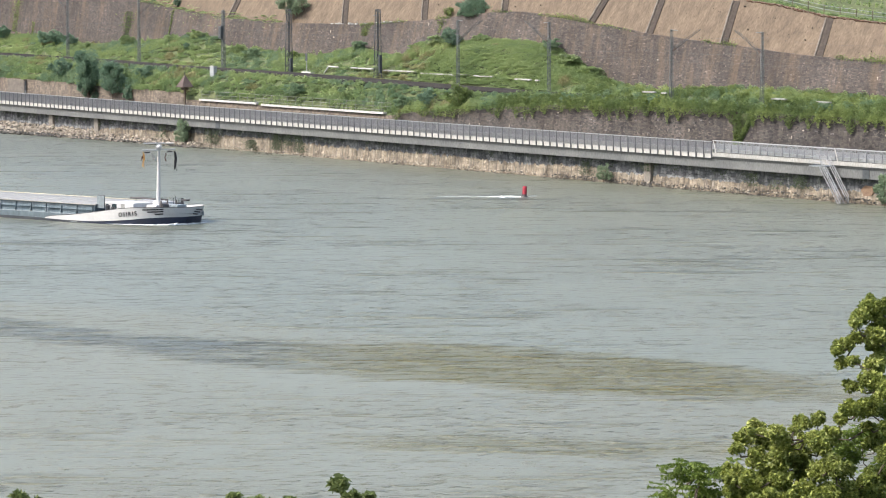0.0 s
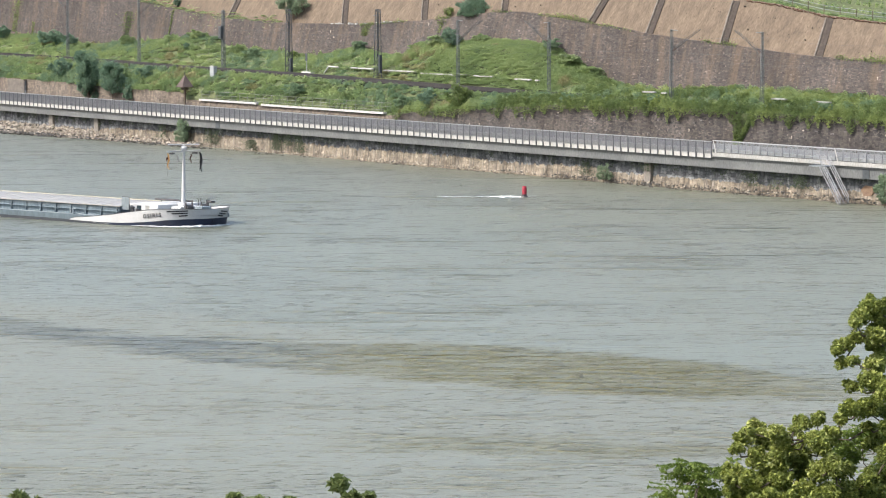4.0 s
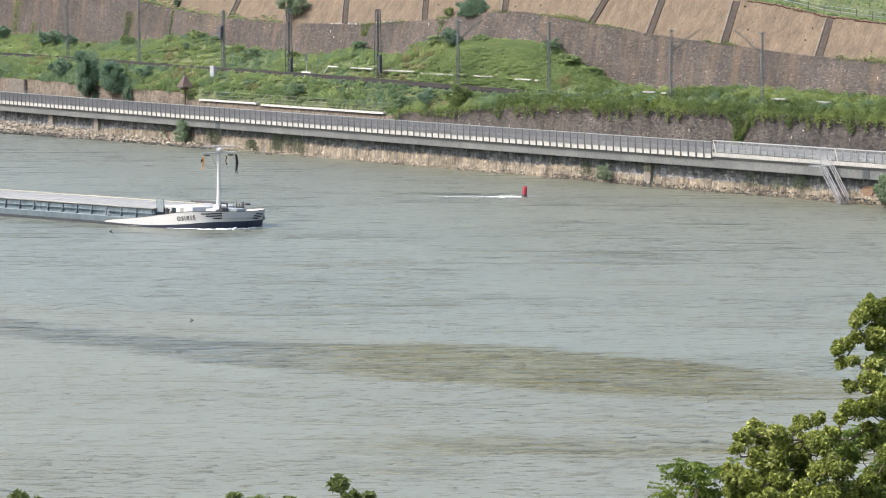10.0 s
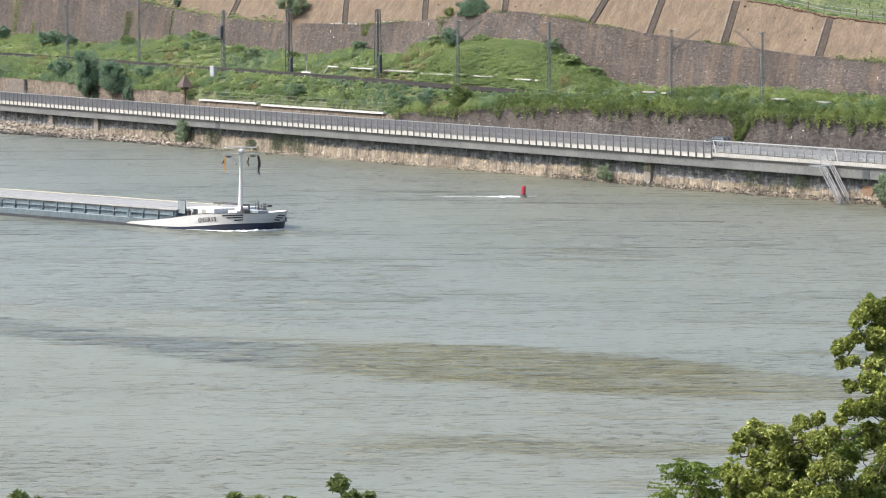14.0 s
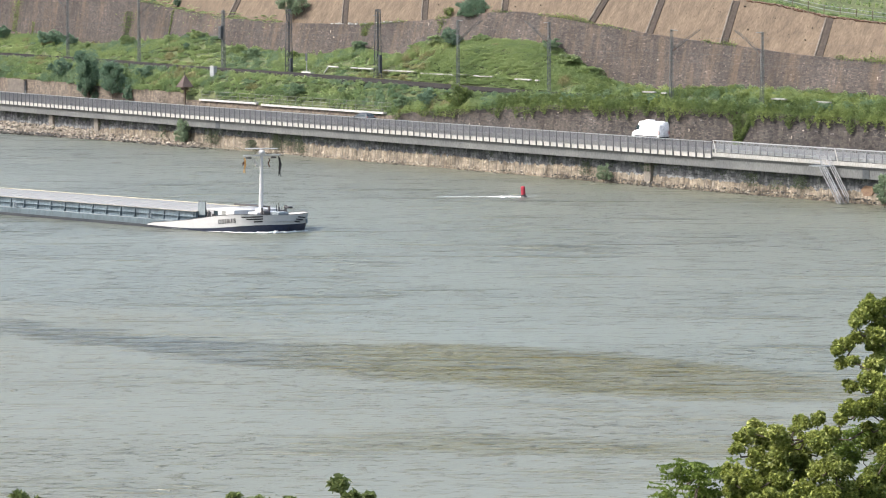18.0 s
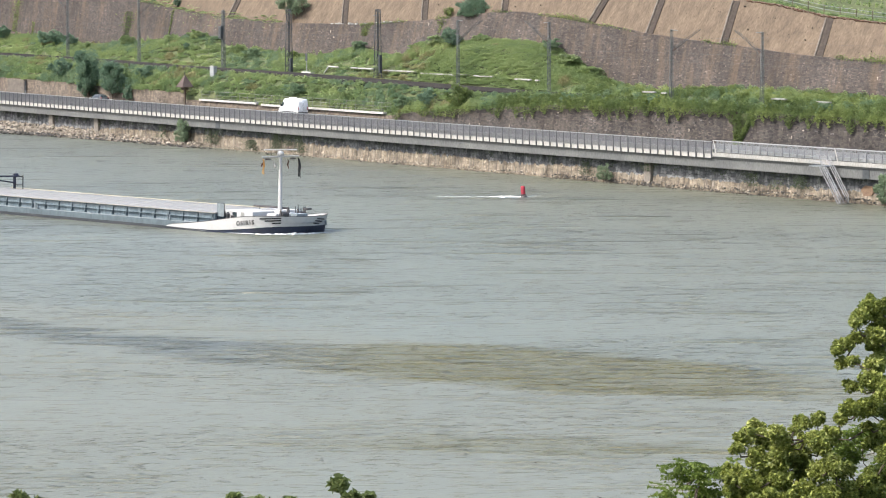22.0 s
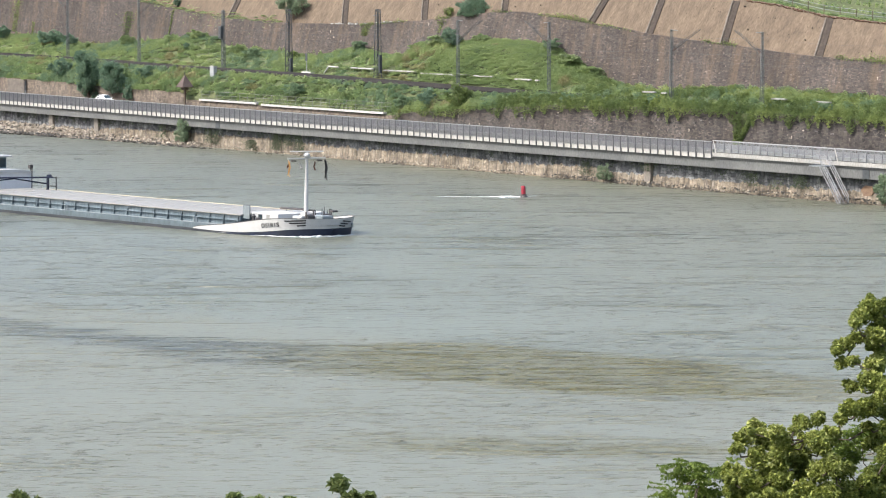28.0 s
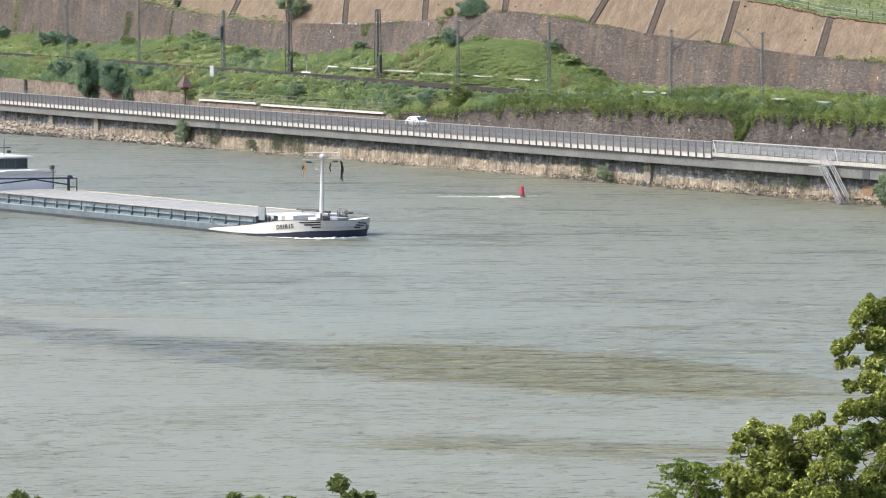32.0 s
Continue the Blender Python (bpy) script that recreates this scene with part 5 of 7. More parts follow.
# water thrown up along the bow
def foam_ridge(path, width, height, rng, n=5):
    g = Geo()
    sheet = []
    for k, (p, w) in enumerate(path):
        row = []
        for j in range(n):
            t = j / (n - 1)
            hgt = height * w * math.sin(math.pi * t) * rng.uniform(0.35, 1.2)
            row.append((p[0] + rng.uniform(-0.1, 0.1), p[1] + (t - 0.5) * width * w * rng.uniform(0.8, 1.2), p[2] + hgt))
        sheet.append(row)
    g.grid(sheet)
    return g


rng = random.Random(11)
def foam_along(x0, x1, step, out0, out1, w):
    n = int(abs(x1 - x0) / step)
    path = []
    for i in range(n + 1):
        t = i / n
        x = x0 + (x1 - x0) * t
        path.append(((x, -half(min(x, STEM), 0) - out0 - (out1 - out0) * t, -0.11), w * (0.35 + math.sin(math.pi * min(1, t * 0.9 + 0.1)) * rng.uniform(0.5, 1.1))))
    return path


path = []
for k in range(46):       # round the bow from the starboard shoulder to the port side
    y = -5.2 + 8.6 * k / 45
    x = bow_x(y)
    path.append(((x + 0.22, y * 1.03, -0.1), 0.55 + 0.55 * math.sin(math.pi * min(1.0, k / 45)) * rng.uniform(0.7, 1.15)))
part("bow_wave", foam_ridge(path, 0.6, 0.2, rng), M_foam, ship, "white foam of the bow wave")
part("bow_wave", foam_ridge(foam_along(-5.0, -8.5, 0.25, 0.1, 0.5, 0.4), 0.5, 0.14, rng), M_foam, ship)
part("bow_wave", foam_ridge(foam_along(-12.5, -15.5, 0.3, 0.2, 0.4, 0.2), 0.4, 0.05, rng), M_foam, ship)
part("bow_wave", foam_ridge(foam_along(-7.8, -9.2, 0.3, 0.6, 0.8, 0.22), 0.5, 0.08, rng), M_foam, ship)

# ---- buoy and its wake ----
M_red = material("red_buoy_paint", (0.306, 0.027, 0.043), (0.238, 0.024, 0.036), 0.5, scale=2)
BUOY = Vector((10.44, 434.14, 0))
buoy = thing("channel_buoy", "red cylindrical channel buoy leaning in the current", "buoy", Matrix.Translation(BUOY))
part("can", Geo().lathe([(0.27, -0.2), (0.29, 0.3), (0.28, 1.32), (0.24, 1.4), (0.0, 1.43)], 18), M_red, buoy, "red can", True)
part("float", Geo().lathe([(0.0, -0.35), (0.48, -0.3), (0.55, -0.05), (0.45, 0.12), (0.28, 0.18)], 18), M_gear, buoy, "dark floating collar", True)
part("band", Geo().lathe([(0.29, 0.18), (0.3, 0.2), (0.3, 0.34), (0.29, 0.36)], 18), M_gear, buoy)
wake = thing("buoy_wake", "white streak of foam behind the buoy", "foam", BANK.to_3x3().to_4x4())
wake.matrix_basis = Matrix.Translation(BUOY) @ pose(0, 0, 0, 0, 0, 176)
rg = random.Random(5)
path = [((0.3 + 0.28 * i, 0.25 * math.sin(i * 0.9), 0.015), (0.35 + 0.75 * math.sin(math.pi * min(1, i / 15)) * rg.uniform(0.5, 1)) * (1 if i < 12 else 0.7 if i < 20 else 0.45)) for i in range(40)]
part("foam_streak", foam_ridge(path, 1.9, 0.14, rg), M_foam, wake)
path = [((-0.35 - 0.2 * i, -0.7 - 0.25 * i, 0.015), 0.5 - 0.05 * i) for i in range(7)]
part("foam_streak", foam_ridge(path, 1.0, 0.14, rg), M_foam, wake)

# ---- stairs down the quay ----
stair = bank_thing("quay_stairs", "galvanised steel stairs from the viaduct to the water", "stairs", 94.9, -0.3, 0)


def sl(t, y, up=0.0):
    return (0.3 + 3.55 * t, y, 4.62 - 4.55 * t + up)


for y in (-0.12, -0.8, -1.5, -1.9):
    part("stringer", Geo().bar(sl(0, y), sl(1, y), 0.075), M_post, stair)
    part("stair_rail", Geo().bar(sl(-0.09, y, 1.08), sl(1.0, y, 0.95), 0.055), M_rail_steel, stair)
    if y in (-0.8, -1.9):
        continue
    part("stair_rail", Geo().bar(sl(0, y, 0.56), sl(1.0, y, 0.5), 0.05), M_rail_steel, stair)
    for t in (0.02, 0.33, 0.66, 0.98):
        part("baluster", Geo().bar(sl(t, y), sl(t, y, 1.02), 0.04), M_steel, stair)
for i in range(22):
    t = (i + 0.5) / 22
    part("tread", Geo().box(-0.1, 0.1, -1.5, -0.15, -0.015, 0.015, Matrix.Translation(sl(t, 0))), M_post, stair)
land = part("landing", Geo().box(-1.9, 0.35, -1.6, 0.2, 4.52, 4.66), M_steel, stair)
for x, y in ((-1.9, -1.55), (-0.8, -1.55), (0.2, -1.55)):
    part("landing_post", Geo().bar((x, y, 4.6), (x, y, 5.75), 0.035), M_steel, land)
part("landing_rail", Geo().bar((-1.9, -1.55, 5.75), (0.2, -1.55, 5.75), 0.035).bar((-1.9, -1.55, 5.2), (0.2, -1.55, 5.2), 0.03).bar((-1.9, -1.55, 5.75), (-1.9, 0.2, 5.75), 0.035), M_steel, land)

# ---- road vehicles; x forward, wheels on z = 0 ----
M_van = material("white_van_paint", (0.86, 0.86, 0.85), (0.82, 0.82, 0.81), 0.3, scale=0.5, spec=0.5)
M_tyre = material("tyre_rubber", (0.02, 0.02, 0.02), None, 0.9, scale=5)
M_rim = material("wheel_rim", (0.35, 0.36, 0.37), None, 0.4, 0.7, scale=3)
M_silver = material("silver_blue_car_paint", (0.051, 0.057, 0.063), (0.042, 0.048, 0.054), 0.4, 0.2, scale=0.5, spec=0.5)
M_tail = material("tail_lamp", (0.35, 0.02, 0.02), None, 0.3, scale=4)
M_lamp = material("head_lamp", (0.6, 0.62, 0.62), None, 0.15, scale=4)
M_plate = material("number_plate", (0.7, 0.7, 0.66), None, 0.5, scale=4)
M_trim = material("black_plastic_trim", (0.03, 0.03, 0.032), None, 0.7, scale=5)


def loft(sections, name):
    """A body through rings of equal count, closed at both ends."""
    g = Geo()
    n = len(sections[0])
    for s in sections:
        g.v += s
    for i in range(len(sections) - 1):
        for j in range(n):
            a, b = i * n + j, i * n + (j + 1) % n
            g.f.append((a, b, b + n, a + n))
    g.f.append(tuple(reversed(range(n))))
    g.f.append(tuple(range(len(sections) * n - n, len(sections) * n)))
    return g


def ring(x, w, z0, z1, tuck=0.12, r=0.14, lean=0.0):
    """A rounded upright section of a car body at x."""
    h = z1 - z0
    pts = []
    for y, z in ((-w + 0.05, z0), (w - 0.05, z0), (w, z0 + 0.12 * h), (w, z0 + 0.5 * h), (w - tuck * 0.5, z1 - r * 0.9 - 0.1 * h), (w - tuck, z1 - r * 0.5), (w - tuck - r * 0.6, z1), (0, z1 + 0.03),
                 (-w + tuck + r * 0.6, z1), (-w + tuck, z1 - r * 0.5), (-w + tuck * 0.5, z1 - r * 0.9 - 0.1 * h), (-w, z0 + 0.5 * h), (-w, z0 + 0.12 * h)):
        pts.append((x + lean * (z - z0) / h, y, z))
    return pts


def add_wheels(ob, xs, track, rad):
    for x in xs:
        for s in (-1, 1):
            wl = part("wheel", Geo().lathe([(rad * 0.6, -0.11), (rad * 0.93, -0.11), (rad, -0.07), (rad, 0.07), (rad * 0.93, 0.11), (rad * 0.6, 0.11)], 20, Matrix.Translation((x, s * track, rad)) @ pose(0, 0, 0, 90)), M_tyre, ob)
            part("rim", Geo().lathe([(0, 0.09), (rad * 0.3, 0.1), (rad * 0.62, 0.06), (rad * 0.62, -0.06), (rad * 0.3, -0.1), (0, -0.09)], 16, Matrix.Translation((x, s * track, rad)) @ pose(0, 0, 0, 90)), M_rim, wl)


van = thing("delivery_van", "white high-roof delivery van on the road", "van")
part("body", loft([ring(-2.9, 0.95, 0.45, 2.55, 0.14), ring(-2.8, 0.99, 0.4, 2.66, 0.14), ring(0.9, 0.99, 0.4, 2.70, 0.14), ring(1.3, 0.98, 0.4, 2.62, 0.16), ring(1.75, 0.97, 0.4, 2.15, 0.18), ring(2.15, 0.96, 0.42, 1.55, 0.12), ring(2.75, 0.93, 0.42, 1.18, 0.1), ring(2.95, 0.85, 0.5, 0.95, 0.1)], "van"), M_van, van, "", True)
part("windscreen", Geo().add([(1.42, -0.8, 2.5), (1.42, 0.8, 2.5), (2.2, 0.87, 1.56), (2.2, -0.87, 1.56)], [(0, 3, 2, 1)]).box(1.5, 1.9, -0.85, 0.85, 1.6, 2.05), M_glass_dark, van)
for s in (-1, 1):
    part("side_window", Geo().add([(0.95, s * 0.985, 1.5), (1.95, s * 0.975, 1.48), (1.55, s * 0.91, 2.15), (0.95, s * 0.92, 2.2)], [(0, 1, 2, 3) if s < 0 else (3, 2, 1, 0)]), M_glass_dark, van)
    part("mirror", Geo().soft_box(1.75, 1.9, s * 1.08 - 0.1, s * 1.08 + 0.1, 1.4, 1.75, 0.04), M_trim, van)
    part("tail_lamp", Geo().soft_box(-2.94, -2.86, s * 0.88 - 0.06, s * 0.88 + 0.06, 0.95, 1.45, 0.02), M_tail, van)
    part("head_lamp", Geo().soft_box(2.7, 2.92, s * 0.72 - 0.14, s * 0.72 + 0.14, 0.85, 1.05, 0.04), M_lamp, van)
    part("side_trim", Geo().box(-2.7, 2.2, s * 0.985 - 0.012, s * 0.985 + 0.012, 0.6, 0.72), M_trim, van)
    part("rear_window", Geo().soft_box(-2.915, -2.89, s * 0.42 - 0.33, s * 0.42 + 0.33, 1.55, 2.2, 0.02), M_van, van, "painted-over rear window panel")
part("door_seam", Geo().box(-2.915, -2.89, -0.012, 0.012, 0.55, 2.5), M_trim, van)
part("bumper", Geo().soft_box(-3.02, -2.85, -0.9, 0.9, 0.4, 0.62, 0.05), M_trim, van)
part("number_plate", Geo().soft_box(-2.94, -2.9, -0.26, 0.26, 0.75, 0.86, 0.01), M_plate, van)
part("roof_vent", Geo().soft_box(-0.6, 0.6, -0.4, 0.4, 2.68, 2.86, 0.07), M_van, van, "white roof hatch")
add_wheels(van, (-1.85, 1.85), 0.84, 0.34)


def car(name, paint, label):
    ob = thing(name, label, "car")
    part("body", loft([ring(-2.2, 0.72, 0.45, 0.75, 0.05, 0.1), ring(-2.05, 0.85, 0.3, 0.86, 0.05, 0.1), ring(-1.2, 0.88, 0.24, 0.88, 0.06, 0.1), ring(0.7, 0.88, 0.24, 0.84, 0.06, 0.1), ring(1.9, 0.86, 0.28, 0.68, 0.06, 0.1), ring(2.15, 0.75, 0.36, 0.58, 0.05, 0.1)], name), paint, ob, "", True)
    part("roof", loft([ring(-1.9, 0.72, 0.8, 0.9, 0.04, 0.04), ring(-1.45, 0.72, 0.8, 1.38, 0.16, 0.08), ring(-0.3, 0.74, 0.8, 1.47, 0.18, 0.08), ring(0.35, 0.74, 0.8, 1.42, 0.18, 0.08), ring(1.25, 0.74, 0.8, 0.86, 0.04, 0.04)], name), paint, ob, "", True)
    for s in (-1, 1):
        part("side_window", Geo().add([(-1.5, s * 0.775, 0.88), (0.95, s * 0.775, 0.88), (0.32, s * 0.64, 1.36), (-1.3, s * 0.64, 1.34)], [(0, 1, 2, 3) if s < 0 else (3, 2, 1, 0)]), M_glass_dark, ob)
        part("tail_lamp", Geo().soft_box(-2.16, -2.05, s * 0.66 - 0.14, s * 0.66 + 0.14, 0.68, 0.84, 0.03), M_tail, ob)
        part("head_lamp", Geo().soft_box(1.96, 2.1, s * 0.62 - 0.16, s * 0.62 + 0.16, 0.56, 0.7, 0.03), M_lamp, ob)
        part("mirror", Geo().soft_box(0.7, 0.86, s * 0.95 - 0.09, s * 0.95 + 0.09, 0.95, 1.1, 0.03), paint, ob)
    part("rear_window", Geo().add([(-1.89, -0.6, 0.94), (-1.89, 0.6, 0.94), (-1.49, 0.5, 1.35), (-1.49, -0.5, 1.35)], [(0, 3, 2, 1)]), M_glass_dark, ob)
    part("windscreen", Geo().add([(1.24, -0.64, 0.9), (1.24, 0.64, 0.9), (0.42, 0.54, 1.42), (0.42, -0.54, 1.42)], [(0, 1, 2, 3)]), M_glass_dark, ob)
    add_wheels(ob, (-1.3, 1.3), 0.78, 0.32)
    return ob


car_blue = car("passenger_car", M_silver, "low blue-grey passenger car on the road")
for piece in car_blue.children:      # a flatter car than the white one
    if not piece.name.startswith("wheel"):
        piece.data.transform(Matrix.Diagonal((1, 1, 0.84, 1)))
car_white = car("passenger_car", M_van, "white passenger car on the road")

# ---- birds ----
M_bird = material("dark_feathers", (0.02, 0.02, 0.024), (0.04, 0.035, 0.03), 0.8, scale=20)


def bird():
    ob = thing("swift", "small dark swift gliding over the river", "bird", group="swifts")
    part("body", Geo().lathe([(0, -0.12), (0.018, -0.09), (0.033, 0.0), (0.026, 0.06), (0, 0.1)], 8, pose(0, 0, 0, 0, 90)), M_bird, ob, "", True)
    for s, tip in ((-1, 0.05), (1, 0.1)):
        g = Geo()
        prof = [(0.0, 0.036, -0.036, 0.0), (0.07, 0.043, -0.02, 0.02), (0.14, 0.0, -0.043, 0.035), (0.21, -0.1, -0.115, tip * 0.7)]
        g.grid([[(x0, s * y, z), ((x0 + x1) / 2, s * y, z + 0.012), (x1, s * y, z)] for y, x0, x1, z in prof])
        part("wing", g, M_bird, ob)
    part("tail", Geo().add([(-0.1, 0, 0), (-0.19, 0.035, 0), (-0.155, 0, 0.006), (-0.19, -0.035, 0)], [(0, 1, 2), (0, 2, 3)]), M_bird, ob)
    return ob


birds = [bird() for _ in range(5)]


# ---- riprap along the waterline ----
def rock_mesh(seed):
    rng = random.Random(seed)
    bm = bmesh.new()
    bmesh.ops.create_icosphere(bm, subdivisions=1, radius=1)
    s = Vector((rng.uniform(0.8, 1.3), rng.uniform(0.6, 0.95), rng.uniform(0.45, 0.75)))
    for v in bm.verts:
        v.co = Vector((v.co.x * s.x, v.co.y * s.y, v.co.z * s.z)) * rng.uniform(0.75, 1.2)
    vs, fs = [v.co[:] for v in bm.verts], [[q.index for q in f.verts] for f in bm.faces]
    bm.free()
    return vs, fs


def shore_off(r):
    return float(np.interp(r, [-170, -111, -80, -44, -20, 11, 60, 110], [-9.0, -7.4, -3.2, -2.4, -0.8, 0.35, -0.1, 0.0]))


rocks = [rock_mesh(i) for i in range(8)]
riprap = thing("riprap", "heap of pale and brown boulders along the waterline", "boulders", BANK, kind="structure")
rng = random.Random(21)
rest, rest_pale, singles = Geo(), Geo(), 0
shapes = []
M_rock_wet = material("wet_dark_stone", (0.085, 0.078, 0.068), (0.05, 0.047, 0.042), 0.7, scale=0.7, fine=6, bump=0.4)
rest_wet = Geo()
for i, (vs, fs) in enumerate(rocks):
    shapes.append(Geo().add(vs, fs).mesh("rock", M_rock_pale if i % 2 else M_rock))
for r in np.arange(-172, 118, 0.34):
    s0 = shore_off(r)
    depth = max(0.6, 1.0 - s0)
    for k in range(max(3, int(depth / 0.75 + rng.random()))):
        t = rng.random()
        if -54 < r < 38 and rng.random() < 0.6:
            continue
        off = s0 + depth * t + rng.uniform(-0.1, 0.1)
        top = np.interp(r, [-140, -105, -80, -40, 0, 40, 80], [1.5, 1.3, 0.8, 0.55, 0.5, 0.6, 0.7])
        size = rng.uniform(0.15, 0.42) * (0.85 if r < -54 else 0.55)
        z = top * t * 0.95 + rng.uniform(-0.05, 0.18)
        m = Matrix.Translation(at(r + rng.uniform(-0.3, 0.3), off, z)) @ pose(0, 0, 0, rng.uniform(-25, 25), rng.uniform(-25, 25), rng.uniform(0, 360)) @ Matrix.Scale(size, 4)
        i = rng.randrange(8)
        if -112 < r < -58 and singles < 300 and t > 0.3 and rng.random() < 0.8:
            part("rock", shapes[i], None, riprap, m=m)
            singles += 1
        else:
            (rest_wet if t < 0.3 and rng.random() < 0.75 or rng.random() < (0.08 if -100 < r < 25 else 0.6 if r > 25 else 0.2) else rest_pale if i % 2 or -54 < r < 38 and t > 0.4 else rest).add(*rocks[i], m)
tagged(part("loose_stones", rest, M_rock, riprap), kind="stuff")
tagged(part("loose_stones", rest_pale, M_rock_pale, riprap), kind="stuff")
tagged(part("loose_stones", rest_wet, M_rock_wet, riprap, "dark wet stones at the waterline"), kind="stuff")


# ---- foliage on the far bank ----
nrng = np.random.default_rng(7)


def clumps(spec, seed):
    """Leaf quads for many low shrubs: (r, off, width, height, leaves, leaf size)."""
    rg = np.random.default_rng(seed)
    out = []
    for r, off, w, h, n, size, z in spec:
        p = blob(n, rg, (w, w, h), 5, 0.45, 0.45)
        p[:, 2] = np.abs(p[:, 2]) * 1.0
        c = np.array(at(r, off, z))
        out.append(leaves(p + c, size, rg, 0.45, 1.4))
    return np.concatenate(out)


def lump(r, off):
    return noise.noise(Vector((r * 0.09, off * 0.25, 3.1)))


rg = random.Random(31)
sorts = collections.defaultdict(list)


def sort_of(r, off):
    """Which plant grows where: patches of bright, olive, dark and dry growth."""
    q = noise.noise(Vector((r * 0.055, off * 0.16, 8.3))) + 0.75 * noise.noise(Vector((r * 0.2, off * 0.5, 2.3))) + rg.uniform(-0.32, 0.32)
    return "dark" if q < -0.33 else "olive" if q < 0.0 else "bright" if q < 0.66 else "dry"


for r in np.arange(-185, 122, 1.15):
    # between the wall and the track
    for k in range(4):
        off = 10.0 + 1.2 * k + rg.uniform(-0.5, 0.5)
        rr = r + rg.uniform(-0.6, 0.6)
        q = lump(rr, off)
        h = 0.8 + 0.9 * max(0, q + 0.25) + rg.uniform(-0.2, 0.4)
        if -15 < rr < 12:
            h *= 1.25
        if rr > 12 and not 66.3 < rr < 71:
            h = 0.95 + 0.8 * rg.random() + q * 0.6
        if off < 10.7 and -80 < rr < -16:
            h *= 0.5
        if -16 < rr < 10 and off > 11.2:
            h = min(h, 0.45)
        if off > 12:
            h = min(h, (0.85 if off < 13.2 else 0.6) if rr < 12 else 1.7)
        z = ground_z(rr, max(off, 9.95)) - 0.1
        off = max(off, 10.75 if -74 < rr < -14 else 9.8)
        sort = ("ivy" if off < 11.3 or rg.random() < 0.5 else "bright" if rg.random() < 0.6 else "dark") if rr > 12 else sort_of(rr, off)
        sorts[sort].append((rr, off, rg.uniform(0.6, 1.2), h * 0.9, 430, 0.135, z))
    rr = r + rg.uniform(-0.6, 0.6)
    q = noise.noise(Vector((rr * 0.07, 5.5, 1.0)))
    sorts[sort_of(rr, 14)].append((rr, 14.0, rg.uniform(0.6, 0.9), (0.35 if -16 < rr < 10 else 0.6 + 1.3 * max(0, q + 0.1)) + rg.uniform(0, 0.25), 110, 0.2, ground_z(rr, 14.0) - 0.05))
    # between the track and the upper wall
    for k in range(6):
        off = 22.2 + rg.uniform(-0.5, 0.4) if k == 0 else rg.uniform(22.4, 29.9)
        rr = r + rg.uniform(-0.6, 0.6)
        q = lump(rr + 40, off)
        h = 0.55 + 1.5 * max(0, q + 0.1) + rg.uniform(-0.1, 0.3)
        if -24 < rr < 9 and off < 29:
            h = 0.6 + 0.5 * max(0, q)
        if rr > 9:
            h = 0.9 + 0.8 * rg.random()
        if k == 0:
            h = min(h, 0.35)
        z = ground_z(rr, off) - 0.1
        smooth = -24 < rr < 9
        sorts["meadow" if smooth and off < 28.3 else rg.choice(("ivy", "ivy", "ivy", "bright", "dark")) if rr > 14 else sort_of(rr, off)].append((rr, off, rg.uniform(0.7, 1.4), h * (0.34 if smooth else 0.8), 480, 0.13, z))
for k in range(2600):
    rr, off = rg.uniform(-26, 11), rg.uniform(22.4, 29.8)
    sorts["meadow" if rg.random() < 0.8 else "olive"].append((rr, off, rg.uniform(0.35, 0.95), rg.uniform(0.15, 0.62), 120, 0.12, ground_z(rr, off) - 0.1))
for k in range(2600):     # low growth that closes the gaps
    rr = rg.uniform(-185, 121)
    off = rg.uniform(22.3, 29.9) if rg.random() < 0.62 else rg.uniform(10.0, 13.9)
    if -16 < rr < 10 and 11.3 < off < 14.5:
        continue
    if -74 < rr < -14 and off < 10.8 or -24 < rr < 9 and off > 20:
        continue
    sorts["olive" if rg.random() < 0.4 else sort_of(rr, off)].append((rr, off, rg.uniform(0.6, 1.1), rg.uniform(0.2, 0.5), 110, 0.13, ground_z(rr, off) - 0.08))
for k in range(700):     # single taller stems and tufts that break the surface
    rr = rg.uniform(-185, 120)
    off = rg.uniform(23.5, 29.9) if rg.random() < 0.6 else rg.uniform(10.8, 13.0)
    if -24 < rr < 9 and off > 20 or -16 < rr < 10 and off < 15:
        continue
    sorts[sort_of(rr, off + 3)].append((rr, off, rg.uniform(0.25, 0.6), rg.uniform(0.7, 1.5), 150, 0.13, ground_z(rr, off) - 0.1))
for sort, mat, label in (("bright", M_leaf_bank, "tangled yellow-green scrub and brambles on the railway embankment"),
                         ("olive", M_leaf_olive, "olive green scrub on the railway embankment"),
                         ("dark", M_leaf_shade, "dark green scrub on the railway embankment"),
                         ("dry", M_leaf_dry, "pale dry grass among the scrub"),
                         ("ivy", M_leaf_ivy, "dense green bushes and ivy above the road wall"),
                         ("meadow", M_leaf_meadow, "even light green growth on the embankment")):
    name = "thicket" if sort == "ivy" else "meadow_growth" if sort == "meadow" else "dry_grass" if sort == "dry" else "scrub"
    ob = new(name, quads_mesh(name, clumps(sorts[sort], len(sort)), mat))
    ob.matrix_basis = BANK
    tagged(ob, label, "grass" if sort == "dry" else "scrub", kind="stuff")

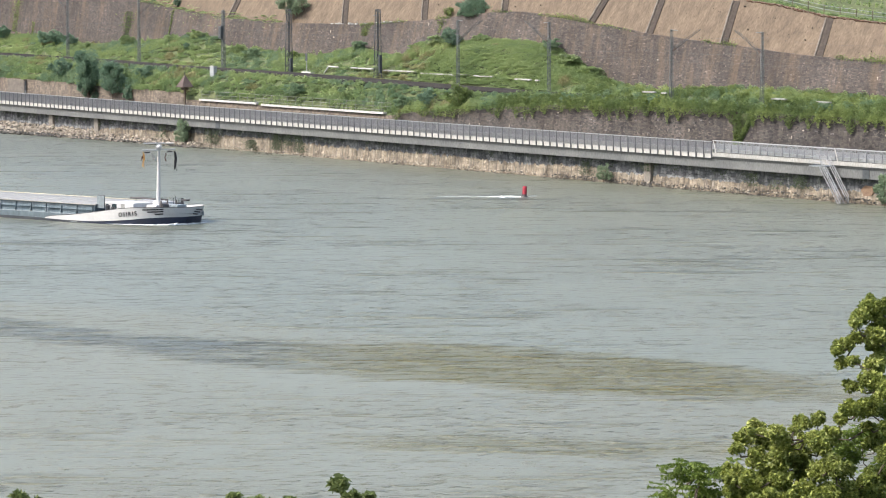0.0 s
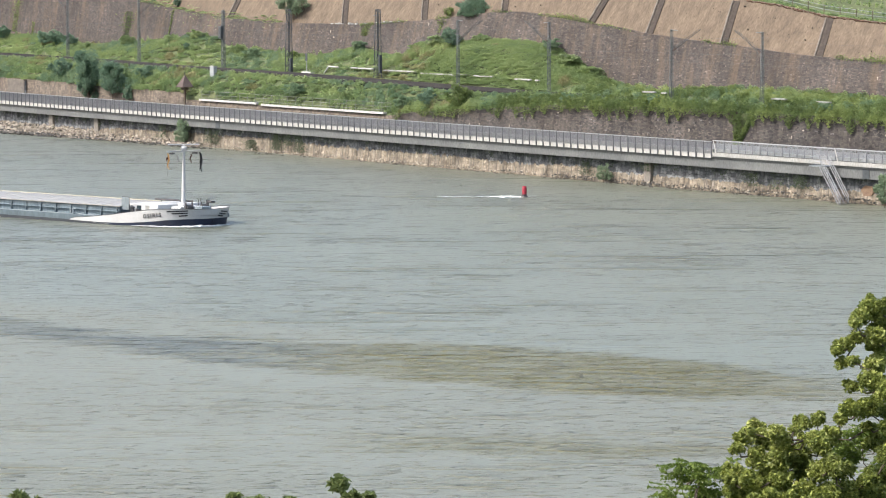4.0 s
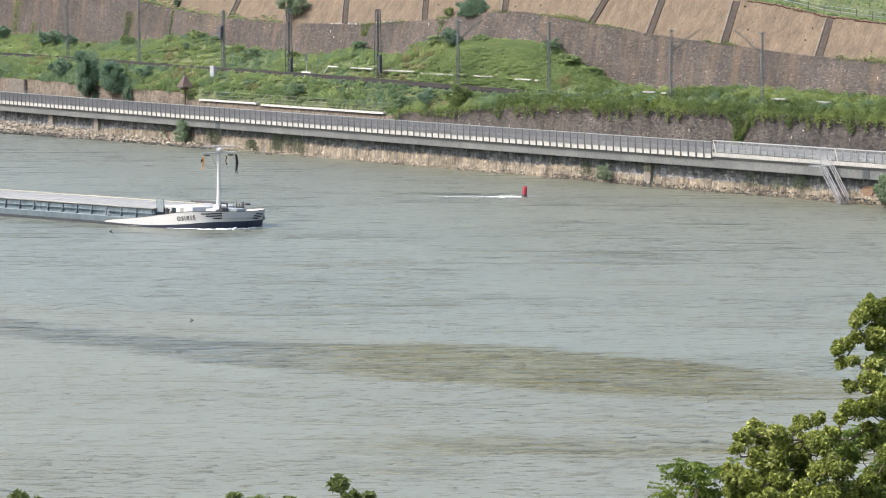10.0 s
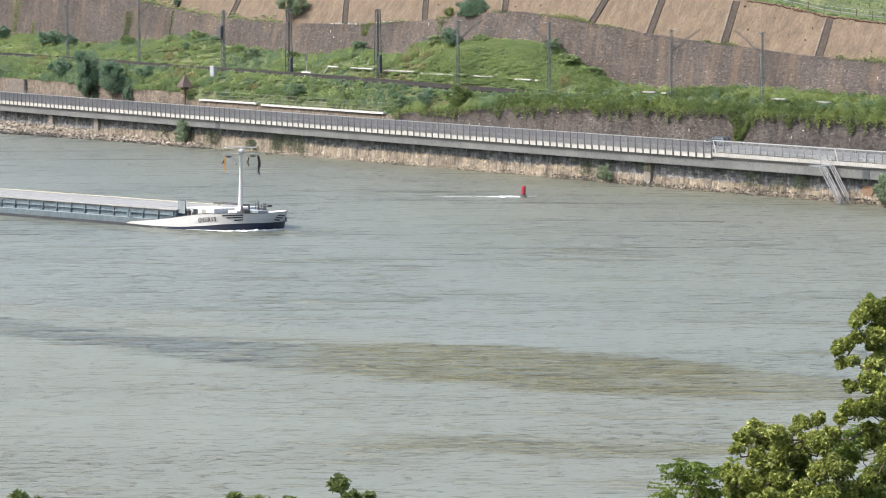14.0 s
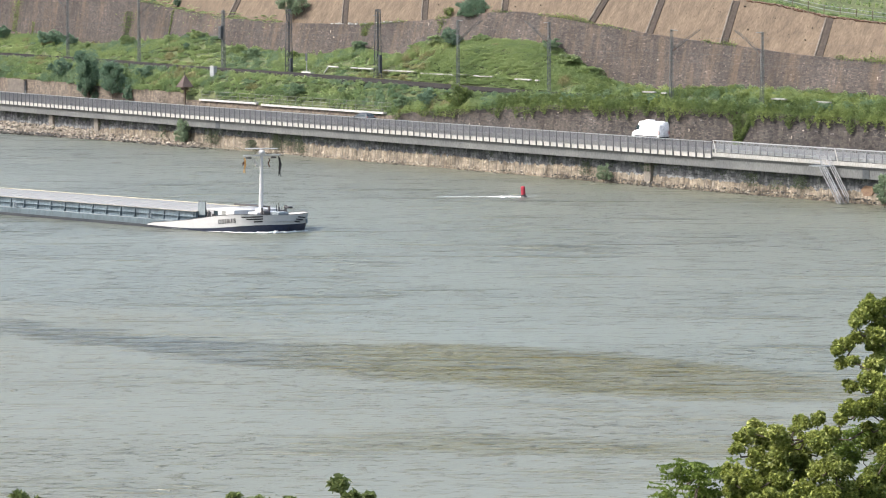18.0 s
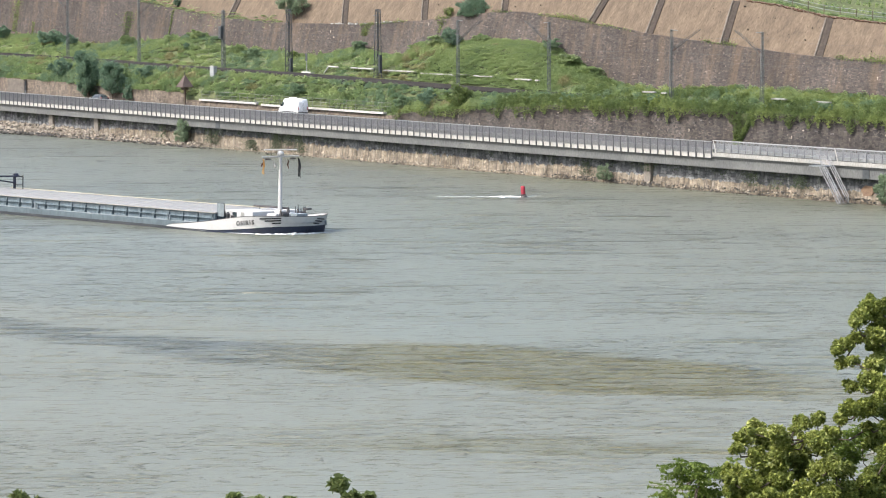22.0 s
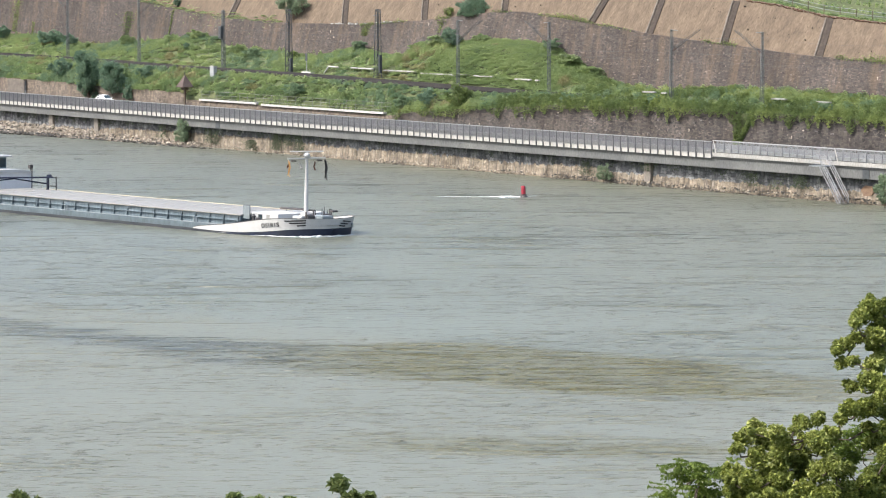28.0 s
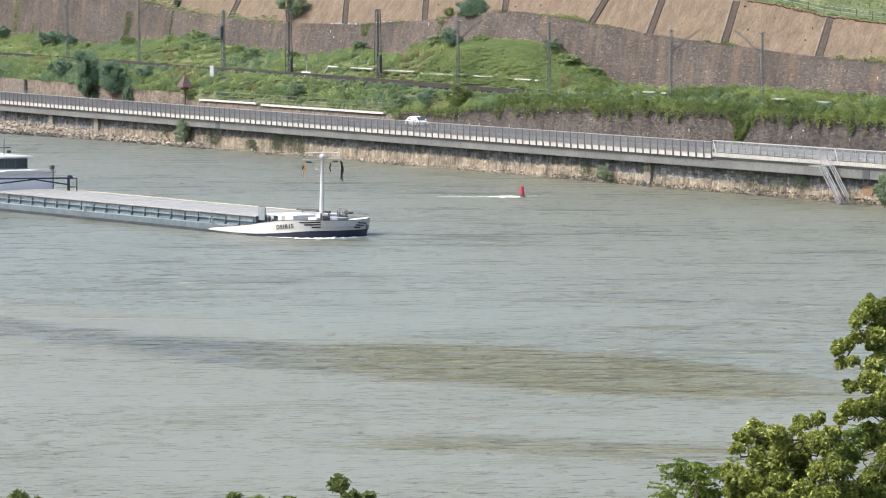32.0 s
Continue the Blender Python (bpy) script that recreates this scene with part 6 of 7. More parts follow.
slope_grass = []
for k in range(420):
    r, o = rg.uniform(-135, -82), 31.8 + abs(rg.gauss(0, 0.4))
    slope_grass.append((r, o, rg.uniform(0.4, 1.1), rg.uniform(0.06, 0.22), 45, 0.15, ground_z(r, o) - 0.1))
slope_grass += [(r, 36.8, 0.8, 0.35, 90, 0.2, ground_z(r, 36.8) - 0.1) for r in np.arange(-60, 110, 1.1)]
ob = new("slope_grass", quads_mesh("slope_grass", clumps(slope_grass, 17), M_leaf_bank))
ob.matrix_basis = BANK
tagged(ob, "patchy grass on the bare terrace slope", "grass", kind="stuff")

# ivy that hangs over the road wall
pts = []
for r in np.arange(-14, 122, 0.16):
    if 66.4 < r < 67.0:
        continue
    top = float(wall1_top(r))
    q = noise.noise(Vector((r * 0.22, 7.7, 0))) + 0.5 * noise.noise(Vector((r * 0.7, 1.7, 0)))
    drop = max(0.1, 0.55 + 1.1 * q) if r > 12 else max(0.0, 0.2 + 1.6 * q)
    if 40 < r < 50:
        drop += 0.5 * max(0, math.sin((r - 40) / 10 * math.pi))
    if -14 < r < 6:
        drop += 0.9 * max(0, math.sin((r + 14) * 0.9))
    if 67 <= r < 70.6:
        top, drop = 10.0, 1.0
    strand = max(0.0, math.sin(r * 2.3 + 2.0 * math.sin(r * 0.61))) ** 2
    if r > 12:
        drop = (drop + 0.6) * (0.6 + 0.6 * strand)
    for k in range(int(4 + drop * 14 * (0.5 + strand))):
        t = nrng.random()
        pts.append(at(r + nrng.uniform(-0.15, 0.15), 9.2 - 0.35 * (1 - t) * nrng.random() - 0.05, top + 0.35 - t * (drop + 0.35)))
for k in range(900):
    pts.append(at(66.0 + 1.4 * nrng.random(), 8.95 + 0.4 * nrng.random(), 5.4 + 4.4 * nrng.random()))
for k in range(700):
    t = nrng.random()
    pts.append(at(66.3 + nrng.random() * 0.8 + 2.6 * t, 9.7 - nrng.random() * 0.7, 5.8 + 3.9 * t))
# creepers on the upper wall and over its edge
RIM = ((-130.8, -125.2, 0.6), (-55.9, -42.5, 0.8), (-34.0, -30.0, 0.9), (-18.8, -13.6, 0.6), (-6.0, 0.2, 1.0), (0.2, 6.5, 0.8), (6.5, 16.7, 0.5), (33.0, 40.3, 0.8), (61.3, 75.0, 1.1))
for r0, w, z_lo, z_hi, n in ((-134.5, 1.7, 14.5, 20.5, 800), (-181, 1.6, 16, 22, 500), (-118.4, 0.28, 16.4, 21.0, 200), (-54.0, 1.3, 17.6, 19.7, 320), (-32.0, 0.7, 18.4, 20.6, 160), (-173, 0.5, 15.5, 18, 120)):
    for k in range(n):
        t = nrng.random()
        z = z_lo + (z_hi - z_lo) * t
        pts.append(at(r0 + nrng.normal() * w * (0.35 + 0.5 * t), 30.0 + 1.5 * (z - float(upper_foot(r0)) + 1) / (float(upper_top(r0)) - float(upper_foot(r0)) + 1) - 0.12 * nrng.random(), z))
for a, b, tall in RIM:      # growth along the top edge of the upper wall
    for r in np.arange(a, b, 0.3):
        q = 0.6 + 0.7 * noise.noise(Vector((r * 0.35, 4.2, 9)))
        for k in range(int(3 + 26 * tall * q)):
            pts.append(at(r + nrng.uniform(-0.25, 0.25), 31.7 + nrng.uniform(-0.35, 0.6), float(upper_top(r)) - 0.15 + abs(nrng.normal()) * 0.55 * tall * q))
for k in range(420):      # long shoots that arch out of the thicket and droop over the wall
    r0, o0 = nrng.uniform(13, 121), nrng.uniform(9.6, 12.6)
    if 66 < r0 < 71:
        continue
    z0, reach, rise = ground_z(r0, max(o0, 9.95)) + 0.7, nrng.uniform(0.7, 1.6), nrng.uniform(0.4, 1.2)
    side = nrng.uniform(-0.4, 0.9)
    for q in np.linspace(0, 1, 26):
        c = Vector(at(r0 + side * reach * q, o0 - 0.8 * reach * q, z0 + rise * (1.0 - (1.6 * q - 0.8) ** 2 / 0.64) * 0.8 - 0.9 * q * q))
        for i in range(2):
            pts.append(tuple(c + Vector(nrng.normal(size=3)) * 0.09))
ob = new("ivy", quads_mesh("ivy", leaves(np.array(pts), 0.16, nrng, 0.2, 1.3), M_leaf_ivy))
ob.matrix_basis = BANK
tagged(ob, "ivy and creepers hanging over the stone walls", "ivy", kind="stuff")

# plants in the joints of the quay wall
pts = []
for r0, z0, z1, n in ((-33.5, 0.6, 3.0, 260), (-30.0, 1.4, 3.1, 120), (-26.8, 0.5, 3.0, 200), (-41, 0.2, 1.8, 240), (-69, 1.0, 3.2, 120), (-54, 0.8, 3.2, 160), (-51.5, 0.6, 3.0, 120), (45, 0.8, 2.6, 120), (58, 2.0, 3.0, 60), (79.5, 1.2, 2.8, 120), (88.5, 1.4, 3.0, 160), (84, 1.0, 2.2, 50)):
    for k in range(int(n * 2.6)):
        t = nrng.random()
        pts.append(at(r0 + nrng.normal() * (0.6 + 0.35 * (1 - t)), 0.95 - abs(nrng.normal()) * 0.3, z0 + (z1 - z0) * t))
for r in np.arange(-170, 120, 0.22):     # dark growth that trails from under the girder
    q = noise.noise(Vector((r * 0.5, 2.2, 5))) + 0.4 * noise.noise(Vector((r * 1.7, 8, 5)))
    if q > -0.08:
        for k in range(int(14 * (q + 0.1)) + 1):
            pts.append(at(r + nrng.uniform(-0.1, 0.1), 1.2 - 0.15 * nrng.random(), 3.2 - nrng.random() * (0.5 + 1.6 * q)))
ob = new("wall_plants", quads_mesh("wall_plants", leaves(np.array(pts), 0.125, nrng, 0.0, 1.6), M_leaf_weed))
ob.matrix_basis = BANK
tagged(ob, "grey-green weeds rooted in the quay wall", "weeds", kind="stuff")


def tree(name, label, category, m, height, crown, mat, n, size, seed, trunk=0.12, group="", stems=1, limbs=6, lumps=8, base=0.25, core=(0.3, 0.62)):
    """A tapered trunk with limbs and an uneven crown; crown: half width, half depth, half height and the height of its middle."""
    rg = np.random.default_rng(seed)
    ob = thing(name, label, category, m, group)
    w, d, h, mid = crown
    g = Geo()
    for s in range(stems):
        x0 = (s - (stems - 1) / 2) * w * 0.5
        p = Vector((x0, 0, -0.4))
        for k in range(4):
            q = Vector((x0 * (1 + 0.15 * k) + rg.uniform(-0.06, 0.06) * height * 0.3, rg.uniform(-0.06, 0.06) * height * 0.3, height * 0.8 * (k + 1) / 4))
            g.tube(p, q, trunk * (1 - 0.22 * k), trunk * (1 - 0.22 * (k + 1)), 7, False)
            p = q
    part("trunk", g, M_bark, ob)
    g = Geo()
    for k in range(limbs):
        a = 2 * math.pi * k / limbs + rg.uniform(-0.3, 0.3)
        z = mid + h * rg.uniform(-0.7, 0.4)
        st = Vector((0, 0, max(base, z - h * 0.35)))
        en = Vector((math.cos(a) * w * 0.75, math.sin(a) * d * 0.75, z + h * 0.2))
        g.tube(st, en, trunk * 0.45, trunk * 0.12, 5, False)
    part("limb", g, M_bark, ob)
    bits = [blob(int(n * core[0]), rg, (w * core[1], d * core[1], h * (core[1] + 0.13)), lumps, 0.5, 0.35)]
    for k in range(22):      # boughs that break the outline
        c = rg.normal(size=3)
        c /= np.linalg.norm(c)
        s = rg.uniform(0.12, 0.34)
        bits.append(blob(int(n * 0.038), rg, (w * s, d * s, h * s * 0.8), 4, 0.5, 0.35) + c * np.array((w, d, h)) * rg.uniform(0.45, 0.9))
    p = np.concatenate(bits) + np.array((0, 0, mid))
    p = p[p[:, 2] > base]
    part("crown", quads_mesh("crown", leaves(p, size, rg, 0.4, 1.4), mat), None, ob)
    return ob


def on_bank(r, off):
    return bank_pose(r, off, ground_z(r, off))


tree("conifer", "tall dark blue-green bushy tree beside the road", "tree", bank_pose(-109.2, 8.7, 5.6), 9.8, (4.0, 2.8, 5.0, 4.7), M_leaf_dark, 15000, 0.19, 1, 0.16, "dark trees", base=0.05, core=(0.4, 0.7))
tree("conifer", "dark green rounded tree beside the road", "tree", bank_pose(-100.4, 8.8, 5.6), 7.4, (3.9, 2.6, 3.5, 4.0), M_leaf_dark, 11000, 0.19, 2, 0.14, "dark trees", base=0.4, core=(0.4, 0.7))
tree("shrub", "dark narrow shrub against the low stone wall", "shrub", bank_pose(-95.1, 8.9, 5.6), 3.2, (1.5, 0.8, 1.6, 1.7), M_leaf_dark, 1100, 0.22, 3, 0.06, base=0.1)
for k, (r, off, w, h, mat) in enumerate(((-123.4, 10.8, 3.2, 3.2, M_leaf_dark), (-159.6, 26, 2.7, 2.4, M_leaf_dark), (-155.2, 26.3, 2.5, 2.9, M_leaf_dark), (-150.6, 26.6, 2.3, 2.6, M_leaf_dark), (-177.4, 26, 2.4, 2.6, M_leaf_dark), (-94.2, 12, 2.3, 1.9, M_leaf_dark), (-102.5, 25, 0.8, 1.2, M_leaf_dark),
                                         (-44.1, 11.2, 2.5, 2.2, M_leaf_shade), (-12.1, 10.4, 2.0, 2.2, M_leaf_shade), (-6.1, 10.3, 2.0, 3.0, M_leaf_dark), (2.2, 10.2, 2.8, 3.6, M_leaf_ivy), (-24.2, 27.5, 2.1, 3.0, M_leaf_dark), (5.5, 28.6, 2.6, 1.6, M_leaf_olive),
                                         (10.2, 28.6, 2.4, 1.4, M_leaf_bank), (0.4, 29.0, 2.0, 1.5, M_leaf_shade), (-29.5, 28.6, 2.4, 1.5, M_leaf_olive), (-34, 28.5, 2.2, 1.4, M_leaf_bank), (-18, 29.0, 2.2, 1.2, M_leaf_olive), (-105, 28.6, 2.6, 1.5, M_leaf_bank), (-113, 28.2, 2.2, 1.3, M_leaf_olive), (-52.6, 28.8, 1.8, 1.6, M_leaf_shade), (-81.5, 26, 2.2, 1.5, M_leaf_shade), (-131, 12.0, 1.8, 1.3, M_leaf_olive), (-70, 27, 1.6, 1.4, M_leaf_ivy), (-85.5, 10.4, 1.3, 1.0, M_leaf_bank), (-60, 12.2, 1.7, 1.2, M_leaf_shade), (-30, 11.6, 1.5, 1.1, M_leaf_olive),
                                         (-88, 27, 1.8, 1.5, M_leaf_olive), (-140, 25, 2.2, 1.5, M_leaf_olive), (-128, 27, 2.0, 1.6, M_leaf_olive), (28, 11, 1.9, 1.5, M_leaf_shade), (47, 11, 1.7, 1.6, M_leaf_shade), (82, 11, 1.7, 1.7, M_leaf_shade), (103, 11, 1.9, 1.9, M_leaf_ivy))):
    tree("shrub", "dark blue-green shrub on the railway embankment" if mat is M_leaf_dark else "rounded green shrub on the railway embankment", "shrub", on_bank(r, off), h, (w, w * 0.8, h * 0.62, h * 0.55), mat, int(650 * w * h ** 0.5), 0.2, 40 + k, 0.05, "embankment shrubs", 1, 5, base=-0.2)
tree("small_tree", "light green young tree on top of the terrace wall", "tree", bank_pose(-77.8, 31.9, 19.3), 5.6, (4.1, 2.0, 2.6, 3.2), M_leaf_grey, 3000, 0.24, 5, 0.09, "terrace trees", 1)
tree("small_tree", "dense green bush tree on top of the terrace wall", "tree", bank_pose(-24.2, 32.0, 21.0), 3.4, (4.0, 1.8, 1.9, 1.5), M_leaf_dark, 5200, 0.2, 6, 0.09, "terrace trees", 1, core=(0.6, 0.8))
tree("small_tree", "dark little tree leaning over the terrace wall", "tree", on_bank(-118.4, 32.3), 2.4, (0.9, 0.8, 0.9, 1.0), M_leaf_dark, 420, 0.2, 8, 0.07, "terrace trees")
tree("small_tree", "small bush hanging at the terrace wall's edge", "tree", on_bank(-31.3, 32.4), 1.8, (1.7, 0.8, 1.1, 0.6), M_leaf_ivy, 420, 0.2, 9, 0.06, "terrace trees", base=-1.2)
tree("quay_bush", "grey-green willow bush at the water's edge", "bush", bank_pose(-61.2, 0.0, 0.3), 4.6, (2.5, 1.0, 2.5, 2.2), M_leaf_grey, 3200, 0.18, 10, 0.07, "quay bushes", 1)
tree("quay_bush", "green bush growing from the quay wall", "bush", bank_pose(49.5, 0.3, 0.2), 2.6, (1.9, 0.7, 1.35, 1.2), M_leaf_grey, 1000, 0.18, 12, 0.05, "quay bushes", 1)
tree("quay_bush", "round green bush at the foot of the quay", "bush", bank_pose(105.6, -0.9, 0.1), 4.4, (1.9, 1.1, 2.3, 2.2), M_leaf_grey, 2600, 0.19, 13, 0.08, "quay bushes", 1)

# vines on the top terrace
vines = [(r + nrng.uniform(-0.3, 0.3), o, 0.35, 0.7, 45, 0.17, ground_z(r, o) + 0.35) for o in (39, 41.4, 43.8, 46.2, 49) for r in np.arange(34, 112, 1.3)]
ob = new("vineyard", quads_mesh("vineyard", clumps(vines, 3), M_leaf_bank))
ob.matrix_basis = BANK
tagged(ob, "rows of low green vines on the upper terrace", "vineyard", kind="stuff")

# ---- trees on the near slope ----
def near_ground(x, y):
    p = BANK.inverted() @ Vector((x, y, 0))
    return ground_z(p.x, p.y - float(bend(p.x)))


def near_tree(name, label, x, y, clusters, mat, size, density, seed, trunk=0.2, sub=7, feather=False, group=""):
    """A tree of leafy clusters (x, z, radius) about the plane at y, each carried by a limb from the trunk."""
    rg = np.random.default_rng(seed)
    g0 = near_ground(x, y)
    ob = thing(name, label, "tree", Matrix.Translation((x, y, g0)), group)
    fork = Vector((0, 0, (min(c[1] for c in clusters) - g0) * 0.72))
    crest = Vector((0.1, 0.1, max(c[1] for c in clusters) - g0 - 0.3))
    g = Geo()
    g.tube(fork, crest, trunk * 0.85, trunk * 0.25, 10, False)
    g.tube((0, 0, -0.5), fork * 0.5 + Vector((0.08, 0.05, 0)), trunk * 1.25, trunk, 10, False)
    g.tube(fork * 0.5 + Vector((0.08, 0.05, 0)), fork, trunk, trunk * 0.85, 10, False)
    part("trunk", g, M_bark, ob)
    pts, done = [], []
    for cx, cz, rad in sorted(clusters, key=lambda q: abs(q[0] - x)):
        c = Vector((cx - x, rg.uniform(-1.5, 1.5) * min(1, rad * 1.6), cz - g0))
        near = [q for q in done if abs(q.x) + 0.25 < abs(c.x)]
        root = min(near, key=lambda q: (q - c).length) if near else fork.lerp(crest, min(1.0, max(0.0, (c.z - 0.9 - fork.z) / max(0.1, crest.z - fork.z))))
        done.append(c)
        mid = root.lerp(c, 0.5) + Vector((rg.uniform(-0.2, 0.2), rg.uniform(-0.2, 0.2), -0.12))
        limb = Geo()
        limb.tube(root, mid, trunk * 0.17, trunk * 0.11, 7, False)
        limb.tube(mid, c, trunk * 0.11, trunk * 0.05, 6, False)
        for k in range(sub):
            v = Vector(rg.normal(size=3)).normalized()
            v.z = abs(v.z) * 0.8 - 0.15
            e = c + v * rad * rg.uniform(0.35, 0.92)
            limb.tube(c, e, trunk * 0.07, trunk * 0.03, 4, False)
            srad = rad * rg.uniform(0.22, 0.5)
            n = int(density * srad * srad * 4)
            if feather:
                for s in range(max(3, int(n / 16))):
                    a = rg.uniform(0, 2 * math.pi)
                    st = np.array(e) + rg.normal(size=3) * srad * 0.6
                    way = np.array((math.cos(a), math.sin(a), rg.uniform(-0.35, 0.25)))
                    for q in range(8):
                        for sd in (-1, 1):
                            pts.append(st + way * (0.03 + q * 0.034) + np.array((-way[1], way[0], 0.02)) * 0.035 * sd)
            else:
                pts.extend(blob(n, rg, (srad * 0.85, srad * 0.85, srad * 1.1), 4, 0.4, 0.35) + np.array(e))
        pts.extend(blob(int(density * rad * rad * 1.6), rg, (rad * 0.85, rad * 0.85, rad * 0.75), 5, 0.5, 0.1) + np.array(c))
        part("limb", limb, M_bark, ob)
    part("crown", quads_mesh("crown", leaves(np.array(pts), size, rg, 0.2, 2.0), mat), None, ob)
    return ob


near_tree("lime_tree", "lime tree with yellow-green leaf clusters on the near slope", 10.6, 70.5, (
    (9.08, 23.56, 0.35), (8.82, 23.40, 0.26), (8.63, 23.31, 0.19), (9.02, 23.02, 0.29), (9.22, 23.23, 0.29), (8.47, 22.84, 0.22), (8.28, 22.72, 0.19), (8.73, 22.95, 0.18), (8.38, 22.43, 0.20), (8.53, 22.54, 0.18), (8.95, 22.43, 0.29), (9.23, 22.54, 0.26), (8.86, 22.13, 0.32), (9.17, 21.95, 0.36), (8.59, 21.95, 0.20), (8.46, 21.56, 0.26), (8.77, 21.53, 0.35), (9.10, 21.41, 0.36), (8.37, 21.27, 0.18), (8.96, 21.09, 0.18), (9.28, 21.17, 0.23), (6.18, 20.68, 0.19), (6.38, 20.85, 0.27), (6.36, 21.04, 0.19), (6.68, 20.97, 0.32), (6.94, 21.07, 0.24), (7.12, 20.90, 0.26), (6.86, 20.70, 0.32), (7.18, 20.64, 0.26), (6.56, 20.55, 0.22), (6.65, 20.37, 0.26), (6.94, 20.34, 0.35), (7.36, 21.07, 0.18), (7.56, 21.15, 0.23), (7.90, 21.21, 0.23), (7.80, 20.95, 0.29), (8.10, 21.03, 0.23), (8.25, 20.81, 0.23), (7.97, 20.68, 0.32), (7.64, 20.83, 0.20), (7.57, 20.49, 0.29), (8.14, 20.44, 0.32), (7.36, 20.32, 0.29), (7.87, 20.20, 0.36), (8.43, 20.20, 0.29), (8.88, 20.06, 0.29), (9.24, 20.01, 0.29), (6.21, 20.10, 0.29), (6.03, 20.01, 0.20), (6.46, 20.01, 0.31), (6.71, 19.85, 0.35), (7.13, 19.89, 0.32), (7.54, 19.77, 0.35), (8.02, 19.73, 0.35), (8.53, 19.77, 0.35), (9.00, 19.70, 0.35), (6.18, 19.73, 0.32), (6.53, 19.56, 0.37), (9.30, 19.65, 0.32), (7.23, 19.46, 0.54), (7.93, 19.61, 0.50), (8.53, 19.51, 0.54), (9.13, 19.66, 0.54), (6.63, 19.51, 0.45), (6.93, 20.06, 0.36), (7.63, 20.11, 0.41), (8.23, 20.16, 0.36), (9.23, 21.91, 0.36), (9.28, 22.81, 0.36), (9.05, 20.75, 0.26), (9.30, 20.62, 0.28)), M_leaf_lime, 0.048, 3300, 4, 0.15, 10)
near_tree("locust_tree", "fine-leaved green locust on the near slope", 5.3, 71.5, ((5.05, 19.85, 0.42), (5.5, 19.95, 0.36), (5.95, 19.95, 0.36), (4.75, 19.55, 0.35), (5.6, 19.4, 0.6)), M_leaf_fine, 0.05, 900, 6, 0.1, 6, True, "locust trees")
near_tree("locust_tree", "fine-leaved bright green locust behind the lime tree", 9.6, 74.5, ((8.9, 20.12, 0.34), (9.3, 20.3, 0.4), (9.75, 20.3, 0.45), (10.2, 20.2, 0.45), (9.1, 19.75, 0.5), (9.8, 19.75, 0.6)), M_leaf_fine, 0.055, 900, 7, 0.1, 6, True, "locust trees")
for x, cl, sd in ((-2.0, ((-2.2, 19.88, 0.29), (-1.85, 19.73, 0.24), (-1.55, 19.60, 0.20), (-2.0, 19.38, 0.49)), 11), (-4.1, ((-4.35, 19.73, 0.24), (-4.05, 19.58, 0.22), (-3.2, 19.63, 0.21), (-3.55, 19.50, 0.17), (-3.9, 19.18, 0.49)), 12), (-8.8, ((-8.95, 19.63, 0.22), (-8.4, 19.63, 0.24), (-6.35, 19.54, 0.12), (-8.6, 19.18, 0.49)), 13)):
    near_tree("maple", "young green maple whose tip rises into view", x, 70.0, cl, M_leaf_maple, 0.12, 520, sd, 0.09, 5, False, "young maples")

# flecks of white water over the shoal
frng = random.Random(77)
fleck = Geo()
for k in range(15):
    if k < 8:
        x = frng.uniform(-40, -27)
        y = 312 - (x + 40) * 0.6 + frng.uniform(-3, 3)
    else:
        x, y = frng.uniform(-20, 20), frng.uniform(245, 350)
    ln, wd = frng.uniform(0.05, 0.15), frng.uniform(0.05, 0.15)
    n = 7
    ringp = [(x + math.cos(2 * math.pi * i / n) * ln * frng.uniform(0.6, 1.2), y + math.sin(2 * math.pi * i / n) * wd * frng.uniform(0.6, 1.2), 0.02) for i in range(n)]
    fleck.add(ringp + [(x, y, 0.02 + frng.uniform(0.02, 0.05))], [(i, (i + 1) % n, n) for i in range(n)])
ob = new("white_flecks", fleck.mesh("white_flecks", M_foam))
tagged(ob, "small white flecks of broken water on the river", "foam", kind="stuff")


# ---- what moves ----
def vehicle_rows(r_of, off, sign):
    """Rows every second along the road; before and after its passage the car goes on at the same speed."""
    rows = []
    for k in range(0, 33):
        r = r_of(k)
        rows.append((float(k), bank_pose(r, off, ROAD_Z + 0.02, 180 if sign < 0 else 0)))
    return rows


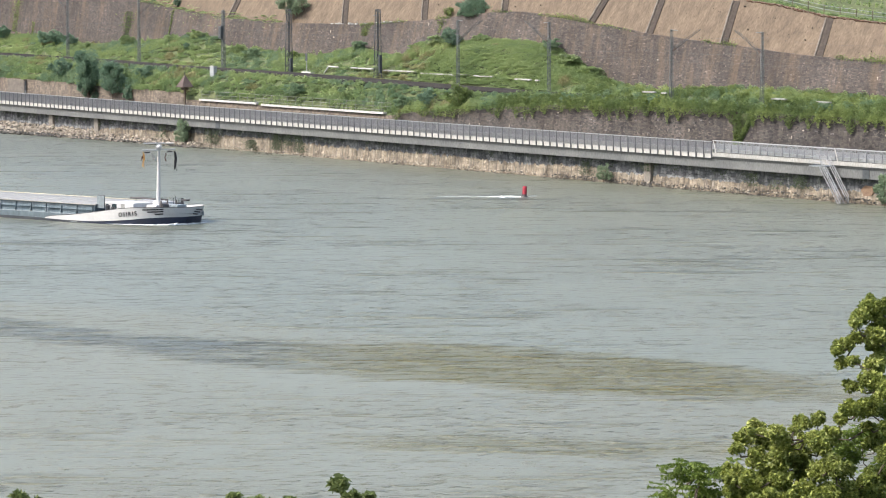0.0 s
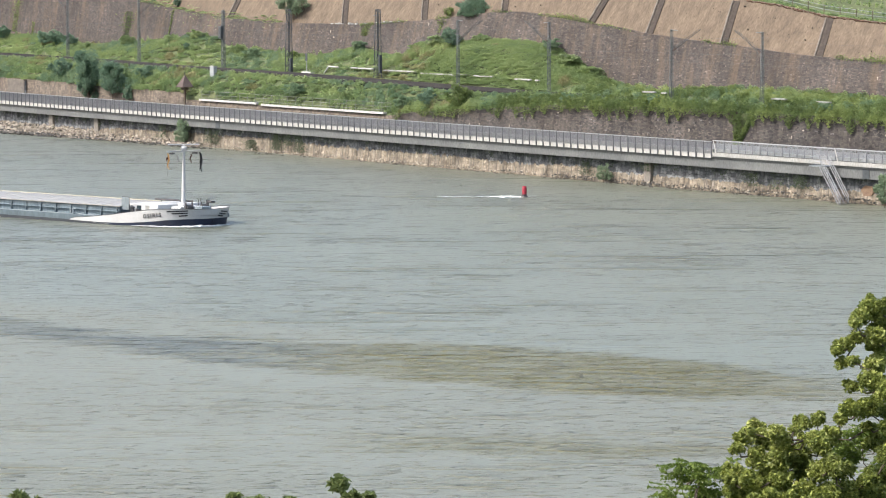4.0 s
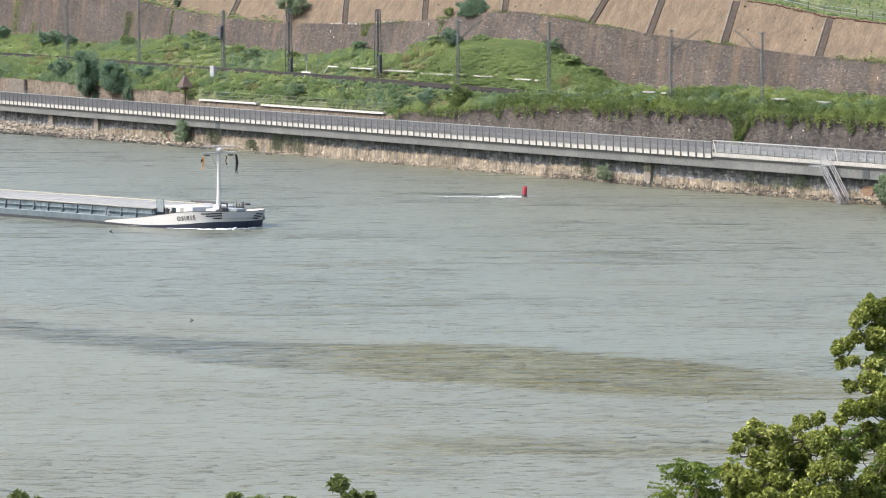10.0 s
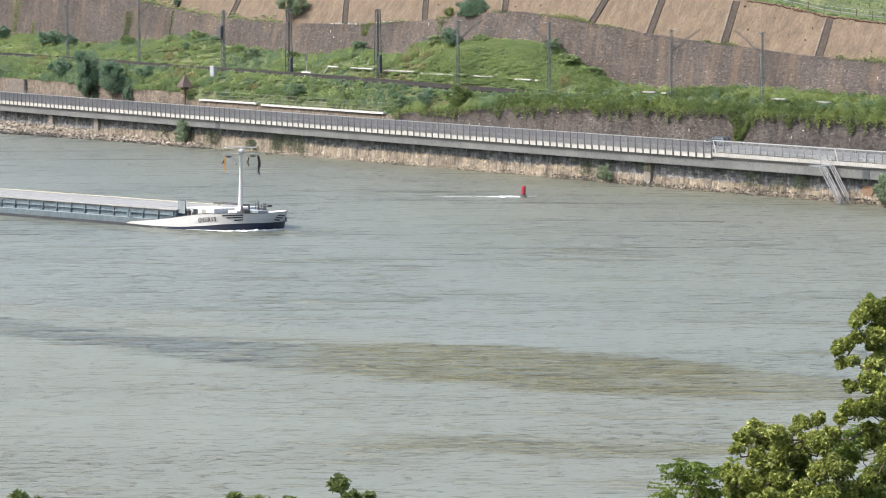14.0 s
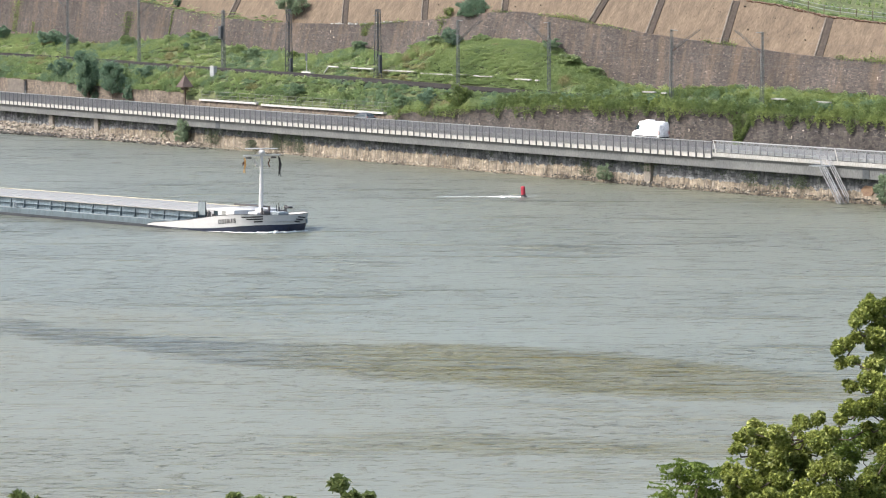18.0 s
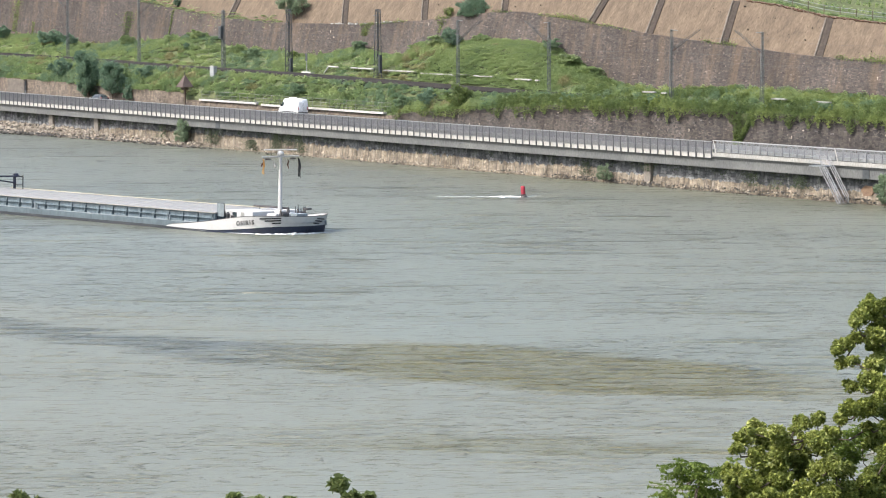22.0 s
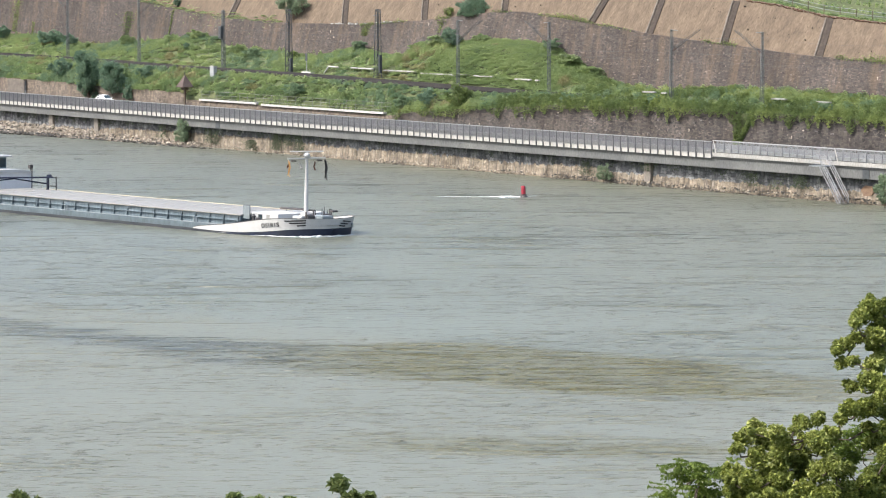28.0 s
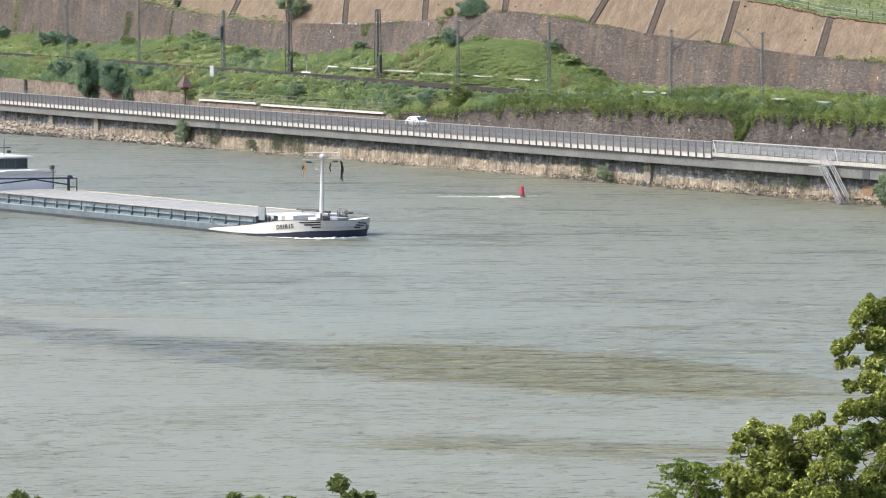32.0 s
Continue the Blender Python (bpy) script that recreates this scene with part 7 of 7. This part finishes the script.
def motions():
    walk(water, [(0.0, BANK), (32.0, BANK @ pose(-38.0, 0, 0))])
    # stem at the waterline and heading, every four seconds; she lists a little to port
    walk(ship, [(t, pose(x, y, 0.10, -1.1, 0, -a)) for t, x, y, a in (
        (0, -27.52, 388.60, 38.57), (4, -24.52, 385.97, 39.82), (8, -21.70, 383.39, 41.07), (12, -19.07, 380.86, 42.32), (16, -16.63, 378.38, 43.57),
        (20, -14.38, 375.94, 44.81), (24, -12.31, 373.56, 46.06), (28, -10.43, 371.22, 47.31), (32, -8.74, 368.94, 48.56))])
    walk(van, vehicle_rows(lambda t: 29.3 - 22.2 * (t - 19.0) + 0.111 * (t - 19.0) * (t - 22.5), 6.4, -1))
    walk(car_blue, vehicle_rows(lambda t: 358.8 - 20.9 * t, 6.4, -1))
    walk(car_white, vehicle_rows(lambda t: 23.64 * t - 754.77, 3.1, 1))
    lean = lambda t: pose(0, 0, 0, 3.5 * math.sin(t * 1.9), 3.0 * math.sin(t * 1.3 + 1) - 2.0 * (t > 15), 0)
    walk(buoy, [(t, Matrix.Translation(BUOY + Vector((0.12 * math.sin(t * 0.7) - 0.006 * t, 0, 0.04 * math.sin(t * 2.3)))) @ lean(t)) for t in np.arange(0, 32.1, 0.8)])
    flights = (
        ((0, -60, 120, 10), (7.6, -12, 172, 1.0), (8.3, -7.8, 179, 8.5), (8.7, -8.28, 179.18, 13.78), (9.0, -9.21, 179.25, 14.53), (9.4, -12.09, 179.4, 16.3), (9.7, -14.82, 179.43, 16.65), (10.0, -17.64, 179.4, 16.33), (10.3, -20.64, 179.39, 16.21), (10.6, -24.12, 179.35, 15.76), (13, -60, 180, 30), (32, -200, 180, 90)),
        ((0, -160, 170, 50), (8.6, -40, 178.5, 9), (9.7, -18.18, 178.94, 11.04), (10.0, -13.32, 179.0, 11.63), (10.3, -9.27, 179.06, 12.41), (10.5, -6.84, 179.16, 13.52), (11.0, 0.5, 180, 30), (13, 20, 182, 60), (32, 200, 190, 100)),
        ((0, 40, 175, 120), (15.6, -8, 179.5, 26), (17.0, -16.98, 179.36, 15.82), (17.3, -19.47, 179.25, 14.59), (17.6, -21.69, 179.14, 13.25), (18.4, -29, 178.96, 9), (21, -60, 178, 30), (32, -200, 178, 90)),
        ((0, 230, 178, 60), (19.2, 30, 178.7, 8.5), (20.0, 19.38, 178.94, 11.04), (20.4, 15.42, 179.09, 12.71), (20.6, 13.53, 179.11, 12.98), (20.8, 11.64, 179.08, 12.65), (21.0, 9.96, 179.03, 12.02), (21.4, 7.35, 178.83, 9.75), (22.4, 3, 160, 4), (25, -20, 100, 12), (32, -120, 40, 60)),
        ((0, 70, 60, 8), (20, 20, 100, 3), (21.9, 8.28, 178.16, 2.01), (22.5, 9.3, 178.59, 6.94), (23.0, 9.96, 178.92, 10.71), (23.6, 10.98, 179.38, 16.06), (25, 14, 182, 40), (32, 60, 200, 120)))
    for ob, rows in zip(birds, flights):
        keyed, yaw = [], 0.0
        for i, (t, x, y, z) in enumerate(rows):
            a, b = rows[max(0, i - 1)], rows[min(len(rows) - 1, i + 1)]
            aim = math.degrees(math.atan2(b[2] - a[2], b[1] - a[1]))
            aim = yaw + max(-80, min(80, (aim - yaw + 180) % 360 - 180)) if i else aim
            yaw = aim
            keyed.append((t, pose(x, y, z, 25, -15, yaw)))
        walk(ob, keyed)


motions()
